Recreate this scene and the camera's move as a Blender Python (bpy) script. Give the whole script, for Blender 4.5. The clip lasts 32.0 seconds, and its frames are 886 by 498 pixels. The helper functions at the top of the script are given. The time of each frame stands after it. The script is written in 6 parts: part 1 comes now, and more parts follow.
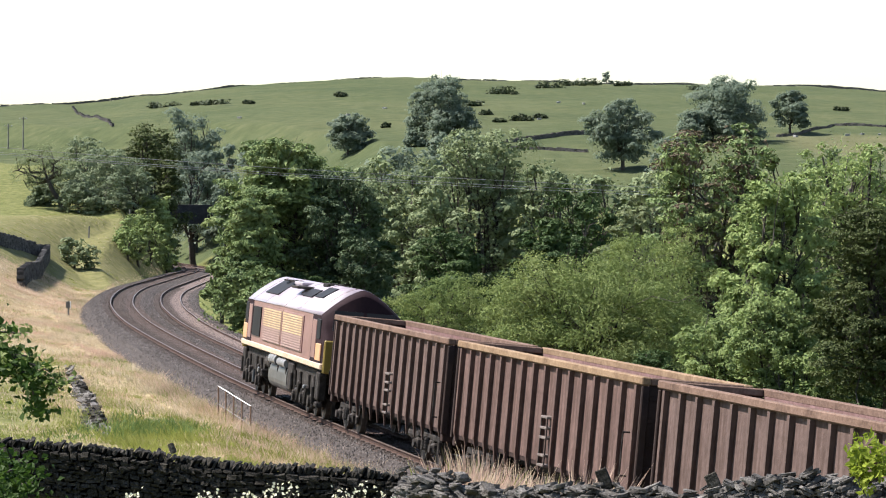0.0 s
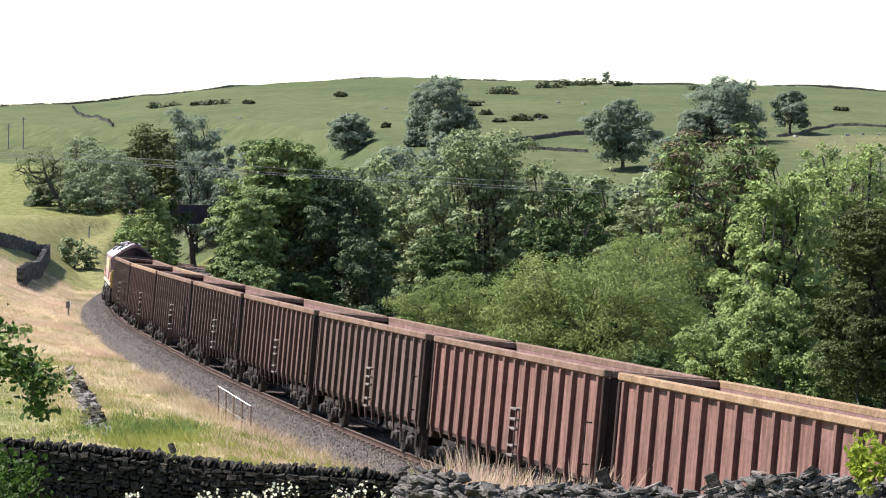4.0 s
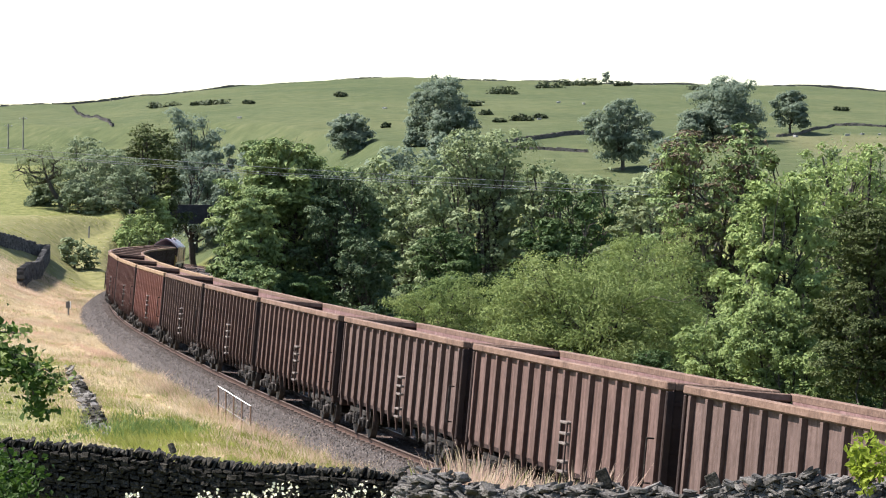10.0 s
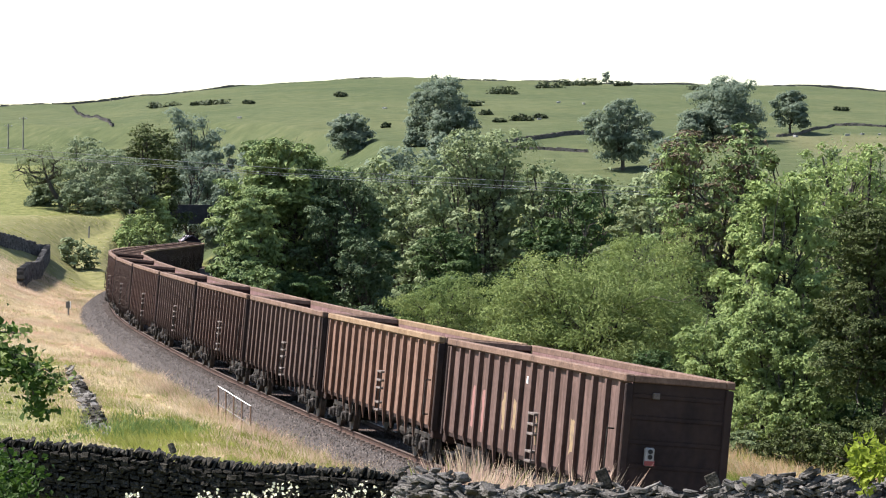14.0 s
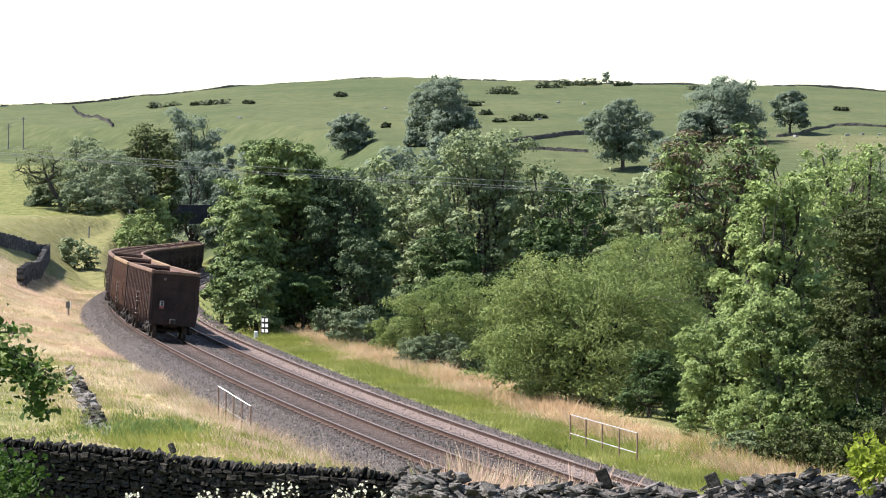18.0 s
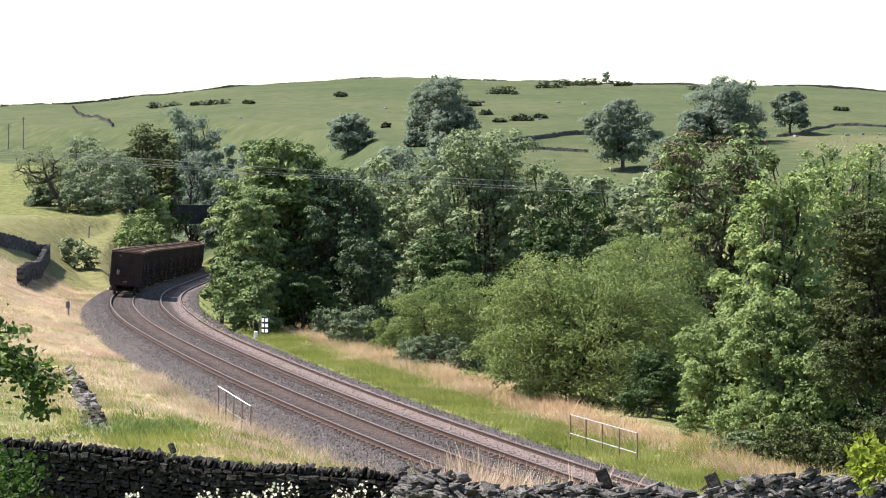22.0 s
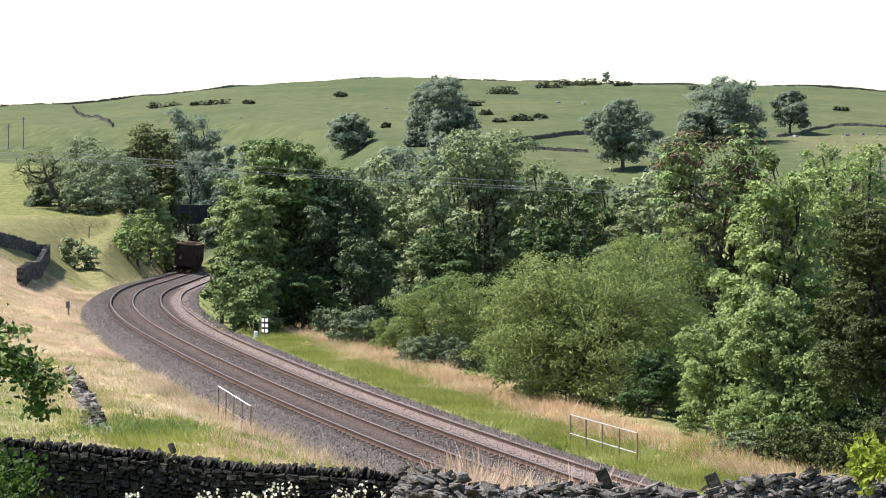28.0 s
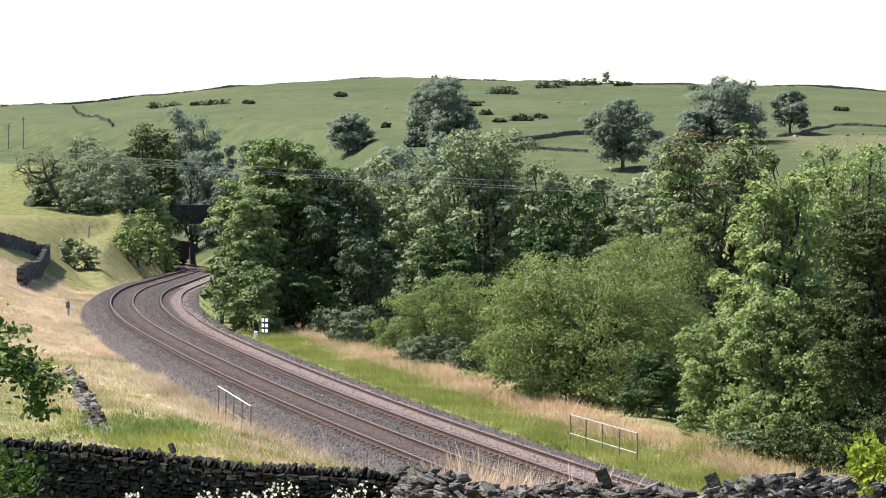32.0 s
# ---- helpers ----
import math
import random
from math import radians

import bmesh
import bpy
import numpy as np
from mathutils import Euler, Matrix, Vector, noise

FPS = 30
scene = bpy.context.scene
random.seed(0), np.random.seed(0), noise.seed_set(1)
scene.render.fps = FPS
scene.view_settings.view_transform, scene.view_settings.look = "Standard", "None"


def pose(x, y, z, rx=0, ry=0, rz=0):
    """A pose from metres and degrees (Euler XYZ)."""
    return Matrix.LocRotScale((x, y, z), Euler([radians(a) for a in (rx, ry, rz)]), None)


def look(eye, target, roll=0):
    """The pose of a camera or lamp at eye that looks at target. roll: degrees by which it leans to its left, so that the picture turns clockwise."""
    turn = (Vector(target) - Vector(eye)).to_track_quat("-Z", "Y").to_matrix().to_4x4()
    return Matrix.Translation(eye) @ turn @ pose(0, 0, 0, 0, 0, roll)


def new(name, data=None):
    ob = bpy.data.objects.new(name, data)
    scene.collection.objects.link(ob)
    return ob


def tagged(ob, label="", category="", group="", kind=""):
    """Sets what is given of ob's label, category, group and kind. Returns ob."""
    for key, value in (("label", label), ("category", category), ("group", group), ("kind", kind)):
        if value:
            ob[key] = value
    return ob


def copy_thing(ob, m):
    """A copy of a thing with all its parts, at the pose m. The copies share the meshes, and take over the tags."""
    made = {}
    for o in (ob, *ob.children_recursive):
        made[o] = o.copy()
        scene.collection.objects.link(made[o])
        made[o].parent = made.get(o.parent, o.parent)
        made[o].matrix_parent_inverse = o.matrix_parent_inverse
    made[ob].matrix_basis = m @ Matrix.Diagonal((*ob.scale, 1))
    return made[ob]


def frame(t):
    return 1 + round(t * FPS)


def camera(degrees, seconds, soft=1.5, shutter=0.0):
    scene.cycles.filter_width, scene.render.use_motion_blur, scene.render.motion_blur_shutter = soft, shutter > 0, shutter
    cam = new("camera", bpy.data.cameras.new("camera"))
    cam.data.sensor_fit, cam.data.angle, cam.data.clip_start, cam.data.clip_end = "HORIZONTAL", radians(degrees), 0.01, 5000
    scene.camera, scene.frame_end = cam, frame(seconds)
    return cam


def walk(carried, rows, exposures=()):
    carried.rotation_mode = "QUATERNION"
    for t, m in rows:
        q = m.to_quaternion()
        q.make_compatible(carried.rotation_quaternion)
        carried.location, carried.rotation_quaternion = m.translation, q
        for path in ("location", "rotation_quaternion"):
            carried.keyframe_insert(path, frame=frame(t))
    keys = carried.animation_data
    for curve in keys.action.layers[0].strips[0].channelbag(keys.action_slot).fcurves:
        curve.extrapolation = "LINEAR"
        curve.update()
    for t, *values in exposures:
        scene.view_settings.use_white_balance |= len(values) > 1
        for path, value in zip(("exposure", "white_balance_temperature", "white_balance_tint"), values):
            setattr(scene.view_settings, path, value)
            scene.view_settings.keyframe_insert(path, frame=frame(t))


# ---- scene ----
cam = camera(18.27, 32.0, soft=1.1)
EYE = pose(0, 0, 7.005, 89.017, 0, 0) @ pose(0, 0, 0, 0, 0, 0.286)
walk(cam, [(0, EYE), (32, EYE)], exposures=[(t, e, 6400, 15) for t, e in ((0, 1.28), (1, 1.36), (2, 1.45), (3.5, 1.46), (5.5, 1.48), (6, 1.46), (7, 1.38), (8, 1.42), (9, 1.48), (13, 1.53), (14, 1.46), (15.5, 1.5), (17, 1.55), (21, 1.51), (27, 1.47), (32, 1.46))])

# ---- daylight: hazy bright summer sky, sun high over the line to the far left ----
SUN_AZ, SUN_EL = radians(-80), radians(55)
world = bpy.data.worlds.new("sky")
scene.world = world
world.use_nodes = True
wn = world.node_tree.nodes
sky = wn.new("ShaderNodeTexSky")
sky.sky_type = "NISHITA"
sky.sun_disc = False
sky.sun_elevation, sky.sun_rotation = SUN_EL, SUN_AZ
sky.air_density, sky.dust_density, sky.ozone_density = 1.2, 0.5, 1.0
world.node_tree.links.new(sky.outputs[0], wn["Background"].inputs[0])
wn["Background"].inputs[1].default_value = 0.085
sun = new("sun", bpy.data.lights.new("sun", "SUN"))
sun.data.energy, sun.data.angle, sun.data.color = 5.0, radians(0.6), (1.0, 0.95, 0.88)
sd = Vector((math.sin(SUN_AZ) * math.cos(SUN_EL), math.cos(SUN_AZ) * math.cos(SUN_EL), math.sin(SUN_EL)))
sun.matrix_world = look(sd * 60, (0, 0, 0))


# ---- materials ----
def material(name, stops, scale=4.0, rough=0.8, metal=0.0, bump=0.3, bump_scale=None, fine=0.3, vary=0.0,
             stretch=(1, 1, 1), translucent=0.0, island=False, coords="Object"):
    """Two-scale noise over colour stops, with relief; vary: spread of brightness from object to object or island to island."""
    m = bpy.data.materials.new(name)
    m.use_nodes = True
    n, l = m.node_tree.nodes, m.node_tree.links
    b = n["Principled BSDF"]
    b.inputs["Roughness"].default_value, b.inputs["Metallic"].default_value = rough, metal
    b.inputs["Specular IOR Level"].default_value = 0.5 if rough < 0.55 else 0.15
    tc, mp = n.new("ShaderNodeTexCoord"), n.new("ShaderNodeMapping")
    mp.inputs["Scale"].default_value = stretch
    l.new(tc.outputs[coords], mp.inputs["Vector"])
    big, small = n.new("ShaderNodeTexNoise"), n.new("ShaderNodeTexNoise")
    for t, k, d in ((big, scale, 4), (small, scale * 7, 6)):
        t.inputs["Scale"].default_value, t.inputs["Detail"].default_value = k, d
        l.new(mp.outputs[0], t.inputs["Vector"])
    mix = n.new("ShaderNodeMix")
    mix.inputs["Factor"].default_value = fine
    l.new(big.outputs["Fac"], mix.inputs[2])
    l.new(small.outputs["Fac"], mix.inputs[3])
    ramp = n.new("ShaderNodeValToRGB")
    e = ramp.color_ramp.elements
    while len(e) < len(stops):
        e.new(0.5)
    for k, c in enumerate(stops):
        e[k].position = 0.3 + 0.4 * k / max(1, len(stops) - 1)
        e[k].color = (*c, 1)
    l.new(mix.outputs[0], ramp.inputs[0])
    out = ramp.outputs[0]
    if vary:
        src = n.new("ShaderNodeNewGeometry").outputs["Random Per Island"] if island else n.new("ShaderNodeObjectInfo").outputs["Random"]
        mr = n.new("ShaderNodeMapRange")
        mr.inputs["To Min"].default_value, mr.inputs["To Max"].default_value = 1 - vary, 1 + vary
        l.new(src, mr.inputs["Value"])
        vm = n.new("ShaderNodeVectorMath")
        vm.operation = "MULTIPLY"
        l.new(out, vm.inputs[0])
        l.new(mr.outputs[0], vm.inputs[1])
        out = vm.outputs[0]
    l.new(out, b.inputs["Base Color"])
    if bump:
        bp, bt = n.new("ShaderNodeBump"), n.new("ShaderNodeTexNoise")
        bt.inputs["Scale"].default_value, bt.inputs["Detail"].default_value = bump_scale or scale * 5, 5
        l.new(mp.outputs[0], bt.inputs["Vector"])
        bp.inputs["Strength"].default_value, bp.inputs["Distance"].default_value = bump, 0.05
        l.new(bt.outputs["Fac"], bp.inputs["Height"])
        l.new(bp.outputs[0], b.inputs["Normal"])
    if translucent:
        tr, ms = n.new("ShaderNodeBsdfTranslucent"), n.new("ShaderNodeMixShader")
        ms.inputs[0].default_value = translucent
        l.new(out, tr.inputs["Color"])
        l.new(b.outputs[0], ms.inputs[1])
        l.new(tr.outputs[0], ms.inputs[2])
        l.new(ms.outputs[0], n["Material Output"].inputs["Surface"])
    return m


def leafy(name, dark, mid, light, gloss=0.62, trans=0.27, vary=0.15):
    return material(name, (dark, mid, light), scale=0.35, rough=gloss, bump=0, fine=0.25, vary=vary, translucent=trans, island=True)


M_SYCAMORE = leafy("sycamore_leaf", (0.1003, 0.1472, 0.05866), (0.1604, 0.2164, 0.08101), (0.2435, 0.2856, 0.1104), trans=0.18)
M_ASH = leafy("ash_leaf", (0.1035, 0.1353, 0.06915), (0.1613, 0.2046, 0.0972), (0.2306, 0.2709, 0.129), trans=0.24)
M_YOUNG_ASH = leafy("young_ash_leaf", (0.1418, 0.1932, 0.07036), (0.227, 0.2952, 0.103), (0.3234, 0.3853, 0.1516), trans=0.3)
M_WILLOW = leafy("willow_leaf", (0.1175, 0.1674, 0.053), (0.1791, 0.2266, 0.07192), (0.2433, 0.2822, 0.1041))
# alder leaf; on other species it paints in the shade of the wood
M_ALDER_SHADE = leafy("alder_and_shade_leaf", (0.0363, 0.066, 0.0231), (0.0594, 0.099, 0.033), (0.099, 0.1425, 0.0495), trans=0.22)
M_HAWTHORN = leafy("hawthorn_leaf", (0.1191, 0.1569, 0.08316), (0.1881, 0.2244, 0.1097), (0.2696, 0.3, 0.1502))
M_GORSE = leafy("gorse_spine", (0.028, 0.04, 0.018), (0.042, 0.056, 0.025), (0.06, 0.074, 0.035), trans=0.15)
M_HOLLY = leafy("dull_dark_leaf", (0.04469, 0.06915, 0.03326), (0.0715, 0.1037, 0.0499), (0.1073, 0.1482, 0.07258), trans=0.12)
M_NETTLE = leafy("nettle_leaf", (0.05, 0.09, 0.022), (0.085, 0.14, 0.035), (0.13, 0.19, 0.055), trans=0.35)
M_NEAR = leafy("broad_dark_leaf", (0.018, 0.042, 0.006), (0.032, 0.066, 0.01), (0.055, 0.095, 0.018), trans=0.4)
M_HEDGE = leafy("grey_green_leaf", (0.0904, 0.1199, 0.066), (0.1345, 0.1714, 0.092), (0.1874, 0.2249, 0.128))
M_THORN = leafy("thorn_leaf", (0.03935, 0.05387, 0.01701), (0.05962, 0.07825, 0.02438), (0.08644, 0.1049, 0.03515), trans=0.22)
# leaf of distant trees, with haze mixed in as a bluer, paler tone
M_HAZE_TREE = leafy("hazy_far_leaf", (0.1227, 0.1596, 0.1117), (0.1623, 0.2075, 0.146), (0.2081, 0.2553, 0.1829), trans=0.5, vary=0.05)
M_BRIGHT = leafy("young_leaf", (0.1414, 0.1874, 0.01944), (0.2122, 0.2678, 0.02916), (0.3006, 0.3481, 0.0486), trans=0.45)
M_SEED = leafy("brown_seed", (0.068, 0.0512, 0.0323), (0.102, 0.0784, 0.0476), (0.136, 0.1056, 0.068), trans=0.1)
M_BLOSSOM = leafy("pale_blossom", (0.55, 0.55, 0.38), (0.7, 0.68, 0.48), (0.8, 0.78, 0.6), trans=0.3, vary=0.15)
M_BARK = material("bark", ((0.025, 0.021, 0.016), (0.055, 0.047, 0.038), (0.09, 0.08, 0.065)), scale=3, stretch=(1, 1, 0.25), bump=0.6)
M_BALLAST = material("ballast", ((0.021, 0.0175, 0.0155), (0.056, 0.048, 0.043), (0.135, 0.115, 0.104)), scale=9, rough=0.95, bump=1.0, bump_scale=24, fine=0.75)
M_PALE_BALLAST = material("pale_ballast", ((0.05, 0.037, 0.033), (0.15, 0.114, 0.1), (0.29, 0.228, 0.2)), scale=10, rough=0.95, bump=1.0, bump_scale=22, fine=0.75)
M_RUSTY_BALLAST = material("rusty_ballast", ((0.029, 0.02, 0.0165), (0.068, 0.048, 0.04), (0.135, 0.098, 0.081)), scale=9, rough=0.95, bump=1.0, bump_scale=24, fine=0.7)
M_STONE_BIT = material("ballast_stone", ((0.045, 0.039, 0.0345), (0.1, 0.087, 0.077), (0.205, 0.18, 0.163)), scale=2, rough=0.9, bump=0.4, vary=0.5, island=True)
M_RAIL = material("rail_rust", ((0.035, 0.021, 0.016), (0.06, 0.036, 0.027), (0.085, 0.053, 0.04)), scale=5, rough=0.8, bump=0.2)
M_RAIL_HEAD = material("rail_head", ((0.10, 0.076, 0.062), (0.17, 0.135, 0.115)), scale=3, rough=0.5, metal=0.6, bump=0)
M_SLEEPER = material("sleeper", ((0.03, 0.023, 0.019), (0.058, 0.045, 0.038), (0.095, 0.077, 0.067)), scale=5, rough=0.9, bump=0.3, vary=0.25)
M_STONE = material("wall_stone", ((0.04, 0.037, 0.032), (0.125, 0.116, 0.103), (0.34, 0.32, 0.29)), scale=5, rough=0.9, bump=0.7, bump_scale=18, fine=0.45, vary=0.4)
# dark stone; on the field wall it carries the shade of the face
M_DARK_STONE = material("dark_shade_stone", ((0.013, 0.012, 0.0095), (0.035, 0.032, 0.025), (0.11, 0.1, 0.085)), scale=6, rough=0.95, bump=0.8, bump_scale=22, fine=0.5, vary=0.45)
M_STONE_FAR = material("distant_wall_stone", ((0.035, 0.033, 0.03), (0.08, 0.075, 0.07), (0.16, 0.15, 0.14)), scale=4, rough=0.95, bump=0.5, fine=0.5, vary=0.4, island=True)
M_PALE_STONE = material("pale_limestone", ((0.2, 0.2, 0.185), (0.32, 0.32, 0.3)), scale=2, rough=0.9, bump=0.4)
M_DRY = leafy("dry_grass", (0.357, 0.2785, 0.1811), (0.504, 0.407, 0.2777), (0.63, 0.5355, 0.3985), gloss=0.7, trans=0.5, vary=0.3)
M_GREEN = leafy("green_grass", (0.1326, 0.1647, 0.03305), (0.204, 0.2286, 0.05152), (0.2737, 0.2817, 0.08748), gloss=0.7, trans=0.5, vary=0.3)
M_PINK = leafy("seeding_grass", (0.3888, 0.2619, 0.1839), (0.5076, 0.3562, 0.2643), (0.6048, 0.4505, 0.3447), gloss=0.7, trans=0.5, vary=0.25)
M_HAY = leafy("ripe_hay", (0.36, 0.235, 0.135), (0.5, 0.345, 0.205), (0.61, 0.455, 0.29), gloss=0.7, trans=0.5, vary=0.25)
M_POST = material("weathered_timber", ((0.09, 0.085, 0.078), (0.17, 0.16, 0.145), (0.26, 0.25, 0.23)), scale=6, stretch=(1, 1, 0.2), bump=0.4)
M_GALV = material("galvanised_tube", ((0.30, 0.29, 0.27), (0.42, 0.41, 0.39), (0.52, 0.51, 0.48)), scale=5, rough=0.5, metal=0.5, bump=0.1)
M_RUST_TUBE = material("rusty_tube", ((0.12, 0.075, 0.05), (0.2, 0.13, 0.09), (0.28, 0.2, 0.15)), scale=6, rough=0.8, bump=0.2)
M_BRIDGE = material("bridge_iron", ((0.016, 0.017, 0.019), (0.028, 0.029, 0.032), (0.045, 0.044, 0.045)), scale=1.5, rough=0.7, bump=0.2)
M_WIRE = material("cable", ((0.2, 0.2, 0.2), (0.26, 0.26, 0.26)), scale=2, rough=0.5, metal=0.6, bump=0)
M_WHITE = material("white_paint", ((0.74, 0.74, 0.72), (0.86, 0.86, 0.84)), scale=5, rough=0.6, bump=0.1)
M_BLACK = material("black_paint", ((0.018, 0.018, 0.018), (0.035, 0.034, 0.033)), scale=5, rough=0.6, bump=0.1)


def ground_material():
    """Pasture, rank grass and dry seeding grass, mixed by the plant cover stored on the ground sheet."""
    m = bpy.data.materials.new("pasture")
    m.use_nodes = True
    n, l = m.node_tree.nodes, m.node_tree.links
    b = n["Principled BSDF"]
    b.inputs["Roughness"].default_value = 0.95
    b.inputs["Specular IOR Level"].default_value = 0.05
    tc = n.new("ShaderNodeTexCoord")

    def tex(scale, stops, detail=6):
        t, r = n.new("ShaderNodeTexNoise"), n.new("ShaderNodeValToRGB")
        t.inputs["Scale"].default_value, t.inputs["Detail"].default_value = scale, detail
        l.new(tc.outputs["Object"], t.inputs["Vector"])
        e = r.color_ramp.elements
        while len(e) < len(stops):
            e.new(0.5)
        for k, c in enumerate(stops):
            e[k].position, e[k].color = 0.3 + 0.4 * k / (len(stops) - 1), (*c, 1)
        l.new(t.outputs["Fac"], r.inputs[0])
        return r.outputs[0]

    def mixed(a, c, fac):
        x = n.new("ShaderNodeMix")
        x.data_type = "RGBA"
        l.new(fac, x.inputs[0])
        l.new(a, x.inputs[6])
        l.new(c, x.inputs[7])
        return x.outputs[2]

    def attr(name):
        a = n.new("ShaderNodeAttribute")
        a.attribute_name = name
        return a.outputs["Fac"]

    hill = mixed(tex(0.02, ((0.0303, 0.0502, 0.0205), (0.0505, 0.0675, 0.0285), (0.0748, 0.0853, 0.0380))),
                 tex(0.35, ((0.0234, 0.0372, 0.0164), (0.0505, 0.0673, 0.0287), (0.0902, 0.0974, 0.0492)), 8), tex(0.11, ((0.15,) * 3, (0.8,) * 3)))
    lush = tex(1.3, ((0.055, 0.07, 0.022), (0.1, 0.112, 0.037), (0.16, 0.155, 0.065)), 8)
    dry = tex(1.7, ((0.16, 0.125, 0.06), (0.27, 0.215, 0.12), (0.38, 0.315, 0.2)), 8)
    out = mixed(hill, lush, attr("lush"))
    out = mixed(out, dry, attr("dry"))
    l.new(out, b.inputs["Base Color"])
    bt, bp = n.new("ShaderNodeTexNoise"), n.new("ShaderNodeBump")
    bt.inputs["Scale"].default_value, bt.inputs["Detail"].default_value = 3.0, 8
    l.new(tc.outputs["Object"], bt.inputs["Vector"])
    bp.inputs["Strength"].default_value, bp.inputs["Distance"].default_value = 0.8, 0.2
    l.new(bt.outputs["Fac"], bp.inputs["Height"])
    l.new(bp.outputs[0], b.inputs["Normal"])
    return m


M_GROUND = ground_material()


# ---- mesh helpers ----
def grid_mesh(name, verts, quads, mats, smooth=False, index=None):
    """A mesh from arrays of places and of faces with the same number of corners."""
    verts, quads = np.asarray(verts, np.float32), np.asarray(quads, np.int32)
    me = bpy.data.meshes.new(name)
    k = quads.shape[1]
    me.vertices.add(len(verts))
    me.vertices.foreach_set("co", verts.ravel())
    me.loops.add(quads.size)
    me.loops.foreach_set("vertex_index", quads.ravel())
    me.polygons.add(len(quads))
    me.polygons.foreach_set("loop_start", np.arange(len(quads), dtype=np.int32) * k)
    me.polygons.foreach_set("loop_total", np.full(len(quads), k, np.int32))
    for m in mats if isinstance(mats, (list, tuple)) else [mats]:
        me.materials.append(m)
    if index is not None:
        me.polygons.foreach_set("material_index", np.asarray(index, np.int32))
    me.polygons.foreach_set("use_smooth", np.full(len(quads), smooth, bool))
    me.update(calc_edges=True)
    return me


def mesh_of(name, bm, mat, smooth=False):
    me = bpy.data.meshes.new(name)
    bm.normal_update()
    if smooth:
        for f in bm.faces:
            f.smooth = True
    bm.to_mesh(me)
    bm.free()
    me.materials.append(mat)
    return me


def part(name, data, mat, parent, label=""):
    """Links a bmesh or mesh as ONE mesh object under a thing or a part."""
    me = mesh_of(name, data, mat) if isinstance(data, bmesh.types.BMesh) else data
    ob = new(name, me)
    ob.parent = parent
    return tagged(ob, label)


def thing(name, label, category, group="", kind="", at=None):
    ob = new(name)
    ob.empty_display_size = 0.2
    if at is not None:
        ob.matrix_world = at
    return tagged(ob, label, category, group, kind)


def box(bm, x0, x1, y0, y1, z0, z1, bevel=0.0, m=None):
    r = bmesh.ops.create_cube(bm, size=1)
    bmesh.ops.scale(bm, vec=(x1 - x0, y1 - y0, z1 - z0), verts=r["verts"])
    bmesh.ops.translate(bm, vec=((x0 + x1) / 2, (y0 + y1) / 2, (z0 + z1) / 2), verts=r["verts"])
    vs = r["verts"]
    if bevel:
        es = list({e for v in vs for e in v.link_edges})
        vs = [v for v in bmesh.ops.bevel(bm, geom=es, offset=bevel, segments=1, affect="EDGES")["verts"]]
    if m is not None:
        bmesh.ops.transform(bm, matrix=m, verts=vs)
    return bm


def boxed(*a, **k):
    return box(bmesh.new(), *a, **k)


def rod(bm, a, b, ra, rb=None, sides=8):
    """A tapered rod from a to b."""
    a, b = Vector(a), Vector(b)
    r = bmesh.ops.create_cone(bm, cap_ends=True, segments=sides, radius1=ra, radius2=ra if rb is None else rb, depth=(b - a).length)
    m = Matrix.Translation((a + b) / 2) @ (b - a).to_track_quat("Z", "Y").to_matrix().to_4x4()
    bmesh.ops.transform(bm, matrix=m, verts=r["verts"])
    return bm


# ---- the line: two tracks on a long right-hand curve that swings back to the left ----
CANT, FAR_TRACK = 0.133, 3.504
BACK, FRONT = -330, 760
S = np.arange(BACK, FRONT + 1, 1.0)
BEND = np.interp(S, [-330, 0, 40, 80, 100, 120, 140, 180, 200, 220, 270, 280, 300, 320, 335, 480, 500, 760],
                 [0.0008, 0.0009, 0.001, 0.00044, 0.0018, 0.002, 0.0007, 0.00117, 0.00107, 0.00003, 0.0003, -0.0033, -0.0032, -0.0005, -0.003, -0.003, 0, 0])
HEAD = np.cumsum(BEND)
HEAD += -0.2646 - HEAD[-BACK]
TX = np.concatenate([[0], np.cumsum(np.sin(HEAD[:-1]))])
TY = np.concatenate([[0], np.cumsum(np.cos(HEAD[:-1]))])
TX += 4.968 - TX[-BACK]
TY += 55.938 - TY[-BACK]
TZ = 0.002 * S - 0.01389 * np.clip(S - 120, 0, None) + 0.00277 * np.clip(S - 220, 0, None) + 0.0086 * np.clip(S - 350, 0, None)


def line(s, o=0.0, z=0.0):
    """A place on the near track: s along it, o to its right, z over the rails."""
    s = np.asarray(s, float)
    h = np.interp(s, S, HEAD)
    return np.stack([np.interp(s, S, TX) + o * np.cos(h), np.interp(s, S, TY) - o * np.sin(h), np.interp(s, S, TZ) + z + 0 * s], -1)


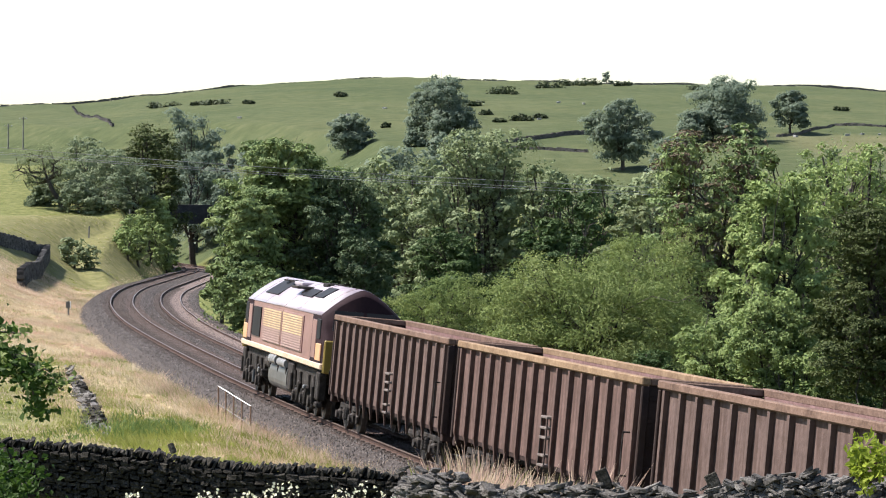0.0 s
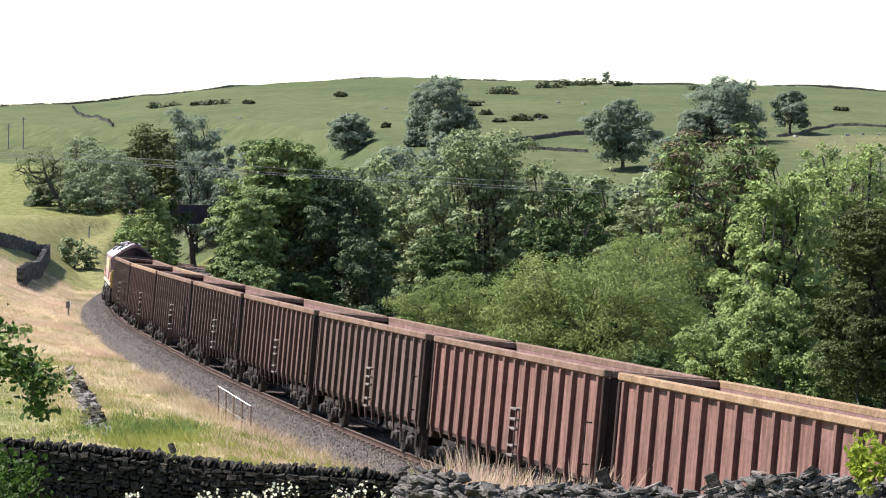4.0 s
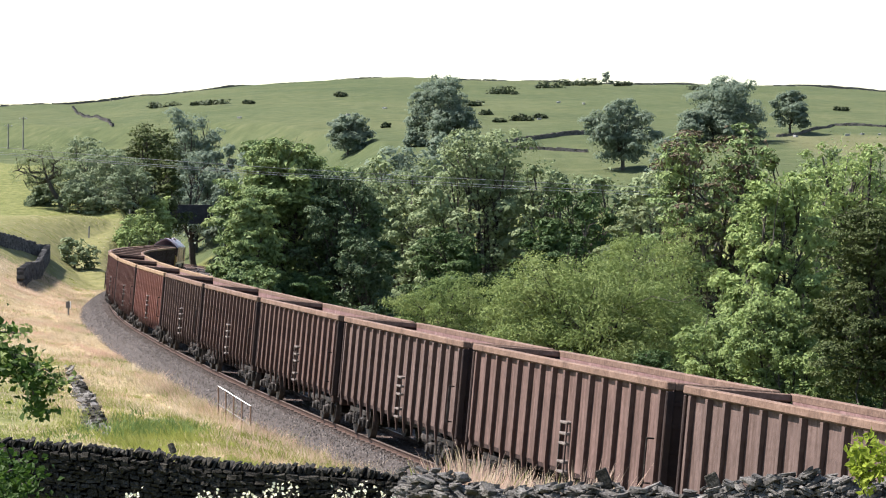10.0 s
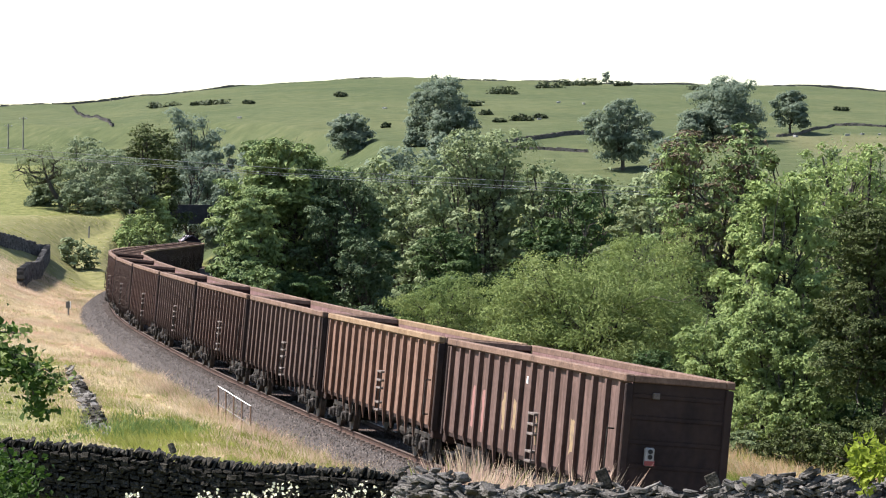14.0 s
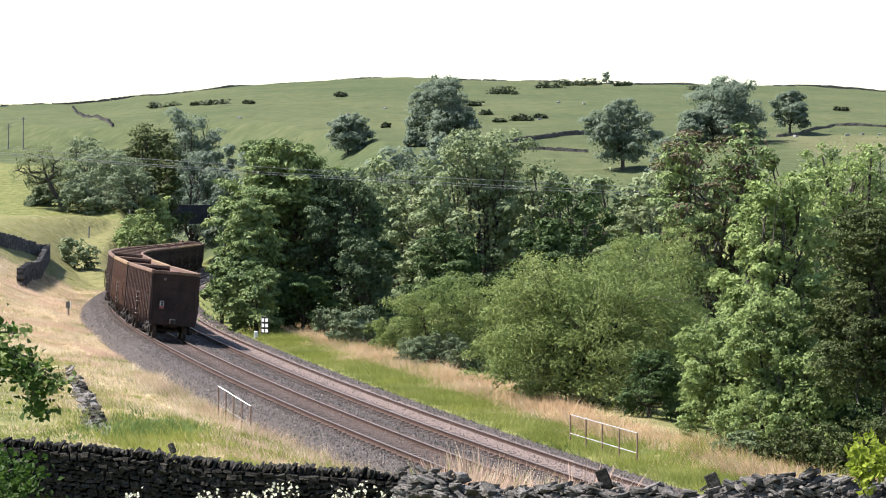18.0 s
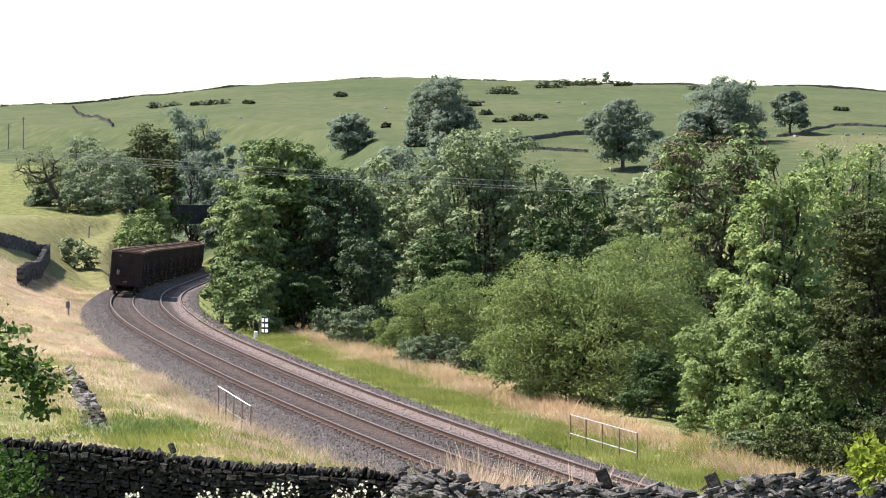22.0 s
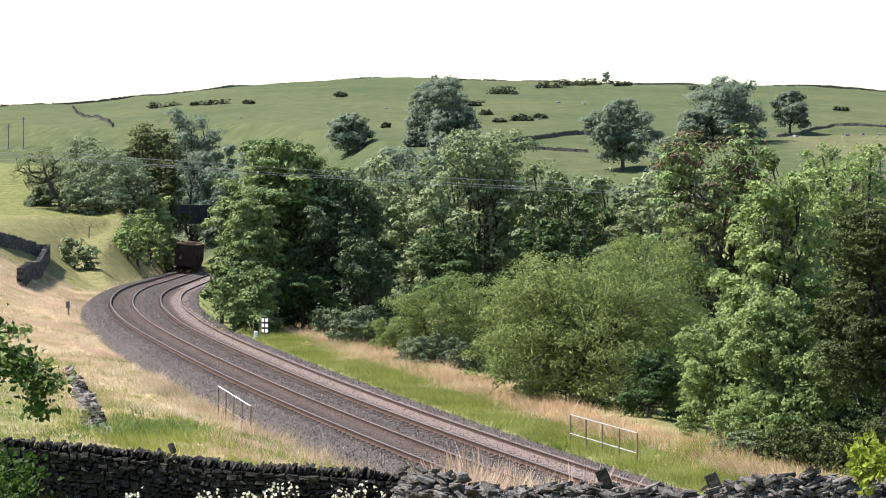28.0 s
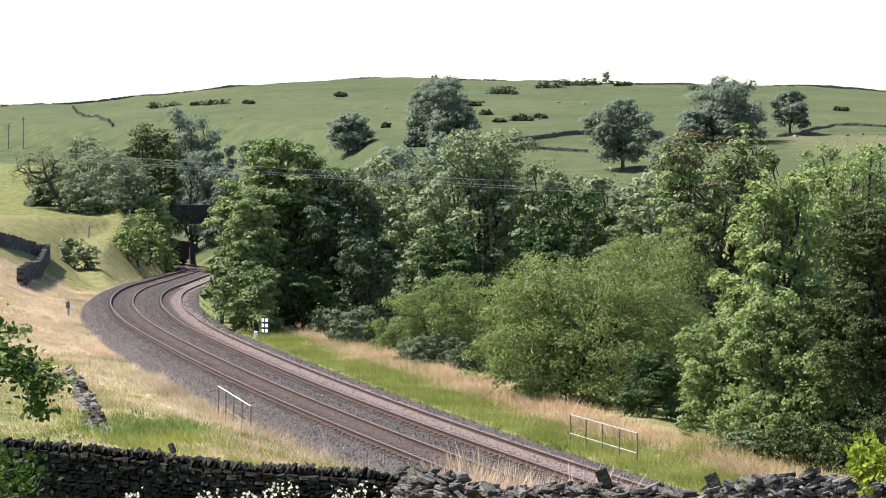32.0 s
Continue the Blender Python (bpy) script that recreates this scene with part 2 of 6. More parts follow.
def aside(x, y):
    """How far along the line, and how far to its right, a place lies."""
    shape, x, y = np.shape(x), np.ravel(x), np.ravel(y)
    cs = np.arange(0, len(S), 4)
    best = np.empty(len(x), int)
    for k in range(0, len(x), 20000):
        d = (x[k:k + 20000, None] - TX[cs]) ** 2 + (y[k:k + 20000, None] - TY[cs]) ** 2
        best[k:k + 20000] = cs[np.argmin(d, 1)]
    h = HEAD[best]
    dx, dy = x - TX[best], y - TY[best]
    along = dx * np.sin(h) + dy * np.cos(h)
    o = dx * np.cos(h) - dy * np.sin(h)
    far = np.abs(along) > 6
    o = np.where(far, np.sign(o) * np.hypot(dx, dy), o)
    return (S[best] + along).reshape(shape), o.reshape(shape)


def soft(t):
    t = np.clip(t, 0, 1)
    return t * t * (3 - 2 * t)


def ripple(x, y):
    return np.sin(x * 0.31 + 1.3 * np.sin(y * 0.11)) * np.cos(y * 0.23 + 0.7 * np.sin(x * 0.17))


def ground_z(x, y):
    x, y = np.asarray(x, float), np.asarray(y, float)
    s, o = aside(x, y)
    zt = np.interp(s, S, TZ)
    r = np.hypot(x, y)
    a = np.arctan2(x, np.maximum(np.abs(y), 1e-6)) * np.where(y > 0, 1, 0) + np.where(y > 0, 0, 0.3 * np.sign(x))
    crest = np.interp(a, [-0.9, -0.3, -0.16, -0.13, -0.11, -0.08, -0.05, -0.028, 0, 0.06, 0.13, 0.16, 0.4, 0.9],
                      [24, 33, 35.0, 36.0, 38.7, 42.1, 44.0, 44.6, 44.7, 43.7, 42.4, 41.2, 30, 20])
    rise = np.interp(r, [0, 200, 260, 400, 600, 850, 950, 1200, 2500, 4000], [-3, -3, -1, 14, 29, 45, 45, 38, 15, 5])
    hill = np.where(rise > 0, rise * crest / 45, rise)
    hill = hill + np.where(r > 300, 0.5 * ripple(x * 0.18, y * 0.18) + 0.3 * ripple(x * 0.45 + 3, y * 0.4) + 0.12 * ripple(x * 1.3, y * 1.1), 0)
    # the near side: a bank on the curve, and the knoll with the camera on it
    e = np.clip(-o - 2.7, 0, None)
    reach = 13 - 7.5 * soft((y - 292) / 24)
    bank = zt - 0.55 + 0.13 * np.minimum(e, 9 + 20 * soft((180 - y) / 40)) + (4.3 + 1.6 * soft((y - 230) / 80)) * soft((e - 1.2) / reach) * soft((y - 150) / 70)
    bank = bank - np.clip(y - 345, 0, 200) * 0.012
    knoll = np.interp(y, [-60, 0, 20, 36, 60, 80], [5.4, 5.4, 4.0, 2.65, 1.1, 0.3])
    near = np.where(y < 100, np.minimum(knoll, zt - 0.5 + (0.30 + 0.14 * soft((46 - y) / 6)) * e) * soft((100 - y) / 25) + bank * (1 - soft((100 - y) / 25)), bank)
    near = np.maximum(near, np.where(r > 240, np.minimum(hill, near + (r - 240) * 0.1), -9))
    near = np.where(e > 60, near + (np.maximum(hill, 2) - near) * soft((e - 60) / 60), near)
    # the far side: a verge, then down to the beck and up the fell
    f = np.clip(o - FAR_TRACK - 3.6, 0, None)
    valley = np.maximum(hill, -3.2)
    verge = zt - 0.55 - 0.02 * f - 3.0 * soft((f - 4.5) / 14)
    far = np.where(r > 260, np.maximum(valley, verge), np.minimum(verge, 0.3))
    z = np.where(o < 1.75, near, far)
    # cutting sides keep clear of the line; the bed lies under the ballast
    d = np.abs(o - 1.75)
    z = np.minimum(z, zt - 0.5 + (0.62 + 0.75 * soft((s - 215) / 50) * (o < 0)) * np.clip(d - 4.5, 0, None) + np.where(o < 0, 0.22 * soft((70 - s) / 50) * soft((d - 3.4) / 1.0), 0))
    z = np.maximum(z, zt - 0.75 - 0.55 * np.clip(d - 6.0, 0, None))
    z = np.where(d < 3.7, np.minimum(z, zt - 1.1), z)
    return z + np.where(d > 6, 0.05 * ripple(x * 4, y * 4) + 0.12 * ripple(x, y), 0)


def spot(x, y):
    return float(ground_z(np.array([x]), np.array([y]))[0])


def build_ground():
    fine = np.arange(-0.19, 0.1901, 0.0016)
    ang = np.concatenate([np.linspace(-math.pi, -0.2, 60, endpoint=False), fine, np.linspace(0.2, math.pi, 60, endpoint=False)])
    rad = np.concatenate([[0.02, 3, 8, 14], 20 * 1.0125 ** np.arange(330)])
    rad = np.concatenate([rad[rad < 1300], [1500, 1800, 2300, 3000, 4000]])
    A, R = np.meshgrid(ang, rad)
    x, y = np.sin(A) * R + 0.3, np.cos(A) * R - 0.4
    z = ground_z(x, y)
    na, nr = len(ang), len(rad)
    i, j = np.meshgrid(np.arange(nr - 1), np.arange(na), indexing="ij")
    j2 = (j + 1) % na
    q = np.stack([i * na + j, i * na + j2, (i + 1) * na + j2, (i + 1) * na + j], -1).reshape(-1, 4)[:, ::-1]
    me = grid_mesh("ground", np.stack([x, y, z], -1).reshape(-1, 3), q, M_GROUND, smooth=True)
    s, o = aside(x, y)
    wob = 1.2 * ripple(x * 0.8, y * 0.8) + 0.6 * ripple(x * 3, y * 3)
    e, f = -o + wob, o - FAR_TRACK + wob * 0.5
    dry = 0.95 * soft((e - 2.5) / 1.0) * (1 - 0.88 * soft((e - 7.5 - 9 * soft((y - 115) / 35)) / 4)) * np.where(y > 60, 1, 0.4)
    dry = np.maximum(dry, 0.75 * soft((f - 5.2) / 1.0) * (1 - soft((f - 7.5) / 2)))
    dry = np.where((e > 16 - 13.2 * soft((y - 205) / 45)) & (y > 150), np.maximum(dry * 0.25, 0.14 + 0.14 * ripple(x * 0.5, y * 0.5)), dry)
    dry = np.where(np.hypot(x, y) > 330, 0.04, dry)
    dry = np.maximum(dry, 0.2 * soft((x - 52) / 8) * soft((y - 395) / 15) * soft((495 - y) / 20))
    lush = np.where((np.hypot(x, y) < 330) | ((x < -30 - 0.05 * (y - 330)) & (y < 415 + 6 * ripple(x, y))), 1.0, 0.0)
    for name, v in (("dry", dry), ("lush", lush)):
        at = me.attributes.new(name, "FLOAT", "POINT")
        at.data.foreach_set("value", v.astype(np.float32).ravel())
    tagged(new("ground", me), "grassy valley side with dry seeding banks and green pasture fell", "ground", kind="structure")


def sweep(name, section, mats, s0, s1, step=1.0, index=None, closed=False):
    """A section of (right, up) points carried along the line."""
    ss = np.arange(s0, s1 + step / 2, step)
    sec = np.array(section, float)
    v = np.stack([line(ss, o, z) for o, z in sec], 1)
    n, k = len(ss), len(sec)
    cols = np.arange(k if closed else k - 1)
    i, j = np.meshgrid(np.arange(n - 1), cols, indexing="ij")
    j2 = (j + 1) % k
    q = np.stack([i * k + j, (i + 1) * k + j, (i + 1) * k + j2, i * k + j2], -1).reshape(-1, 4)
    ind = None if index is None else np.tile(index, n - 1)
    return grid_mesh(name, v.reshape(-1, 3), q[:, ::-1], mats, index=ind)


def build_track():
    c = CANT / 2
    bed = [(-3.7, -1.3), (-2.9, -0.62), (-2.1, -0.12), (-1.32, -0.105 + c), (-0.8, -0.172 + c / 2), (0.8, -0.172 - c / 2), (1.25, -0.12 - c),
           (1.75, -0.3), (2.2, -0.43 + c), (2.75, -0.455 + c / 2), (4.25, -0.455 - c / 2), (4.8, -0.44 - c), (5.4, -0.47 - c), (6.3, -0.85), (7.1, -1.4)]
    me = sweep("ballast", bed, [M_BALLAST, M_RUSTY_BALLAST, M_PALE_BALLAST], -200, 460, 2.0,
               index=[0, 0, 0, 1, 1, 1, 0, 0, 2, 2, 2, 0, 0, 0])
    tagged(new("ballast", me), "dark grey stone ballast bed with a paler far track", "ballast", kind="structure")
    # loose stones that roughen the bed
    rng = np.random.default_rng(5)
    n = 60000
    s = -4 + 262 * rng.random(n) ** 1.7
    o = np.where(rng.random(n) < 0.55, rng.uniform(-3.7, 0.9, n), rng.uniform(0.9, 6.7, n))
    sec = np.array(bed)
    z = np.interp(o, sec[:, 0], sec[:, 1])
    p = line(s, 0, 0)
    h = np.interp(s, S, HEAD)
    p[:, 0] += o * np.cos(h)
    p[:, 1] -= o * np.sin(h)
    p[:, 2] += z + 0.01
    size = rng.uniform(0.022, 0.052, n) * np.where((np.abs(o) < 0.72) | (np.abs(o - FAR_TRACK) < 0.72), 0.6, 1)
    octa = np.array([(1, 0, -0.3), (0, 1, -0.3), (-1, 0, -0.3), (0, -1, -0.3), (0, 0, 1)], float)
    v = octa[None] * rng.uniform(0.6, 1.3, (n, 5, 1)) * size[:, None, None]
    t = rng.uniform(0, 6.28, n)
    v = np.stack([v[..., 0] * np.cos(t)[:, None] - v[..., 1] * np.sin(t)[:, None], v[..., 0] * np.sin(t)[:, None] + v[..., 1] * np.cos(t)[:, None], v[..., 2]], -1) + p[:, None]
    f = np.array([(0, 1, 4), (1, 2, 4), (2, 3, 4), (3, 0, 4)])
    q = (f[None] + 5 * np.arange(n)[:, None, None]).reshape(-1, 3)
    tagged(new("ballast_stones", grid_mesh("ballast_stones", v.reshape(-1, 3), q, M_STONE_BIT)), "loose broken grey ballast stones on the track bed", "stones", kind="stuff")
    rail = [(-0.07, -0.159), (-0.07, -0.148), (-0.012, -0.125), (-0.012, -0.045), (-0.036, -0.03), (-0.036, -0.004), (-0.03, 0.0), (0.03, 0.0),
            (0.036, -0.004), (0.036, -0.03), (0.012, -0.045), (0.012, -0.125), (0.07, -0.148), (0.07, -0.159)]
    tracks = []
    for k, (base, dz) in enumerate(((0, 0.0), (FAR_TRACK, -0.295))):
        tr = thing(("near_track", "far_track")[k], ("busy railway track with polished rails on dark sleepers", "rusty-sided railway track on paler ballast")[k],
                   "track", "railway tracks", "structure")
        for o, lift in ((-0.7525, c), (0.7525, -c)):
            me = sweep("rail", [(base + o + a, b + lift + dz) for a, b in rail], [M_RAIL, M_RAIL_HEAD], -200, 460, 2.0,
                       index=[0, 0, 0, 0, 0, 1, 1, 1, 0, 0, 0, 0, 0, 0], closed=True)
            part("rail", me, None, tr)
        tracks.append((tr, base, dz))
    bm = boxed(-1.3, 1.3, -0.13, 0.13, -0.30, -0.155, bevel=0.02)
    for o in (-0.7525, 0.7525):
        box(bm, o - 0.16, o + 0.16, -0.09, 0.09, -0.155, -0.135)
    one = mesh_of("sleeper", bm, M_SLEEPER)
    tilt = math.degrees(math.atan(CANT / 1.505))
    for tr, base, dz in tracks:
        for k in range(300):
            s = 2 + 0.68 * k
            p = line(s, base, dz)
            ob = new("sleeper", one)
            ob.parent = tr
            ob.matrix_basis = Matrix.Translation(p) @ pose(0, 0, 0, 0, 0, -math.degrees(float(np.interp(s, S, HEAD)))) @ pose(0, 0, 0, 0, tilt, 0)


build_ground()
build_track()


# ---- trees ----
def leaves_mesh(name, pos, nrm, size, mats, rng, index=None, slim=0.55, plain=False):
    """Small folded leaves at the given places, facing the given ways; plain: three-cornered, for distant trees."""
    n = len(pos)
    nrm = nrm / (np.linalg.norm(nrm, axis=1, keepdims=True) + 1e-9)
    up = rng.normal(size=(n, 3))
    u = np.cross(nrm, up)
    u /= np.linalg.norm(u, axis=1, keepdims=True) + 1e-9
    w = np.cross(nrm, u)
    a, b = size[:, None] * 0.5, size[:, None] * 0.5 * slim
    if plain:
        v = np.stack([pos - u * a - w * b * 1.4, pos + u * a * 1.1, pos - u * a * 0.7 + w * b * 1.6], 1)
        return grid_mesh(name, v.reshape(-1, 3), np.arange(3 * n).reshape(n, 3), mats, index=index)
    v = np.stack([pos - u * a, pos - w * b + nrm * a * 0.15, pos + u * a - nrm * a * 0.25, pos + w * b + nrm * a * 0.15], 1)
    q = np.arange(4 * n).reshape(n, 4)
    return grid_mesh(name, v.reshape(-1, 3), q, mats, index=index)


def tube(verts, faces, a, b, ra, rb, sides=6):
    a, b = np.array(a, float), np.array(b, float)
    d = b - a
    d = d / (np.linalg.norm(d) + 1e-9)
    u = np.cross(d, (0.3, 1, 0.2))
    u /= np.linalg.norm(u)
    w = np.cross(d, u)
    k = len(verts)
    for p, r in ((a, ra), (b, rb)):
        for i in range(sides):
            t = 2 * math.pi * i / sides
            verts.append(p + r * (u * math.cos(t) + w * math.sin(t)))
    for i in range(sides):
        j = (i + 1) % sides
        faces.append((k + i, k + j, k + sides + j, k + sides + i))


def limb(verts, faces, a, b, ra, rb, rng, sag=0.12, sides=5):
    """A limb in three bends."""
    a, b = np.array(a, float), np.array(b, float)
    L = np.linalg.norm(b - a)
    pts = [a, a + (b - a) * 0.35 + rng.normal(size=3) * L * sag * 0.6, a + (b - a) * 0.7 + rng.normal(size=3) * L * sag * 0.5, b]
    for k in range(3):
        tube(verts, faces, pts[k], pts[k + 1], ra + (rb - ra) * k / 3, ra + (rb - ra) * (k + 1) / 3, sides)
    return pts


def tree(name, label, x, y, crest, w, leaf, seed, size=0.25, count=6000, skirt=0.12, lobes=16, deep=None, pad=0.42, peak=0.0, second=None, share=0.0,
         category="tree", group="", base=None, trunk=True, top=0.0, fine=0.5, flat=0.6, loose=0.06, per=6, core=0.16):
    """A tapered trunk with limbs, and an uneven crown: lobes carry domed pads of many small leaves over a shaded core.
    w: width of the crown; skirt: where the crown begins, as a part of the height; peak: how pointed it is; top: lean of its crown's top to the right;
    pad: size of a pad against its lobe; flat: how flat the pads are; per: pads on a lobe; core: share of leaves inside the lobes."""
    rng = np.random.default_rng(seed)
    z0 = spot(x, y) - 0.15 if base is None else base
    th = thing(name, label, category, group, at=pose(x, y, z0))
    h = crest - z0
    rx, ry = w / 2, (deep or w) / 2
    c0, c1 = skirt * h, h
    # lobes fill the envelope, larger ones low
    cen, rad = [], []
    for k in range(lobes):
        t = (k + 0.5) / lobes
        zz = c0 + (c1 - c0) * (0.08 + 0.84 * t ** 0.9)
        f = (zz - c0) / (c1 - c0)
        env = math.sin(math.pi * min(0.97, max(0.1, 0.30 + 0.66 * f))) ** (0.6 + peak)
        a = 2.4 * k + rng.uniform(-0.6, 0.6)
        rr = env * rng.uniform(0.3, 0.78)
        lr = rng.uniform(0.24, 0.46) * (0.55 + 0.5 * env)
        cen.append((rx * rr * math.cos(a) + top * f * f, ry * rr * math.sin(a), min(zz, c1 - lr * min(rx, h / 2) * 0.75)))
        rad.append(lr * rx)
    cen, rad = np.array(cen), np.array(rad)
    # pads sit on the outer and upper side of each lobe
    out = cen * np.array([1 / rx, 1 / ry, 0])
    pd = rng.normal(size=(lobes, per, 3)) + 0.8 * out[:, None] + np.array([0, 0, 0.45])
    pd /= np.linalg.norm(pd, axis=2, keepdims=True)
    pr = rad[:, None] * pad * rng.uniform(0.6, 1.35, (lobes, per))
    pc = cen[:, None] + pd * (rad[:, None] * rng.uniform(0.62, 1.0, (lobes, per)))[..., None] * np.array([1, ry / rx, 0.85])
    pd, pr, pc = pd.reshape(-1, 3), pr.ravel(), pc.reshape(-1, 3)
    n = count
    which = rng.choice(len(pr), n, p=pr ** 2 / (pr ** 2).sum())
    g = rng.normal(size=(n, 3))
    g[:, 2] = np.where(rng.random(n) < 0.78, np.abs(g[:, 2]), g[:, 2])
    g /= np.linalg.norm(g, axis=1, keepdims=True)
    ragged = 0.8 + 0.22 * np.sin(g[:, 0] * 5 + which) * np.cos(g[:, 1] * 4 + 2 * which)
    p = pc[which] + g * np.array([1.15, 1.15, flat]) * (pr[which] * ragged * (1 - 0.42 * rng.random(n) ** 1.6))[:, None]
    nrm = 0.9 * g * np.array([1, 1, 1 / max(0.4, flat)]) + 0.35 * pd[which] + rng.normal(size=(n, 3)) * 0.28 + np.array([0, 0, 0.25])
    sz = size * rng.uniform(0.6, 1.3, n)
    # a dark core in the lobes, and a looser filling between them that hides the limbs
    m = rng.random(n) < core
    lk = rng.choice(lobes, m.sum(), p=rad ** 2 / (rad ** 2).sum())
    q = rng.normal(size=(m.sum(), 3))
    q /= np.linalg.norm(q, axis=1, keepdims=True)
    p[m] = cen[lk] + q * (rad[lk] * rng.uniform(0.25, 0.75, m.sum()))[:, None]
    nrm[m], sz[m] = q + rng.normal(size=q.shape) * 0.3, sz[m] * 1.5
    m = rng.random(n) < loose
    k = m.sum()
    f = rng.random(k) ** 0.85
    env = np.sin(np.pi * np.clip(0.30 + 0.66 * f, 0.1, 0.97)) ** (0.6 + peak)
    a, rr = rng.uniform(0, 2 * np.pi, k), np.sqrt(rng.uniform(0.1, 1, k)) * 0.86 * (0.85 + 0.15 * np.sin(5 * f + 3 * rng.random()))
    fill = np.stack([rx * env * rr * np.cos(a) + top * f * f, ry * env * rr * np.sin(a), c0 + (c1 - c0) * (0.04 + 0.9 * f)], -1)
    p[m] = fill + 0.25 * rng.normal(size=(k, 3))
    p[:, 2] = np.maximum(p[:, 2], 0.1 + 0.25 * rng.random(n))
    mats, index = [leaf], None
    if second is not None:
        mats = [leaf, second]
        keep = rng.random(len(pr)) < share
        index = (keep[which] & (rng.random(n) < 0.75)).astype(int)
    part("crown", leaves_mesh("crown", p, nrm, sz, mats, rng, index, fine, plain=y > 175), None, th)
    if trunk:
        vs, fs = [], []
        r0 = 0.022 * h + 0.05
        fork = np.array([rng.normal() * 0.02 * h, rng.normal() * 0.02 * h, max(0.25, skirt + 0.12) * h])
        limb(vs, fs, (0, 0, -0.3), fork, r0 * 1.25, r0 * 0.8, rng, 0.03)
        for k in range(lobes):
            a = fork * rng.uniform(0.75, 1.0) if cen[k][2] < h * 0.6 else fork
            pts = limb(vs, fs, a, cen[k] + np.array([0, 0, rad[k] * 0.25]), r0 * 0.42, r0 * 0.1, rng)
            for _ in range(3):
                e = cen[k] + rng.normal(size=3) * rad[k] * 0.55
                limb(vs, fs, pts[2], e, r0 * 0.13, r0 * 0.04, rng, sides=3)
        part("trunk", grid_mesh("trunk", vs, fs, M_BARK), None, th)
    return th


def gnarled_tree(x, y):
    """An old thorn whose bare crooked limbs lean out over the field, with thin tufts of leaf."""
    rng = np.random.default_rng(7)
    th = thing("hawthorn_tree", "old gnarled hawthorn with bare crooked limbs", "tree", at=pose(x, y, spot(x, y) - 0.2))
    vs, fs, ends = [], [], []
    trunk_top = np.array([0.2, 0, 3.6])
    limb(vs, fs, (2.2, 0, 0), trunk_top, 0.34, 0.24, rng, 0.05)
    for tip in ((-2.6, 0.5, 3.2), (-2.2, -0.3, 5.8), (-0.6, 0.4, 6.8), (1.2, 0, 5.8), (-3.4, 0, 4.8), (1.9, -0.4, 4.6)):
        pts = limb(vs, fs, trunk_top, tip, 0.2, 0.07, rng, 0.22)
        for p in pts[1:]:
            for _ in range(3):
                e = p + rng.normal(size=3) * np.array([0.9, 0.7, 0.7]) + np.array([0, 0, 0.5])
                limb(vs, fs, p, e, 0.07, 0.025, rng, 0.2)
                ends.append(e)
    ends = np.array(ends)
    n = 2600
    k = rng.integers(0, len(ends), n)
    g = rng.normal(size=(n, 3))
    part("crown", leaves_mesh("crown", ends[k] + g * 0.36, g + np.array([0, 0, 0.8]), 0.24 * rng.uniform(0.6, 1.3, n), [M_HAWTHORN], rng), None, th)
    part("trunk", grid_mesh("trunk", vs, fs, M_BARK), None, th)


# ---- trees and bushes, from the lineside wood to the fell ----
tree("sycamore_tree", "large dark green sycamore with dense tiered foliage beside the railway", -9.6, 164, 10.9, 9.2, M_SYCAMORE, 11, size=0.27, count=48000, skirt=0.02, lobes=44, loose=0.08, peak=-0.15, flat=0.5, pad=0.38, per=7)
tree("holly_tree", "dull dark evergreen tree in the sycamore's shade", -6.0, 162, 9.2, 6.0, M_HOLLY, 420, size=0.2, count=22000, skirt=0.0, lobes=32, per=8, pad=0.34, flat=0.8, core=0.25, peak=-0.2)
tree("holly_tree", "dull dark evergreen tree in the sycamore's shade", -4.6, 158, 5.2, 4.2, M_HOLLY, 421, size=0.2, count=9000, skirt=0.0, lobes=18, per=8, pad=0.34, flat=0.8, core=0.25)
# dark leaf gives this sycamore the shade of the crown's right half
tree("sycamore_tree", "sycamore with low spreading boughs, shade put in the leaf colour", -5.6, 176, 8.0, 5.4, M_ALDER_SHADE, 12, size=0.3, count=14400, skirt=0.0, lobes=20, flat=0.35)
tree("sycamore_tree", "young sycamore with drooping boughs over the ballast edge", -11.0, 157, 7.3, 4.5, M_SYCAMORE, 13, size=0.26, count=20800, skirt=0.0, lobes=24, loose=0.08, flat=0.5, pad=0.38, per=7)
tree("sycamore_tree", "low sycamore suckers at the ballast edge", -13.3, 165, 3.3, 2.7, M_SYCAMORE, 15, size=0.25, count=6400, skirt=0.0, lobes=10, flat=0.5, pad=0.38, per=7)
tree("sycamore_tree", "low undergrowth under the sycamore, shade put in the leaf colour", -8.0, 157, 2.7, 4.8, M_ALDER_SHADE, 16, size=0.25, count=9600, skirt=0.0, lobes=12, flat=0.35)
tree("sycamore_tree", "small sycamore with dark low foliage by the sign", -10.3, 153, 3.4, 3.5, M_SYCAMORE, 14, size=0.25, count=8800, skirt=0.0, lobes=12, flat=0.5, pad=0.38, per=7)
tree("ash_tree", "tall ash tree with grey-green feathery foliage and visible stems", 2.4, 184, 12.1, 10.6, M_ASH, 21, size=0.20, count=37440, skirt=0.12, lobes=34, peak=0.0, loose=0.06, per=8, pad=0.36, flat=0.8)
tree("ash_tree", "tall ash tree with grey-green feathery foliage", 6.6, 180, 10.3, 4.8, M_ASH, 22, size=0.20, count=17680, skirt=0.1, lobes=18, loose=0.06, per=8, pad=0.36, flat=0.8)
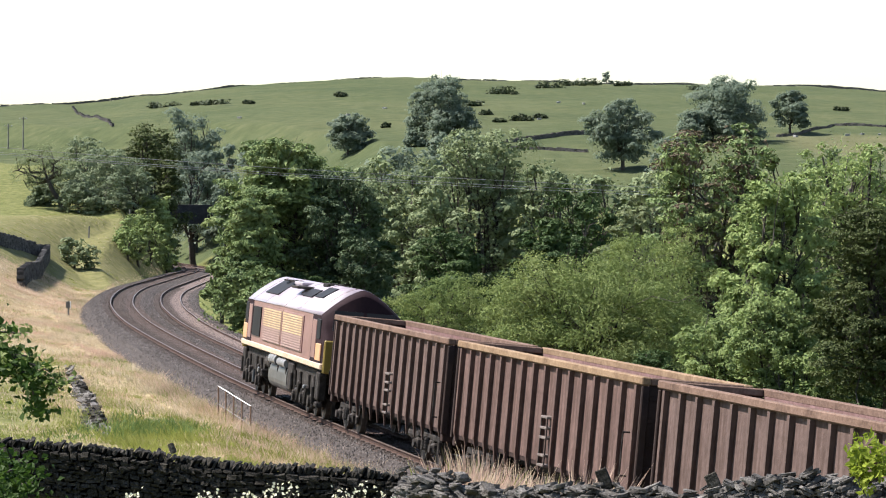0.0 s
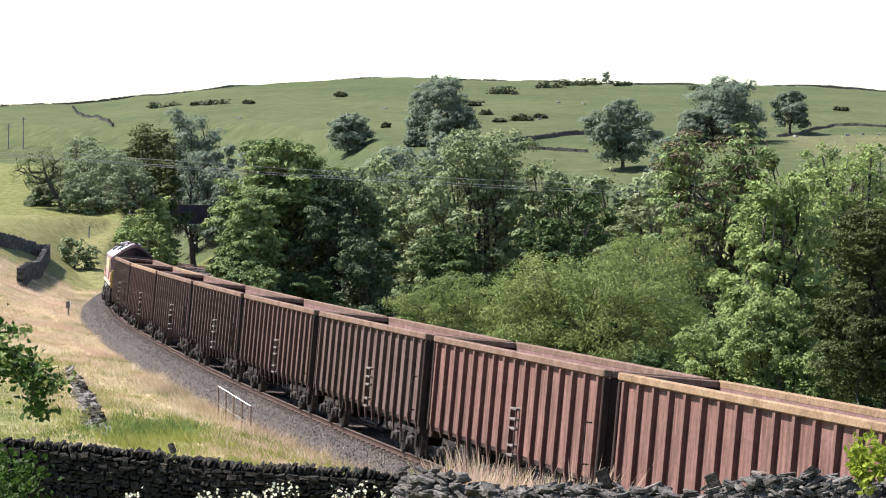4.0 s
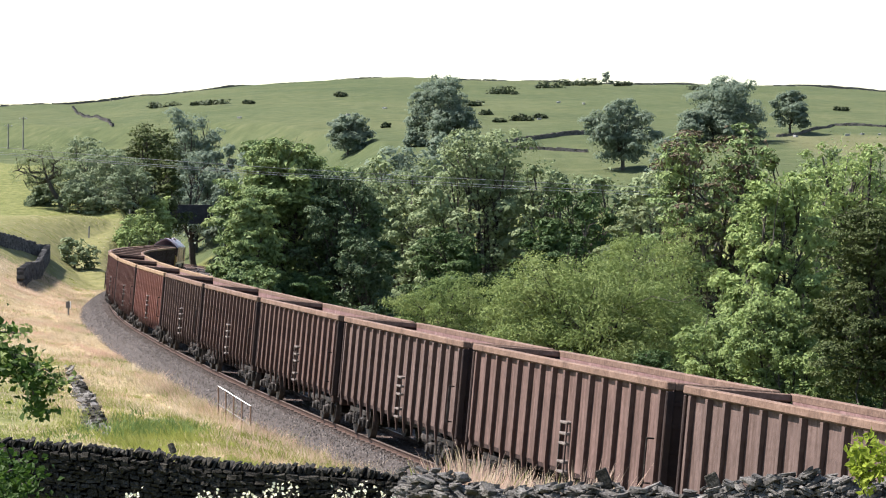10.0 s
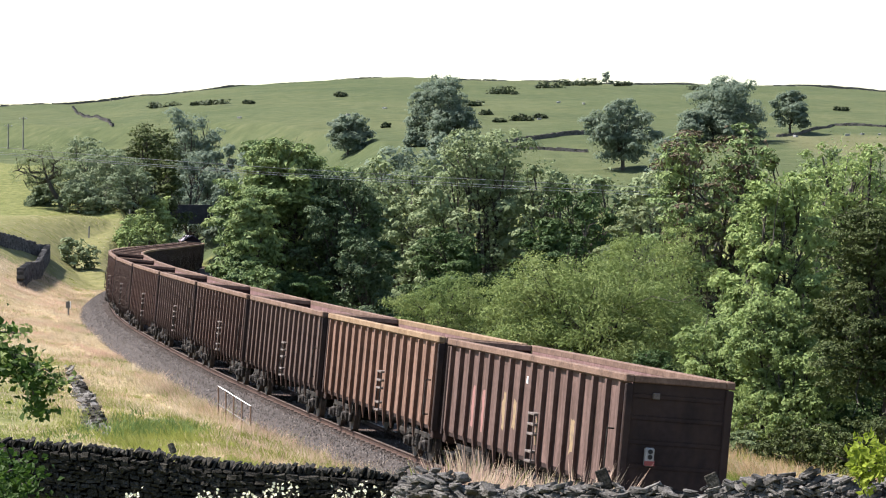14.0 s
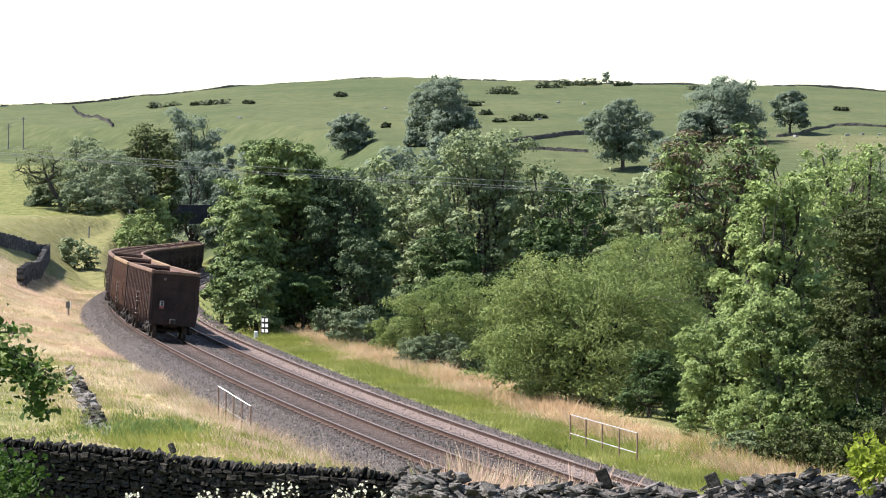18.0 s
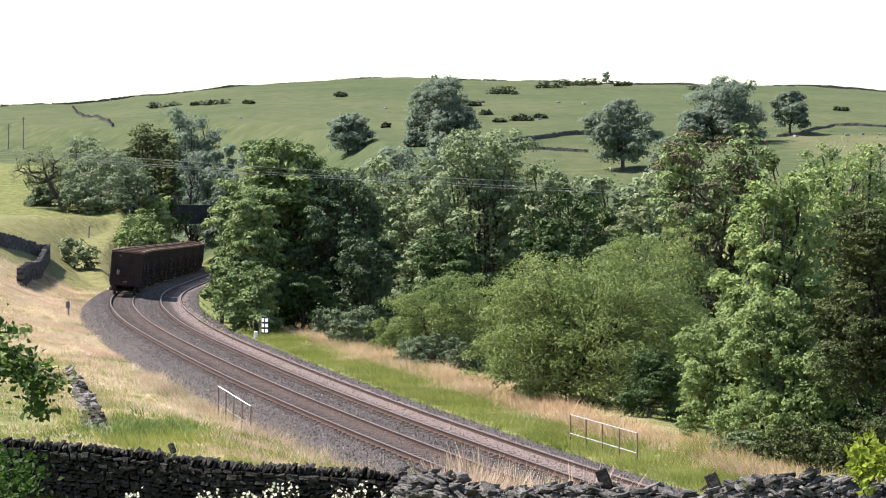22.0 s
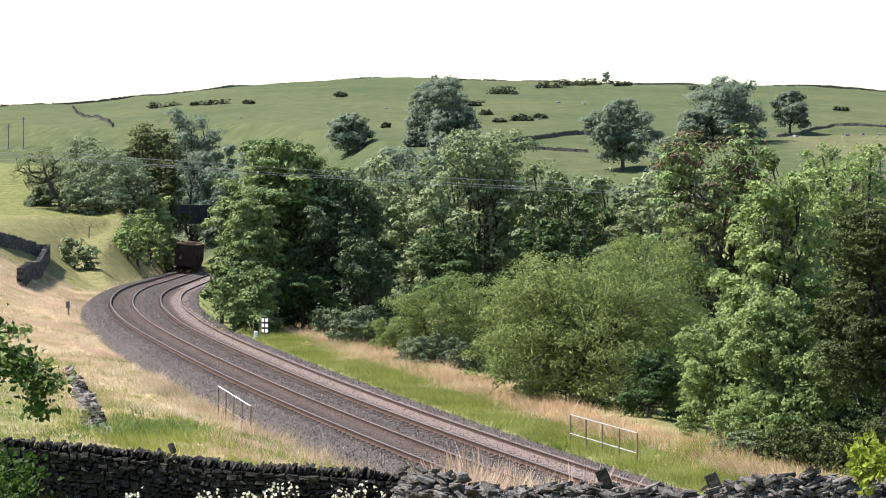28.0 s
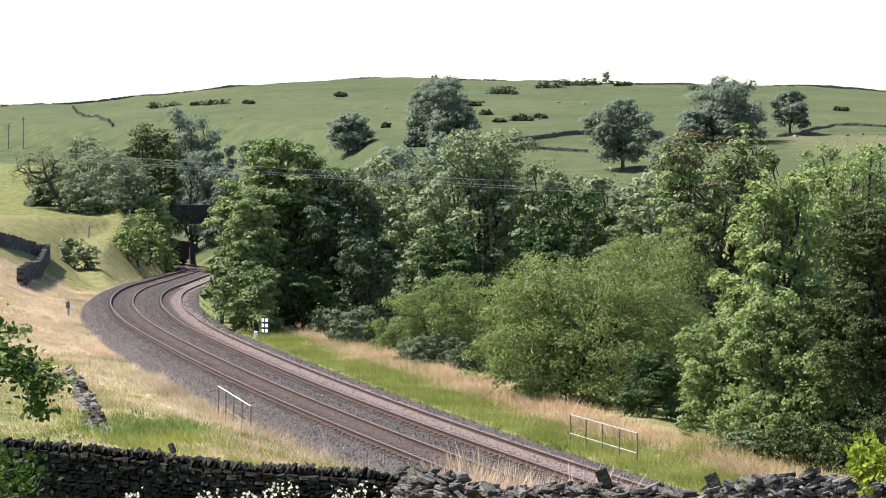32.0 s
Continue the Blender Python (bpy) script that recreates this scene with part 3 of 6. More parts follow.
tree("ash_tree", "tall ash tree with grey-green feathery foliage", -1.9, 190, 9.8, 7.4, M_ASH, 23, size=0.20, count=22880, skirt=0.08, lobes=22, loose=0.06, per=8, pad=0.36, flat=0.8)
tree("ash_tree", "tall ash tree with grey-green feathery foliage", -5.1, 200, 9.3, 4.5, M_ASH, 24, size=0.23, count=9360, skirt=0.05, lobes=14, per=8, pad=0.36, flat=0.8)
tree("ash_tree", "ash tree in dark shade at the wood edge", 0.6, 170, 5.5, 7.7, M_ALDER_SHADE, 25, size=0.27, count=12800, skirt=0.02, lobes=18)
tree("alder_tree", "dark green alder in the valley wood", 9.4, 172, 8.2, 5.6, M_ALDER_SHADE, 26, size=0.28, count=12000, skirt=0.05, lobes=16)
tree("alder_tree", "dark green alder in the valley wood", 5.8, 160, 6.3, 4.9, M_ALDER_SHADE, 27, size=0.27, count=10400, skirt=0.02, lobes=14)
tree("alder_tree", "dark green alder in the valley wood", 10.9, 158, 7.3, 4.9, M_HAWTHORN, 28, size=0.27, count=10400, skirt=0.02, lobes=14)
tree("sycamore_tree", "broad flat-topped sycamore hung with brown seed clusters", 13.4, 140, 10.9, 8.2, M_SYCAMORE, 31, size=0.27, count=21000, skirt=0.06, lobes=30, second=M_SEED, share=0.36, peak=-0.35, flat=0.45, per=9, core=0.22, pad=0.36)
tree("sycamore_tree", "sycamore hung with brown seed clusters", 16.4, 143, 10.5, 3.2, M_SYCAMORE, 32, size=0.3, count=8000, skirt=0.1, lobes=14, second=M_SEED, share=0.25)
tree("ash_tree", "ash tree with pale green foliage catching the sun", 14.7, 100, 9.8, 6.2, M_YOUNG_ASH, 41, size=0.156, count=28687, skirt=0.05, lobes=40, per=11, pad=0.3, flat=0.9)
tree("ash_tree", "ash tree with pale green foliage catching the sun", 10.7, 89, 8.3, 4.6, M_YOUNG_ASH, 42, size=0.156, count=30375, skirt=0.03, lobes=35, per=11, pad=0.3, flat=0.9)
tree("ash_tree", "leaning ash sapling with light stems at the field edge", 8.9, 88, 3.5, 3.5, M_YOUNG_ASH, 43, size=0.123, count=20250, skirt=0.0, lobes=30, loose=0.08, per=11, pad=0.3, flat=0.9)
tree("ash_tree", "young ash with pale green foliage at the field edge", 10.2, 85, 4.3, 3.9, M_YOUNG_ASH, 48, size=0.123, count=21937, skirt=0.0, lobes=30, loose=0.08, per=11, pad=0.3, flat=0.9)
tree("hawthorn_tree", "dense hawthorn in heavy dark leaf", 13.0, 81, 6.9, 4.8, M_THORN, 44, size=0.123, count=40500, skirt=0.28, lobes=45, peak=-0.2, per=9, pad=0.33, flat=0.55)
tree("hawthorn_tree", "hawthorn with dark undergrowth at its foot", 12.1, 91, 5.0, 3.7, M_ALDER_SHADE, 45, size=0.131, count=15187, skirt=0.0, lobes=25, per=9, pad=0.33, flat=0.55)
tree("ash_tree", "ash tree with pale green foliage catching the sun", 16.7, 90, 8.1, 6.1, M_YOUNG_ASH, 46, size=0.164, count=15187, skirt=0.02, lobes=30, per=11, pad=0.3, flat=0.9)
tree("elder_tree", "elder with creamy flower heads above the wood", 16.8, 118, 10.4, 2.2, M_ASH, 47, size=0.164, count=6750, skirt=0.2, lobes=12, second=M_BLOSSOM, share=0.12, per=9, pad=0.33, flat=0.55)
tree("willow_bush", "rounded bright green willow bush with fine twigs", 8.5, 116, 6.0, 6.7, M_WILLOW, 51, size=0.14, count=29160, skirt=0.0, lobes=30, fine=0.35, peak=-0.25, loose=0.1, category="bush", per=10, pad=0.36, flat=0.85)
tree("willow_bush", "rounded bright green willow bush with fine twigs", 2.9, 118, 3.6, 3.6, M_WILLOW, 52, size=0.14, count=14580, skirt=0.0, lobes=18, fine=0.35, peak=-0.2, category="bush", per=10, pad=0.36, flat=0.85)
tree("willow_bush", "rounded bright green willow bush with fine twigs", 5.5, 104, 4.6, 8.5, M_WILLOW, 53, size=0.14, count=47385, skirt=0.0, lobes=44, fine=0.35, peak=-0.3, loose=0.08, category="bush", per=10, pad=0.36, flat=0.85)
tree("willow_bush", "rounded bright green willow bush with fine twigs", 0.2, 128, 3.3, 6.0, M_WILLOW, 54, size=0.13, count=20047, skirt=0.0, lobes=22, fine=0.35, peak=-0.25, loose=0.1, category="bush", per=10, pad=0.36, flat=0.85)
tree("willow_bush", "low spreading willow scrub behind the verge", -2.2, 135, 1.1, 3.6, M_WILLOW, 56, size=0.13, count=8201, skirt=0.0, lobes=12, fine=0.35, category="bush", per=10, pad=0.36, flat=0.85)
tree("hawthorn_bush", "low hawthorn scrub behind the verge", -4.4, 144, 1.2, 3.8, M_HEDGE, 57, size=0.17, count=8000, skirt=0.0, lobes=12, category="bush")
tree("hawthorn_bush", "low hawthorn scrub behind the verge", -6.4, 150, 1.2, 2.2, M_HEDGE, 58, size=0.17, count=4800, skirt=0.0, lobes=8, category="bush")
tree("hawthorn_bush", "low hawthorn scrub behind the verge", -0.1, 126, 0.7, 4.1, M_HEDGE, 59, size=0.131, count=8437, skirt=0.0, lobes=15, category="bush", per=9, pad=0.33, flat=0.55)
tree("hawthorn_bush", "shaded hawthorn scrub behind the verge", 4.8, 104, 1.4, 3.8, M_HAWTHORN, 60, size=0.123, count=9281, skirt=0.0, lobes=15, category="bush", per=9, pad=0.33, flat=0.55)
# scrub under the trees: shade comes from the darker leaf colour
tree("hawthorn_bush", "shaded hawthorn scrub behind the verge", 7.4, 98, 1.8, 2.8, M_ALDER_SHADE, 61, size=0.123, count=9281, skirt=0.0, lobes=15, category="bush", per=9, pad=0.33, flat=0.55)
tree("hawthorn_bush", "shaded hawthorn scrub behind the verge", 12.0, 88, 2.0, 3.2, M_ALDER_SHADE, 63, size=0.115, count=10125, skirt=0.0, lobes=15, category="bush", per=9, pad=0.33, flat=0.55)
tree("ash_tree", "grey-green ash tree in the middle distance", -5.2, 300, 12.8, 9.2, M_HAZE_TREE, 70, size=0.39, count=3600, skirt=0.08, lobes=14, per=9, pad=0.5, core=0.1, flat=0.8)
tree("ash_tree", "grey-green ash tree in the middle distance", -19.6, 290, 13.2, 6.5, M_HAZE_TREE, 71, size=0.38, count=3600, skirt=0.08, lobes=14, per=9, pad=0.5, core=0.1, flat=0.8)
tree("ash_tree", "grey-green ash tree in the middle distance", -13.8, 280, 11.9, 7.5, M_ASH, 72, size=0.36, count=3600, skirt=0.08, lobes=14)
tree("ash_tree", "grey-green ash tree in the middle distance", 1.0, 330, 15.2, 8.8, M_HAZE_TREE, 73, size=0.43, count=3600, skirt=0.08, lobes=14, per=9, pad=0.5, core=0.1, flat=0.8)
tree("ash_tree", "grey-green ash tree in the middle distance", -0.9, 310, 13.1, 7.0, M_HAZE_TREE, 74, size=0.4, count=3600, skirt=0.08, lobes=14, per=9, pad=0.5, core=0.1, flat=0.8)
tree("ash_tree", "grey-green ash tree in the middle distance", 26.2, 320, 14.8, 7.2, M_HAZE_TREE, 75, size=0.42, count=3600, skirt=0.08, lobes=14, per=9, pad=0.5, core=0.1, flat=0.8)
tree("ash_tree", "grey-green ash tree in the middle distance", 12.0, 260, 10.1, 6.4, M_ASH, 76, size=0.34, count=3600, skirt=0.08, lobes=14)
tree("ash_tree", "grey-green ash tree in the middle distance", 17.2, 250, 9.8, 6.2, M_ASH, 77, size=0.33, count=3600, skirt=0.08, lobes=14)
tree("ash_tree", "grey-green ash tree in the middle distance", 31.2, 240, 11.5, 6.9, M_ASH, 78, size=0.31, count=3600, skirt=0.08, lobes=14)
tree("ash_tree", "grey-green ash tree in the middle distance", -9.1, 270, 10.7, 6.6, M_ASH, 79, size=0.35, count=3600, skirt=0.08, lobes=14)
tree("ash_tree", "grey-green ash tree in the middle distance", 6.9, 250, 10.5, 6.2, M_ASH, 80, size=0.33, count=3600, skirt=0.08, lobes=14)
tree("ash_tree", "grey-green ash tree in the middle distance", 34.0, 220, 12.5, 5.4, M_ASH, 81, size=0.29, count=3600, skirt=0.08, lobes=14)
tree("ash_tree", "grey-green ash tree in the middle distance", -30.8, 390, 15.8, 6.4, M_HAZE_TREE, 82, size=0.51, count=3600, skirt=0.08, lobes=14, per=9, pad=0.5, core=0.1, flat=0.8)
tree("ash_tree", "grey-green ash tree in the middle distance", 23.8, 230, 11.7, 7.5, M_ASH, 83, size=0.3, count=3600, skirt=0.08, lobes=14)
tree("ash_tree", "young ash with pale green foliage at the field edge", 10.9, 84, 2.6, 3.4, M_YOUNG_ASH, 411, size=0.125, count=13000, skirt=0.0, lobes=26, per=11, pad=0.3, flat=0.9)
tree("bramble_bush", "dark bramble at the wood edge", 10.3, 80, 0.5, 2.6, M_THORN, 412, size=0.12, count=5000, skirt=0.0, lobes=12, category="bush")
tree("bramble_bush", "dark bramble at the wood edge", 11.9, 78, 0.9, 3.0, M_THORN, 413, size=0.12, count=6000, skirt=0.0, lobes=12, category="bush")
tree("bramble_bush", "dark bramble at the wood edge", 8.9, 82, 0.1, 2.0, M_ASH, 414, size=0.12, count=3500, skirt=0.0, lobes=10, category="bush")
# same dark leaf, painting shade into the scrub below the crowns
tree("hawthorn_bush", "shaded hawthorn scrub behind the verge", 13.8, 88, 1.6, 3.4, M_ALDER_SHADE, 301, size=0.115, count=8437, skirt=0.0, lobes=15, category="bush", per=9, pad=0.33, flat=0.55)
tree("hawthorn_bush", "shaded hawthorn scrub behind the verge", 12.7, 86, 0.8, 2.6, M_ALDER_SHADE, 302, size=0.115, count=5906, skirt=0.0, lobes=15, category="bush", per=9, pad=0.33, flat=0.55)
tree("hawthorn_bush", "shaded hawthorn scrub behind the verge", 14.6, 84, 2.2, 3.3, M_ALDER_SHADE, 303, size=0.115, count=5062, skirt=0.0, lobes=15, category="bush", per=9, pad=0.33, flat=0.55)
tree("alder_tree", "dark green alder in the valley wood", 7.6, 166, 8.6, 5.2, M_ALDER_SHADE, 401, size=0.26, count=8000, skirt=0.03, lobes=16)
tree("ash_tree", "pale green ash low in the valley wood", 11.6, 196, 9.6, 6.4, M_ASH, 402, size=0.28, count=8000, skirt=0.05, lobes=16)
tree("ash_tree", "pale green ash low in the valley wood", 15.3, 205, 9.4, 5.6, M_HAWTHORN, 403, size=0.28, count=6000, skirt=0.05, lobes=14)
tree("ash_tree", "grey-green ash tree in the middle distance", 4.5, 235, 12.0, 7.5, M_ASH, 404, size=0.32, count=5000, skirt=0.06, lobes=16)
tree("ash_tree", "grey-green ash tree in the middle distance", -5.0, 240, 11.6, 7.8, M_ASH, 405, size=0.32, count=5000, skirt=0.06, lobes=16)
tree("ash_tree", "grey-green ash tree in the middle distance", -0.5, 262, 12.2, 7.0, M_ASH, 406, size=0.34, count=4000, skirt=0.06, lobes=14)
tree("ash_tree", "grey-green ash tree in the middle distance", 19.5, 262, 10.2, 7.4, M_HAWTHORN, 407, size=0.34, count=4500, skirt=0.05, lobes=16)
tree("hawthorn_bush", "sunlit scrub leaning out of the cutting side", -33.2, 331, 1.6, 3.0, M_YOUNG_ASH, 408, size=0.20, count=3080, skirt=0.0, lobes=9, category="bush")
tree("hawthorn_bush", "sunlit scrub leaning out of the cutting side", -33.4, 340, 2.4, 3.2, M_YOUNG_ASH, 409, size=0.20, count=3080, skirt=0.0, lobes=9, category="bush")
tree("hawthorn_bush", "trailing scrub on the cutting side", -34.4, 304.7, 2.4, 3.0, M_YOUNG_ASH, 330, size=0.20, count=2100, skirt=0.0, lobes=9, category="bush")
tree("hawthorn_bush", "trailing scrub on the cutting side", -35.1, 314.6, 3.6, 3.6, M_YOUNG_ASH, 331, size=0.20, count=2100, skirt=0.0, lobes=9, category="bush")
tree("hawthorn_bush", "trailing scrub on the cutting side", -36.4, 322.6, 5.2, 3.8, M_WILLOW, 332, size=0.20, count=2100, skirt=0.0, lobes=9, category="bush")
tree("hawthorn_bush", "trailing scrub on the cutting side", -35.4, 330.6, 3.3, 3.6, M_YOUNG_ASH, 333, size=0.20, count=2100, skirt=0.0, lobes=9, category="bush")
tree("hawthorn_bush", "trailing scrub on the cutting side", -36.9, 338.4, 5.2, 4.0, M_YOUNG_ASH, 334, size=0.20, count=2100, skirt=0.0, lobes=9, category="bush")
tree("hawthorn_bush", "trailing scrub on the cutting side", -36.3, 346.3, 3.2, 3.6, M_WILLOW, 335, size=0.20, count=2100, skirt=0.0, lobes=9, category="bush")
tree("hawthorn_bush", "trailing scrub on the cutting side", -37.7, 355.1, 4.3, 3.8, M_YOUNG_ASH, 336, size=0.20, count=2100, skirt=0.0, lobes=9, category="bush")
tree("hawthorn_bush", "trailing scrub on the cutting side", -38.6, 363.9, 4.0, 4.0, M_YOUNG_ASH, 337, size=0.20, count=2100, skirt=0.0, lobes=9, category="bush")
tree("hawthorn_bush", "ivy-hung scrub crowding the cutting edge", -34.1, 298, 4.1, 3.7, M_YOUNG_ASH, 350, size=0.21, count=3080, skirt=0.0, lobes=10, category="bush")
tree("hawthorn_bush", "ivy-hung scrub crowding the cutting edge", -33.4, 302, 4.4, 3.8, M_WILLOW, 351, size=0.21, count=3080, skirt=0.0, lobes=10, category="bush")
tree("hawthorn_bush", "ivy-hung scrub crowding the cutting edge", -34.1, 321, 4.6, 4.0, M_YOUNG_ASH, 352, size=0.21, count=3080, skirt=0.0, lobes=10, category="bush")
tree("hawthorn_bush", "ivy-hung scrub crowding the cutting edge", -35.3, 344, 3.2, 3.1, M_WILLOW, 353, size=0.21, count=3080, skirt=0.0, lobes=10, category="bush")
tree("hawthorn_bush", "ivy-hung scrub crowding the cutting edge", -34.7, 310, 5.6, 3.8, M_YOUNG_ASH, 354, size=0.21, count=3080, skirt=0.0, lobes=10, category="bush")
tree("hawthorn_bush", "ivy-hung scrub crowding the cutting edge", -35.3, 329, 6.1, 4.1, M_WILLOW, 355, size=0.21, count=3080, skirt=0.0, lobes=10, category="bush")
tree("hawthorn_bush", "ivy-hung scrub crowding the cutting edge", -35.2, 300, 3.7, 2.5, M_YOUNG_ASH, 356, size=0.21, count=3080, skirt=0.0, lobes=10, category="bush")
tree("hawthorn_bush", "ivy-hung scrub crowding the cutting edge", -43.9, 436, 2.6, 3.0, M_WILLOW, 357, size=0.21, count=3080, skirt=0.0, lobes=10, category="bush")
tree("bramble_bush", "low bramble at the ballast edge", -18.8, 222, 0.4, 1.5, M_SYCAMORE, 370, size=0.2, count=900, skirt=0.0, lobes=8, category="bush")
tree("bramble_bush", "low bramble at the ballast edge", -17.2, 208, 0.3, 1.5, M_SYCAMORE, 371, size=0.2, count=1440, skirt=0.0, lobes=8, category="bush")
tree("bramble_bush", "low bramble at the ballast edge", -15.8, 196, 0.4, 1.4, M_SYCAMORE, 372, size=0.2, count=1440, skirt=0.0, lobes=8, category="bush")
tree("bramble_bush", "low bramble at the ballast edge", -14.4, 184, 0.3, 1.4, M_SYCAMORE, 373, size=0.2, count=1440, skirt=0.0, lobes=8, category="bush")
tree("sycamore_tree", "very dark green sycamore behind the field bank", -38.6, 360, 17.5, 11.1, M_THORN, 91, size=0.32, count=12600, skirt=0.05, lobes=24, peak=-0.1, per=9, core=0.25)
tree("sycamore_tree", "very dark green sycamore behind the field bank", -36.0, 355, 13.2, 6.6, M_THORN, 92, size=0.32, count=5600, skirt=0.05, lobes=12, per=9, core=0.25)
tree("ash_tree", "tall distant ash beyond the line, haze in its leaf colour", -38.8, 430, 21.9, 11.9, M_HAZE_TREE, 93, size=0.34, count=17280, skirt=0.04, lobes=26, peak=-0.15, per=9, pad=0.5, core=0.22, flat=0.8)
tree("ash_tree", "tall distant ash beyond the line, haze in its leaf colour", -37.0, 410, 14.8, 9.2, M_HAZE_TREE, 94, size=0.34, count=8640, skirt=0.14, lobes=14, per=9, pad=0.5, core=0.22, flat=0.8)
tree("hawthorn_tree", "grey-green hawthorn hedge tree on the field bank", -45.4, 352, 15.0, 10.8, M_HEDGE, 100, size=0.27, count=5040, skirt=0.03, lobes=13)
tree("hawthorn_tree", "grey-green hawthorn hedge tree on the field bank", -40.8, 343, 13.0, 10.6, M_HEDGE, 101, size=0.27, count=5040, skirt=0.03, lobes=13)
tree("hawthorn_tree", "grey-green hawthorn hedge tree on the field bank", -47.7, 346, 11.0, 7.4, M_HEDGE, 102, size=0.27, count=5040, skirt=0.03, lobes=13)
tree("hawthorn_tree", "grey-green hawthorn hedge tree on the field bank", -38.3, 340, 11.5, 8.8, M_HEDGE, 103, size=0.27, count=5040, skirt=0.03, lobes=13)
tree("hawthorn_tree", "grey-green hawthorn hedge tree on the field bank", -41.6, 336, 10.0, 9.5, M_HEDGE, 104, size=0.27, count=5040, skirt=0.03, lobes=13)
tree("hawthorn_tree", "grey-green hawthorn hedge tree on the field bank", -44.2, 334, 8.7, 7.9, M_HEDGE, 105, size=0.27, count=5040, skirt=0.03, lobes=13)
tree("hawthorn_tree", "grey-green hawthorn hedge tree on the field bank", -49.4, 340, 8.6, 4.0, M_HEDGE, 106, size=0.27, count=5040, skirt=0.03, lobes=13)
tree("hawthorn_tree", "grey-green hawthorn hedge tree on the field bank", -50.5, 340, 7.3, 3.2, M_HEDGE, 107, size=0.27, count=5040, skirt=0.03, lobes=13)
gnarled_tree(-48.4, 336)
tree("hawthorn_tree", "leafy tree with trailing ivy on the cutting edge", -35.7, 340, 7.6, 6.4, M_YOUNG_ASH, 111, size=0.27, count=8400, skirt=0.05, lobes=18)
tree("hawthorn_tree", "leafy tree with trailing ivy on the cutting edge", -36.8, 336, 4.2, 3.8, M_YOUNG_ASH, 112, size=0.26, count=4200, skirt=0.0, lobes=10)
tree("hawthorn_tree", "leafy tree with trailing ivy on the cutting edge", -34.5, 340, 2.8, 2.8, M_YOUNG_ASH, 113, size=0.26, count=3500, skirt=0.0, lobes=9)
tree("hawthorn_bush", "scrubby bush on the grassy bank", -36.0, 269, 3.1, 5.1, M_HAWTHORN, 115, size=0.25, count=3000, skirt=0.0, lobes=10, category="bush")
tree("hawthorn_bush", "scrubby bush on the cutting side below the bridge", -39.9, 445, 2.5, 4.2, M_HAWTHORN, 116, size=0.22, count=2520, skirt=0.0, lobes=8, category="bush")
tree("hawthorn_bush", "scrubby bush on the cutting side below the bridge", -36.7, 440, 3.4, 5.4, M_WILLOW, 117, size=0.22, count=2240, skirt=0.0, lobes=8, category="bush")
tree("ash_tree", "lone broad ash standing on the pasture fell", -0.3, 425, 25.9, 12.2, M_HAZE_TREE, 120, size=0.36, count=15840, skirt=0.1, lobes=16, per=9, pad=0.5, core=0.1, flat=0.8)
tree("ash_tree", "lone broad ash standing on the pasture fell", 1.3, 421, 21.4, 8.6, M_HAZE_TREE, 121, size=0.36, count=7200, skirt=0.1, lobes=16, per=9, pad=0.5, core=0.1, flat=0.8)
tree("ash_tree", "lone broad ash standing on the pasture fell", -15.2, 439, 20.5, 8.6, M_HAZE_TREE, 122, size=0.37, count=10368, skirt=0.1, lobes=16, per=9, pad=0.5, core=0.1, flat=0.8)
tree("ash_tree", "lone broad ash standing on the pasture fell", 24.8, 381, 21.3, 10.8, M_HAZE_TREE, 123, size=0.33, count=17280, skirt=0.1, lobes=16, per=9, pad=0.5, core=0.1, flat=0.8)
tree("ash_tree", "lone broad ash standing on the pasture fell", 46.2, 454, 26.9, 13.6, M_HAZE_TREE, 124, size=0.39, count=14400, skirt=0.1, lobes=16, per=9, pad=0.5, core=0.1, flat=0.8)
tree("ash_tree", "lone broad ash standing on the pasture fell", 44.2, 452, 22.7, 11.1, M_HAZE_TREE, 125, size=0.39, count=8640, skirt=0.1, lobes=16, per=9, pad=0.5, core=0.1, flat=0.8)
tree("ash_tree", "lone broad ash standing on the pasture fell", 61.2, 487, 27.0, 7.6, M_HAZE_TREE, 126, size=0.41, count=9216, skirt=0.1, lobes=16, per=9, pad=0.5, core=0.1, flat=0.8)
tree("ash_tree", "lone broad ash standing on the pasture fell", -4.3, 421, 17.5, 4.3, M_HAZE_TREE, 127, size=0.36, count=2592, skirt=0.1, lobes=16, per=9, pad=0.5, core=0.1, flat=0.8)
tree("ash_tree", "lone broad ash standing on the pasture fell", 40.5, 449, 21.7, 5.5, M_HAZE_TREE, 128, size=0.38, count=4320, skirt=0.1, lobes=16, per=9, pad=0.5, core=0.1, flat=0.8)
tree("thorn_tree", "tiny lone thorn tree on the skyline", 52.0, 880, 49.0, 4.3, M_HAZE_TREE, 140, size=0.6, count=500, skirt=0.1, lobes=6, per=9, pad=0.5, core=0.1, flat=0.8)
tree("gorse_clump", "low dark clump of rushes and gorse on the fell", -67.66, 663.93, 29.8, 9.4, M_GORSE, 150, size=0.6, count=420, skirt=0.0, lobes=10, category="shrub", trunk=False, per=4, pad=0.6, core=0.4, flat=0.3, peak=-0.3)
tree("gorse_clump", "low dark clump of rushes and gorse on the fell", -52.31, 629.85, 29.4, 7.8, M_GORSE, 151, size=0.6, count=420, skirt=0.0, lobes=10, category="shrub", trunk=False, per=4, pad=0.6, core=0.4, flat=0.3, peak=-0.3)
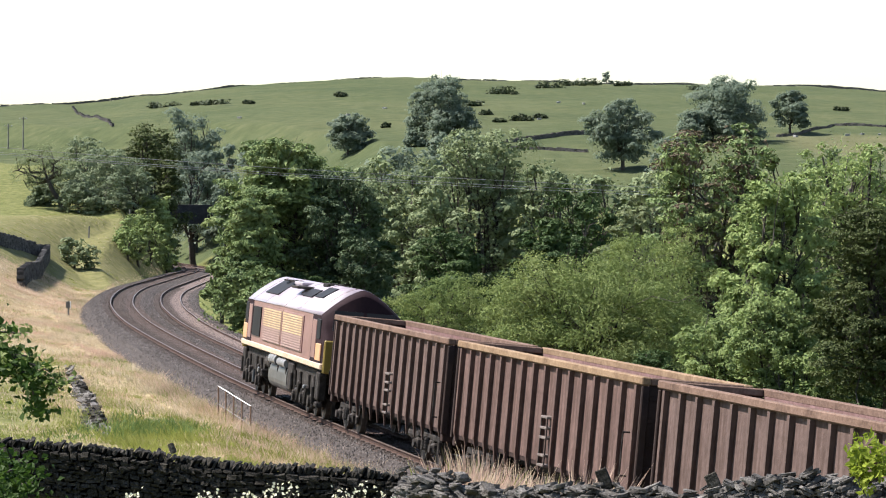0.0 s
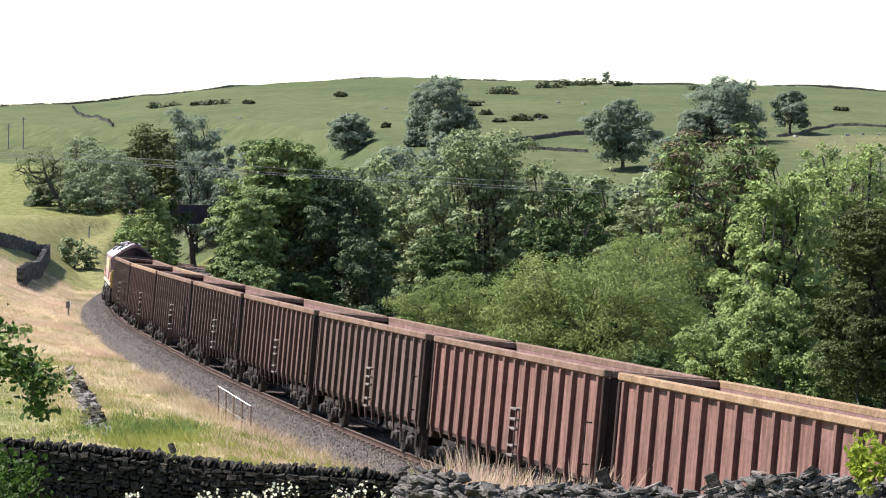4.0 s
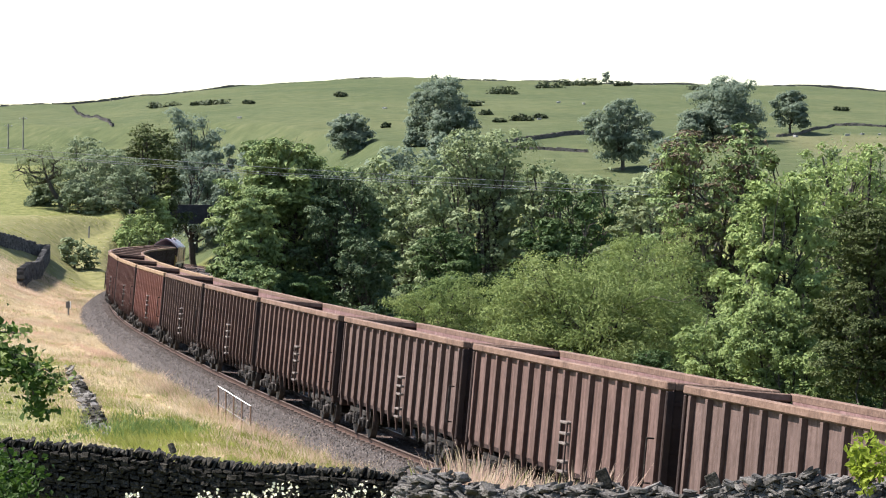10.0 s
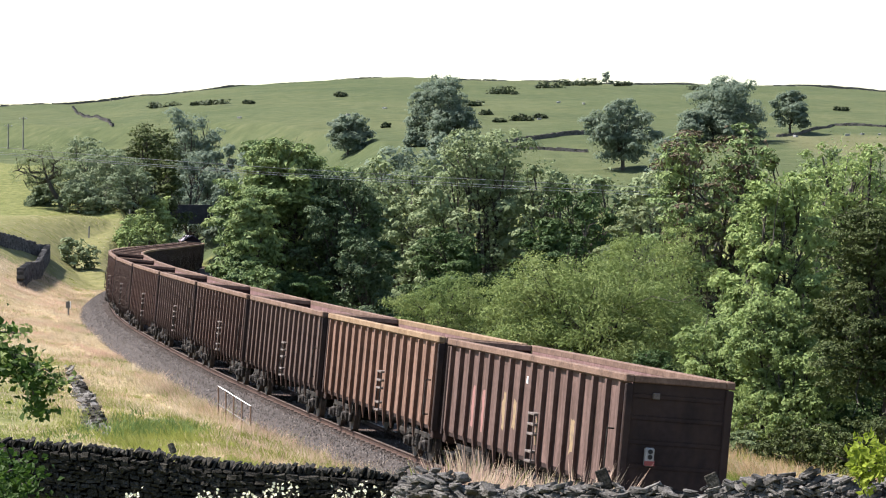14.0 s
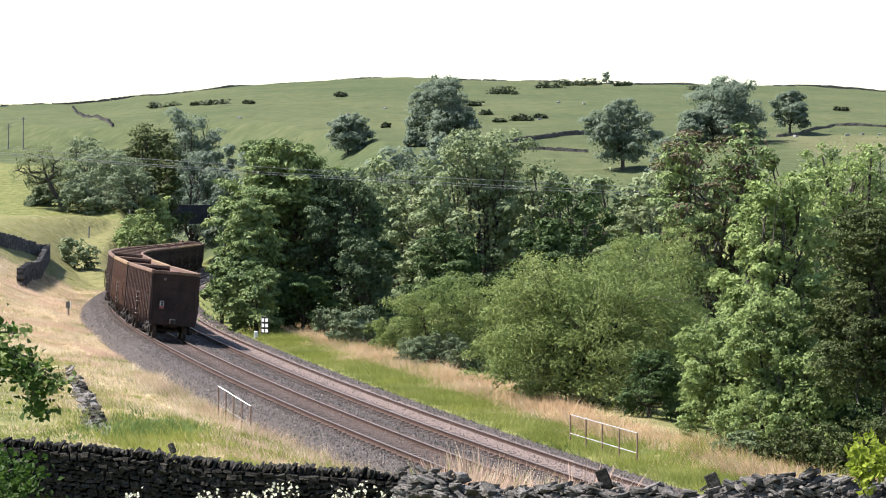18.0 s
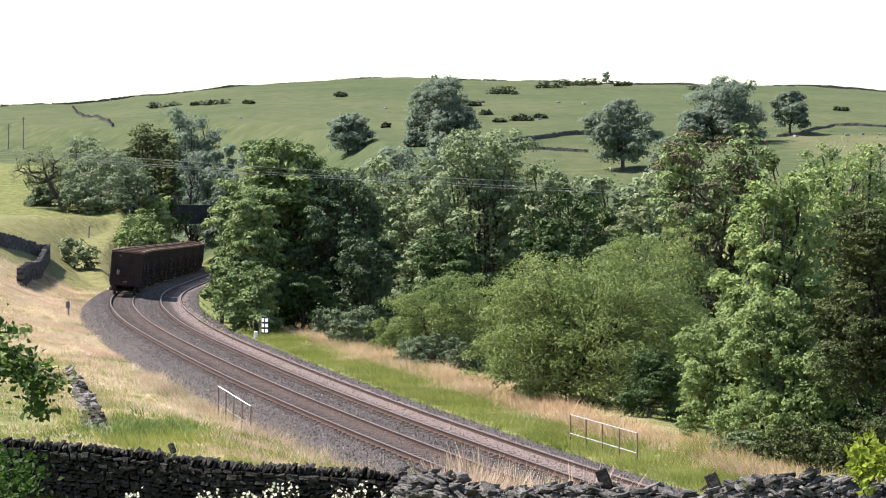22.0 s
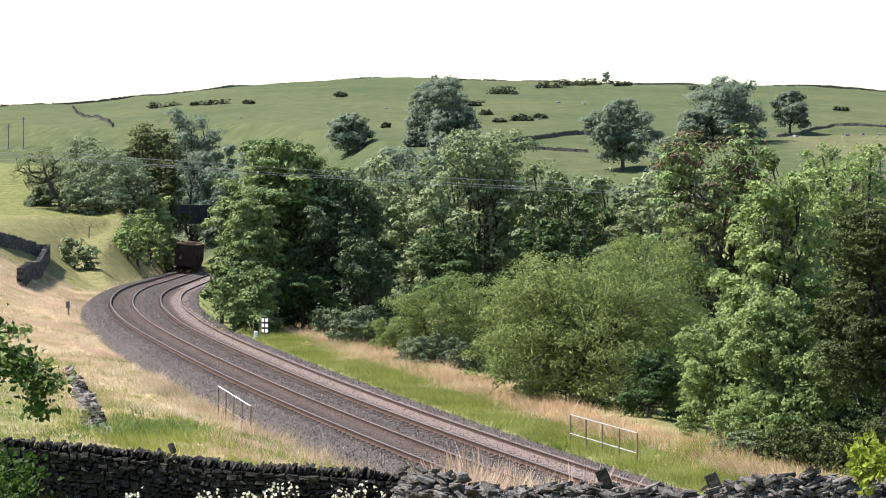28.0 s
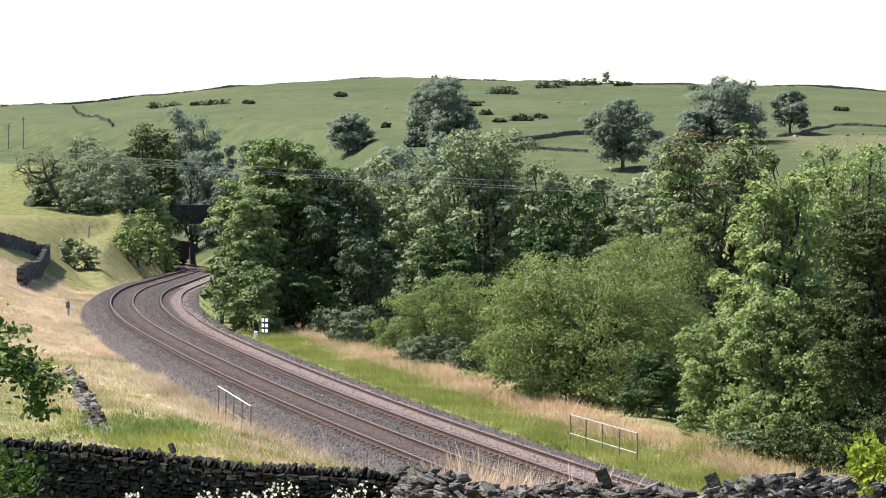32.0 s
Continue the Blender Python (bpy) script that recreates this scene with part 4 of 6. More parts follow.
tree("gorse_clump", "low dark clump of rushes and gorse on the fell", -57.16, 640.73, 29.6, 3.9, M_GORSE, 152, size=0.6, count=420, skirt=0.0, lobes=10, category="shrub", trunk=False, per=4, pad=0.6, core=0.4, flat=0.3, peak=-0.3)
tree("gorse_clump", "low dark clump of rushes and gorse on the fell", -43.41, 613.47, 29.1, 2.6, M_GORSE, 153, size=0.6, count=420, skirt=0.0, lobes=10, category="shrub", trunk=False, per=4, pad=0.6, core=0.4, flat=0.3, peak=-0.3)
tree("gorse_clump", "low dark clump of rushes and gorse on the fell", -24.33, 647.52, 32.5, 3.6, M_GORSE, 154, size=0.6, count=420, skirt=0.0, lobes=10, category="shrub", trunk=False, per=4, pad=0.6, core=0.4, flat=0.3, peak=-0.3)
tree("gorse_clump", "low dark clump of rushes and gorse on the fell", 14.14, 692.53, 35.0, 10.2, M_GORSE, 155, size=0.6, count=420, skirt=0.0, lobes=10, category="shrub", trunk=False, per=4, pad=0.6, core=0.4, flat=0.3, peak=-0.3)
tree("gorse_clump", "low dark clump of rushes and gorse on the fell", 28.27, 747.52, 38.8, 8.3, M_GORSE, 156, size=0.6, count=420, skirt=0.0, lobes=10, category="shrub", trunk=False, per=4, pad=0.6, core=0.4, flat=0.3, peak=-0.3)
tree("gorse_clump", "low dark clump of rushes and gorse on the fell", 38.17, 829.52, 43.0, 10.2, M_GORSE, 157, size=0.6, count=420, skirt=0.0, lobes=10, category="shrub", trunk=False, per=4, pad=0.6, core=0.4, flat=0.3, peak=-0.3)
tree("gorse_clump", "low dark clump of rushes and gorse on the fell", 44.47, 836.1, 43.5, 9.3, M_GORSE, 158, size=0.6, count=420, skirt=0.0, lobes=10, category="shrub", trunk=False, per=4, pad=0.6, core=0.4, flat=0.3, peak=-0.3)
tree("gorse_clump", "low dark clump of rushes and gorse on the fell", 52.91, 820.82, 42.5, 6.6, M_GORSE, 159, size=0.6, count=420, skirt=0.0, lobes=10, category="shrub", trunk=False, per=4, pad=0.6, core=0.4, flat=0.3, peak=-0.3)
tree("gorse_clump", "low dark clump of rushes and gorse on the fell", 14.84, 517.58, 22.8, 5.4, M_GORSE, 160, size=0.6, count=420, skirt=0.0, lobes=10, category="shrub", trunk=False, per=4, pad=0.6, core=0.4, flat=0.3, peak=-0.3)
tree("gorse_clump", "low dark clump of rushes and gorse on the fell", 18.23, 523.76, 23.4, 3.2, M_GORSE, 161, size=0.6, count=420, skirt=0.0, lobes=10, category="shrub", trunk=False, per=4, pad=0.6, core=0.4, flat=0.3, peak=-0.3)
tree("gorse_clump", "low dark clump of rushes and gorse on the fell", 10.44, 510.14, 22.2, 3.1, M_GORSE, 162, size=0.6, count=420, skirt=0.0, lobes=10, category="shrub", trunk=False, per=4, pad=0.6, core=0.4, flat=0.3, peak=-0.3)
tree("gorse_clump", "low dark clump of rushes and gorse on the fell", 6.57, 585.82, 28.1, 4.3, M_GORSE, 163, size=0.6, count=420, skirt=0.0, lobes=10, category="shrub", trunk=False, per=4, pad=0.6, core=0.4, flat=0.3, peak=-0.3)
tree("gorse_clump", "low dark clump of rushes and gorse on the fell", -10.05, 480.14, 20.4, 1.5, M_GORSE, 164, size=0.6, count=420, skirt=0.0, lobes=10, category="shrub", trunk=False, per=4, pad=0.6, core=0.4, flat=0.3, peak=-0.3)
tree("gorse_clump", "low dark clump of rushes and gorse on the fell", 8.08, 527.22, 24.2, 2.6, M_GORSE, 165, size=0.6, count=420, skirt=0.0, lobes=10, category="shrub", trunk=False, per=4, pad=0.6, core=0.4, flat=0.3, peak=-0.3)
tree("gorse_clump", "low dark clump of rushes and gorse on the fell", 86.65, 599.88, 27.6, 4.1, M_GORSE, 166, size=0.6, count=420, skirt=0.0, lobes=10, category="shrub", trunk=False, per=4, pad=0.6, core=0.4, flat=0.3, peak=-0.3)
tree("gorse_clump", "low dark clump of rushes and gorse on the fell", 71.04, 779.71, 39.6, 6.2, M_GORSE, 167, size=0.6, count=420, skirt=0.0, lobes=10, category="shrub", trunk=False, per=4, pad=0.6, core=0.4, flat=0.3, peak=-0.3)


# ---- the train ----
L_WAGON, GAP, HALF_W, Z_TOP, Z_FLOOR, N_WAGONS = 15.274, 0.91, 1.18, 3.383, 0.965, 20
TILT = math.degrees(math.atan(CANT / 1.505))


def paint(name, a, b, c, streak=(0.045, 0.028, 0.021), rough=0.75, rust=0.62):
    """Weathered wagon paint: rusty streaks run down from the top rail over a mottled coat."""
    a, b, c = ((k[0] * 1.18, k[1] * 1.05, k[2] * 1.08) for k in (a, b, c))
    m = material(name, (a, b, c), scale=1.1, rough=rough, bump=0.25, bump_scale=9, fine=0.45)
    n, l = m.node_tree.nodes, m.node_tree.links
    b_in = n["Principled BSDF"].inputs["Base Color"]
    src = b_in.links[0].from_socket
    tc, mp, t, r, x = (n.new(k) for k in ("ShaderNodeTexCoord", "ShaderNodeMapping", "ShaderNodeTexNoise", "ShaderNodeValToRGB", "ShaderNodeMix"))
    mp.inputs["Scale"].default_value = (1.5, 5.0, 0.5)
    t.inputs["Scale"].default_value, t.inputs["Detail"].default_value = 1.6, 7
    r.color_ramp.elements[0].position, r.color_ramp.elements[1].position = 0.42, 0.62
    r.color_ramp.elements[1].color = (rust, rust, rust, 1)
    x.data_type = "RGBA"
    l.new(tc.outputs["Object"], mp.inputs[0])
    l.new(mp.outputs[0], t.inputs[0])
    l.new(t.outputs["Fac"], r.inputs[0])
    l.new(r.outputs[0], x.inputs[0])
    l.new(src, x.inputs[6])
    x.inputs[7].default_value = (*streak, 1)
    l.new(x.outputs[2], b_in)
    return m


P_BROWN = [paint("brown_wagon_paint", (0.065, 0.0475, 0.039), (0.096, 0.0695, 0.057), (0.131, 0.096, 0.079)),
           paint("dull_brown_wagon_paint", (0.064, 0.0495, 0.041), (0.091, 0.071, 0.059), (0.123, 0.097, 0.081)),
           paint("reddish_brown_wagon_paint", (0.092, 0.056, 0.046), (0.134, 0.081, 0.066), (0.172, 0.108, 0.09))]
P_ORANGE = paint("orange_red_wagon_paint", (0.15, 0.082, 0.062), (0.205, 0.117, 0.09), (0.26, 0.155, 0.122), streak=(0.085, 0.048, 0.038), rust=0.5)
P_TAN = paint("tan_wagon_paint", (0.11, 0.074, 0.052), (0.155, 0.105, 0.074), (0.2, 0.14, 0.1))
P_TOP = [material("rusty_top_rail", ((0.07, 0.043, 0.031), (0.13, 0.083, 0.06), (0.2, 0.132, 0.098)), scale=2.2, rough=0.75, bump=0.3, fine=0.5),
         material("worn_yellow_top_rail", ((0.11, 0.07, 0.042), (0.19, 0.127, 0.075), (0.28, 0.2, 0.125)), scale=2.2, rough=0.75, bump=0.3, fine=0.5)]
P_INSIDE = paint("rubbed_inside_steel", (0.095, 0.062, 0.054), (0.15, 0.10, 0.088), (0.21, 0.148, 0.132), rust=0.3)
# darker coat that holds the shade of the sides turned from the sun
P_SIDE_SHADE = paint("shaded_side_paint", (0.026, 0.022, 0.021), (0.042, 0.035, 0.033), (0.06, 0.05, 0.047))
# wagon ends and bottom rails: shade painted in as a near-black coat
P_END_SHADE = paint("shaded_end_paint", (0.013, 0.01, 0.009), (0.022, 0.016, 0.014), (0.034, 0.026, 0.023))
M_GEAR = material("grimy_running_gear", ((0.01, 0.0085, 0.0075), (0.022, 0.019, 0.016), (0.06, 0.052, 0.045)), scale=4, rough=0.75, bump=0.4, vary=0.25)
M_GEAR_PALE = material("dusty_running_gear", ((0.014, 0.012, 0.0105), (0.034, 0.029, 0.025), (0.085, 0.074, 0.064)), scale=5, rough=0.7, bump=0.3, vary=0.25)
M_STEP = material("pale_step", ((0.07, 0.055, 0.047), (0.12, 0.1, 0.088), (0.22, 0.19, 0.17)), scale=6, rough=0.6, bump=0.2)
M_WHEEL = material("wheel_steel", ((0.04, 0.034, 0.03), (0.085, 0.07, 0.06)), scale=4, rough=0.6, metal=0.4, bump=0.2)
M_LAMP = material("grubby_lamp_case", ((0.2, 0.19, 0.18), (0.32, 0.31, 0.29)), scale=6, rough=0.5, bump=0)
M_RED = material("red_lamp", ((0.2, 0.03, 0.03), (0.27, 0.05, 0.05)), scale=6, rough=0.4, bump=0)


def wheel_bm(r):
    bm = bmesh.new()
    rod(bm, (-0.07, 0, 0), (0.07, 0, 0), r, sides=20)
    rod(bm, (0.06, 0, 0), (0.10, 0, 0), r + 0.03, sides=20)
    rod(bm, (-0.12, 0, 0), (-0.06, 0, 0), 0.14, sides=10)
    return bm


WHEEL = mesh_of("wheel", wheel_bm(0.42), M_WHEEL)
AXLE = mesh_of("axle", rod(bmesh.new(), (-0.75, 0, 0), (0.75, 0, 0), 0.08, sides=8), M_GEAR)


def bogie(parent, y, wheels, half, label):
    """A bogie with side frames, springs, axleboxes and wheelsets."""
    ob = part("bogie", boxed(-0.95, 0.95, y - 0.2, y + 0.2, 0.45, 0.72, bevel=0.03), M_GEAR, parent, label)
    for sx in (-1, 1):
        bm = bmesh.new()
        box(bm, sx * 0.92 - 0.06, sx * 0.92 + 0.06, y - half - 0.3, y + half + 0.3, 0.62, 0.78, bevel=0.02)
        box(bm, sx * 0.93 - 0.07, sx * 0.93 + 0.07, y - half * 0.55, y + half * 0.55, 0.34, 0.64, bevel=0.04)
        for w in wheels:
            for k in (-0.26, 0.26):
                box(bm, sx * 0.94 - 0.05, sx * 0.94 + 0.05, y + w + k - 0.07, y + w + k + 0.07, 0.28, 0.66, bevel=0.02)
        part("side_frame", bm, M_GEAR, ob)
        for w in wheels:
            bm = boxed(sx * 1.0 - 0.1, sx * 1.0 + 0.1, y + w - 0.15, y + w + 0.15, 0.28, 0.58, bevel=0.05)
            rod(bm, (sx * 1.08, y + w, 0.43), (sx * 1.16, y + w, 0.43), 0.11, sides=10)
            part("axlebox", bm, M_GEAR_PALE, ob)
        for k in (-0.16, 0.16):
            bm = rod(bmesh.new(), (sx * 1.02, y + k, 0.36), (sx * 1.02, y + k, 0.68), 0.07, sides=8)
            for j in range(4):
                rod(bm, (sx * 1.02, y + k, 0.38 + j * 0.075), (sx * 1.02, y + k, 0.42 + j * 0.075), 0.1, sides=8)
            part("coil_spring", bm, M_GEAR_PALE, ob)
    for w in wheels:
        a = part("axle", AXLE, None, ob)
        a.location = (0, y + w, 0.42)
        for sx in (-1, 1):
            o = part("wheel", WHEEL, None, ob)
            o.matrix_basis = pose(sx * 0.76, y + w, 0.42, 0, 0, 0 if sx < 0 else 180)
    return ob


def build_wagon():
    w = thing("box_wagon", "weathered brown steel bogie box wagon with ribbed sides, empty", "wagon", "train of box wagons")
    hl = (L_WAGON - GAP) / 2
    t = 0.05
    for sx in (-1, 1):
        x1 = sx * (HALF_W - 0.09)
        x0 = x1 - sx * t
        part("side_panel", boxed(min(x0, x1), max(x0, x1), -hl + 0.1, hl - 0.1, Z_FLOOR + 0.05, Z_TOP - 0.12), P_BROWN[0], w)
        x2 = x0 - sx * 0.004
        part("side_lining", boxed(min(x2, x2 - sx * 0.02), max(x2, x2 - sx * 0.02), -hl + 0.16, hl - 0.16, Z_FLOOR + 0.05, Z_TOP - 0.12), P_INSIDE, w, "rubbed bare inside sheeting")
        part("top_rail", boxed(min(sx * (HALF_W - 0.17), sx * (HALF_W + 0.03)), max(sx * (HALF_W - 0.17), sx * (HALF_W + 0.03)), -hl, hl, Z_TOP - 0.17, Z_TOP, bevel=0.025), P_TOP[0], w, "pale rubbed top rail")
        part("bottom_rail", boxed(min(sx * (HALF_W - 0.25), sx * (HALF_W - 0.1)), max(sx * (HALF_W - 0.25), sx * (HALF_W - 0.1)), -hl + 0.05, hl - 0.05, Z_FLOOR - 0.06, Z_FLOOR + 0.06, bevel=0.015), P_END_SHADE, w)
        n = 16
        rib_in, rib_out = sx * (HALF_W - 0.09), sx * (HALF_W + 0.02)
        for long_rib in (False, True):
            drop = 0.38 if long_rib else 0.16
            bm = bmesh.new()
            prof = [(rib_in, Z_TOP - 0.19), (rib_out, Z_TOP - 0.19), (rib_out, Z_FLOOR + 0.12), (rib_in + (rib_out - rib_in) * 0.3, Z_FLOOR - drop), (rib_in, Z_FLOOR - drop)]
            rings = [[bm.verts.new((a, yy * (0.35 if b < Z_FLOOR - 0.05 else 1), b)) for a, b in prof] for yy in (-0.062, 0.062)]
            k = len(prof)
            for i in range(k):
                bm.faces.new((rings[0][i], rings[0][(i + 1) % k], rings[1][(i + 1) % k], rings[1][i]))
            bm.faces.new(rings[0][::-1])
            bm.faces.new(rings[1])
            bmesh.ops.recalc_face_normals(bm, faces=bm.faces)
            me = mesh_of("rib", bm, P_BROWN[0])
            for k in range(n):
                yy = -hl + 0.42 + (2 * hl - 0.775) * k / (n - 1)
                if (abs(yy) < 5.0) == long_rib:
                    r = part("rib", me, None, w)
                    r.location = (0, yy, 0)
        for yy in (-1, 1):
            part("corner_post", boxed(min(sx * (HALF_W - 0.16), sx * (HALF_W + 0.01)), max(sx * (HALF_W - 0.16), sx * (HALF_W + 0.01)), yy * hl - (0.1 if yy > 0 else -0.0), yy * hl + (0.0 if yy > 0 else 0.1), Z_FLOOR - 0.05, Z_TOP - 0.19, bevel=0.02), P_END_SHADE, w)
        step = part("ladder", rod(rod(bmesh.new(), (sx * (HALF_W + 0.10), -1.24, 1.0), (sx * (HALF_W + 0.10), -1.24, 2.08), 0.018, sides=6),
                                  (sx * (HALF_W + 0.10), -0.8, 1.0), (sx * (HALF_W + 0.10), -0.8, 2.08), 0.018, sides=6), M_GEAR_PALE, w, "pale steel side ladder")
        for zz in (0.96, 1.18, 1.58, 1.8, 2.04):
            part("rung", boxed(min(sx * (HALF_W - 0.1), sx * (HALF_W + 0.13)), max(sx * (HALF_W - 0.1), sx * (HALF_W + 0.13)), -1.26, -0.78, zz, zz + 0.06, bevel=0.012), M_STEP, step)
        part("grab_handle", rod(rod(rod(bmesh.new(), (sx * (HALF_W + 0.1), -hl + 0.7, 1.3), (sx * (HALF_W + 0.1), -hl + 0.7, 2.2), 0.018, sides=6),
                                    (sx * (HALF_W - 0.06), -hl + 0.7, 1.3), (sx * (HALF_W + 0.1), -hl + 0.7, 1.3), 0.018, sides=6),
                                (sx * (HALF_W - 0.06), -hl + 0.7, 2.2), (sx * (HALF_W + 0.1), -hl + 0.7, 2.2), 0.018, sides=6), M_GEAR, w)
    part("floor", boxed(-HALF_W + 0.14, HALF_W - 0.14, -hl + 0.1, hl - 0.1, Z_FLOOR, Z_FLOOR + 0.06), P_INSIDE, w)
    for sy in (-1, 1):
        e = part("end_panel", boxed(-HALF_W + 0.16, HALF_W - 0.16, min(sy * (hl - 0.06), sy * (hl - 0.11)), max(sy * (hl - 0.06), sy * (hl - 0.11)), Z_FLOOR - 0.05, Z_TOP - 0.1), P_END_SHADE, w, "dark end panel with its shade in the paint")
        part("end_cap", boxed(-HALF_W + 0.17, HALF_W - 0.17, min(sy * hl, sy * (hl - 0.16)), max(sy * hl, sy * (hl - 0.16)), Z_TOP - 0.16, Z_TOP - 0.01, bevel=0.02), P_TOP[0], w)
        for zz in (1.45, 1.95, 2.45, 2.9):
            part("end_rib", boxed(-HALF_W + 0.16, HALF_W - 0.16, min(sy * (hl - 0.06), sy * (hl - 0.044)), max(sy * (hl - 0.06), sy * (hl - 0.044)), zz, zz + 0.1, bevel=0.015), P_END_SHADE, e)
        part("headstock", boxed(-HALF_W + 0.05, HALF_W - 0.05, min(sy * (hl - 0.05), sy * (hl - 0.3)), max(sy * (hl - 0.05), sy * (hl - 0.3)), 0.72, 0.96, bevel=0.02), P_END_SHADE, w)
        part("drawgear", boxed(-0.16, 0.16, min(sy * (hl - 0.2), sy * (L_WAGON / 2)), max(sy * (hl - 0.2), sy * (L_WAGON / 2)), 0.8, 1.06, bevel=0.04), M_GEAR, w)
        bogie(w, sy * (hl - 2.15), (-0.9, 0.9), 0.9, "grimy two-axle bogie")
    part("centre_sill", boxed(-0.3, 0.3, -hl + 0.3, hl - 0.3, 0.62, 0.93), M_GEAR, w)
    part("air_reservoir", rod(bmesh.new(), (-0.75, -3.7, 0.62), (-0.75, -2.6, 0.62), 0.19, sides=14), M_GEAR_PALE, w, "pale dusty air reservoir")
    part("brake_cylinder", rod(bmesh.new(), (0.5, 1.2, 0.62), (0.5, 2.2, 0.62), 0.16, sides=12), M_GEAR, w)
    ring = [(-1.06 + 0.025 * math.cos(b), 3.3 + (0.2 + 0.025 * math.sin(b)) * math.cos(a), 0.72 + (0.2 + 0.025 * math.sin(b)) * math.sin(a))
            for a in (2 * math.pi * k / 14 for k in range(14)) for b in (0, 1.57, 3.14, 4.71)]
    bm = grid_mesh("handbrake_wheel", ring, [(4 * i + k, 4 * i + (k + 1) % 4, 4 * ((i + 1) % 14) + (k + 1) % 4, 4 * ((i + 1) % 14) + k) for i in range(14) for k in range(4)], M_GEAR_PALE)
    part("handbrake_wheel", bm, None, w)
    return w


def recoat(w, coat, top):
    for o in w.children_recursive:
        m = {"side_panel": coat, "rib": coat, "top_rail": top}.get(o.name.split(".")[0])
        # right-hand sides face away from the sun; their shade is in the coat
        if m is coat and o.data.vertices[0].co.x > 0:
            m = P_SIDE_SHADE
        if m is not None:
            o.material_slots[0].link = "OBJECT"
            o.material_slots[0].material = m


WAGON = build_wagon()
WAGONS = [WAGON] + [copy_thing(WAGON, pose(0, 0, 0)) for _ in range(N_WAGONS - 1)]
COATS = {1: 0, 3: 1, 4: 0, 9: 0, 10: 1, 12: 2, 13: 2, 14: 2, 18: 1, 19: 0, 20: 1}
for k, w in enumerate(WAGONS, 1):  # 1 is the last of the train
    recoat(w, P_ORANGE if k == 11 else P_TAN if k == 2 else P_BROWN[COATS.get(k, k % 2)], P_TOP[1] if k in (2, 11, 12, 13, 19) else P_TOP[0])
tagged(WAGONS[10], "faded orange-red steel bogie box wagon with a yellow top rail")
tagged(WAGONS[1], "tan-brown steel bogie box wagon with a worn yellow top rail")
tagged(WAGONS[0], "last brown bogie box wagon with faded scrawls and a tail lamp")

# the tail end carries a lamp and plates; faded scrawls on the side
yb = -(L_WAGON - GAP) / 2
lamp = part("tail_lamp", boxed(-0.68, -0.48, yb - 0.13, yb - 0.0, 1.52, 1.9, bevel=0.03), M_LAMP, WAGONS[0], "white tail lamp with a red lower half")
part("lamp_base", boxed(-0.685, -0.475, yb - 0.138, yb - 0.1, 1.53, 1.63), M_RED, lamp)
for zz in (1.71, 1.82):
    part("lamp_lens", rod(bmesh.new(), (-0.58, yb - 0.10, zz), (-0.58, yb - 0.142, zz), 0.052, sides=12), M_BLACK, lamp)
part("plate", boxed(-0.58, -0.44, yb - 0.03, yb + 0.05, 2.9, 3.03, bevel=0.01), M_STEP, WAGONS[0])
part("plate", boxed(-HALF_W + 0.07, -HALF_W + 0.095, -0.1 + 0.2, 0.0 + 0.2, 2.7, 2.86), M_WHITE, WAGONS[0])
M_SCRAWL_PINK = material("faded_pink_spray", ((0.15, 0.1, 0.085), (0.26, 0.13, 0.115), (0.17, 0.115, 0.095)), scale=4, rough=0.8, bump=0.1)
M_SCRAWL_GOLD = material("faded_ochre_spray", ((0.14, 0.105, 0.08), (0.25, 0.18, 0.1), (0.16, 0.12, 0.09)), scale=4, rough=0.8, bump=0.1)


def scrawl(y0, y1, z0, z1, mat, seed):
    """A thin sprayed patch with a ragged outline on the side sheeting."""
    g = random.Random(seed)
    bm = bmesh.new()
    cy, cz = (y0 + y1) / 2, (z0 + z1) / 2
    ring = []
    for k in range(22):
        a = 2 * math.pi * k / 22
        r = g.uniform(0.72, 1.08)
        ring.append((cy + r * (y1 - y0) / 2 * max(-0.9, min(0.9, 1.5 * math.cos(a))), cz + r * (z1 - z0) / 2 * max(-0.85, min(0.85, 1.4 * math.sin(a)))))
    x = -HALF_W + 0.086
    lo = [bm.verts.new((x, a, b)) for a, b in ring]
    hi = [bm.verts.new((x + 0.01, a, b)) for a, b in ring]
    bm.faces.new(lo)
    bm.faces.new(hi[::-1])
    for k in range(22):
        bm.faces.new((lo[k], hi[k], hi[(k + 1) % 22], lo[(k + 1) % 22]))
    bmesh.ops.recalc_face_normals(bm, faces=bm.faces)
    part("sprayed_scrawl", bm, mat, WAGONS[0])


for k, (y0, z0, z1, m) in enumerate(((4.15, 1.25, 2.5, M_SCRAWL_PINK), (3.25, 1.2, 2.45, M_SCRAWL_PINK), (1.45, 1.35, 2.45, M_SCRAWL_GOLD), (0.55, 1.5, 2.35, M_SCRAWL_GOLD), (-1.35, 1.3, 2.1, M_SCRAWL_GOLD), (-4.0, 1.3, 2.2, M_SCRAWL_GOLD))):
    scrawl(y0, y0 + 0.66, z0, z1, m, k)

# ---- the locomotive ----
# one maroon in two tones: lighter for sunlit sides, near black for shaded ends
M_MAROON = material("maroon_paint", ((0.14, 0.075, 0.065), (0.19, 0.105, 0.09), (0.24, 0.14, 0.12)), scale=1.2, rough=0.45, bump=0.08, fine=0.4)
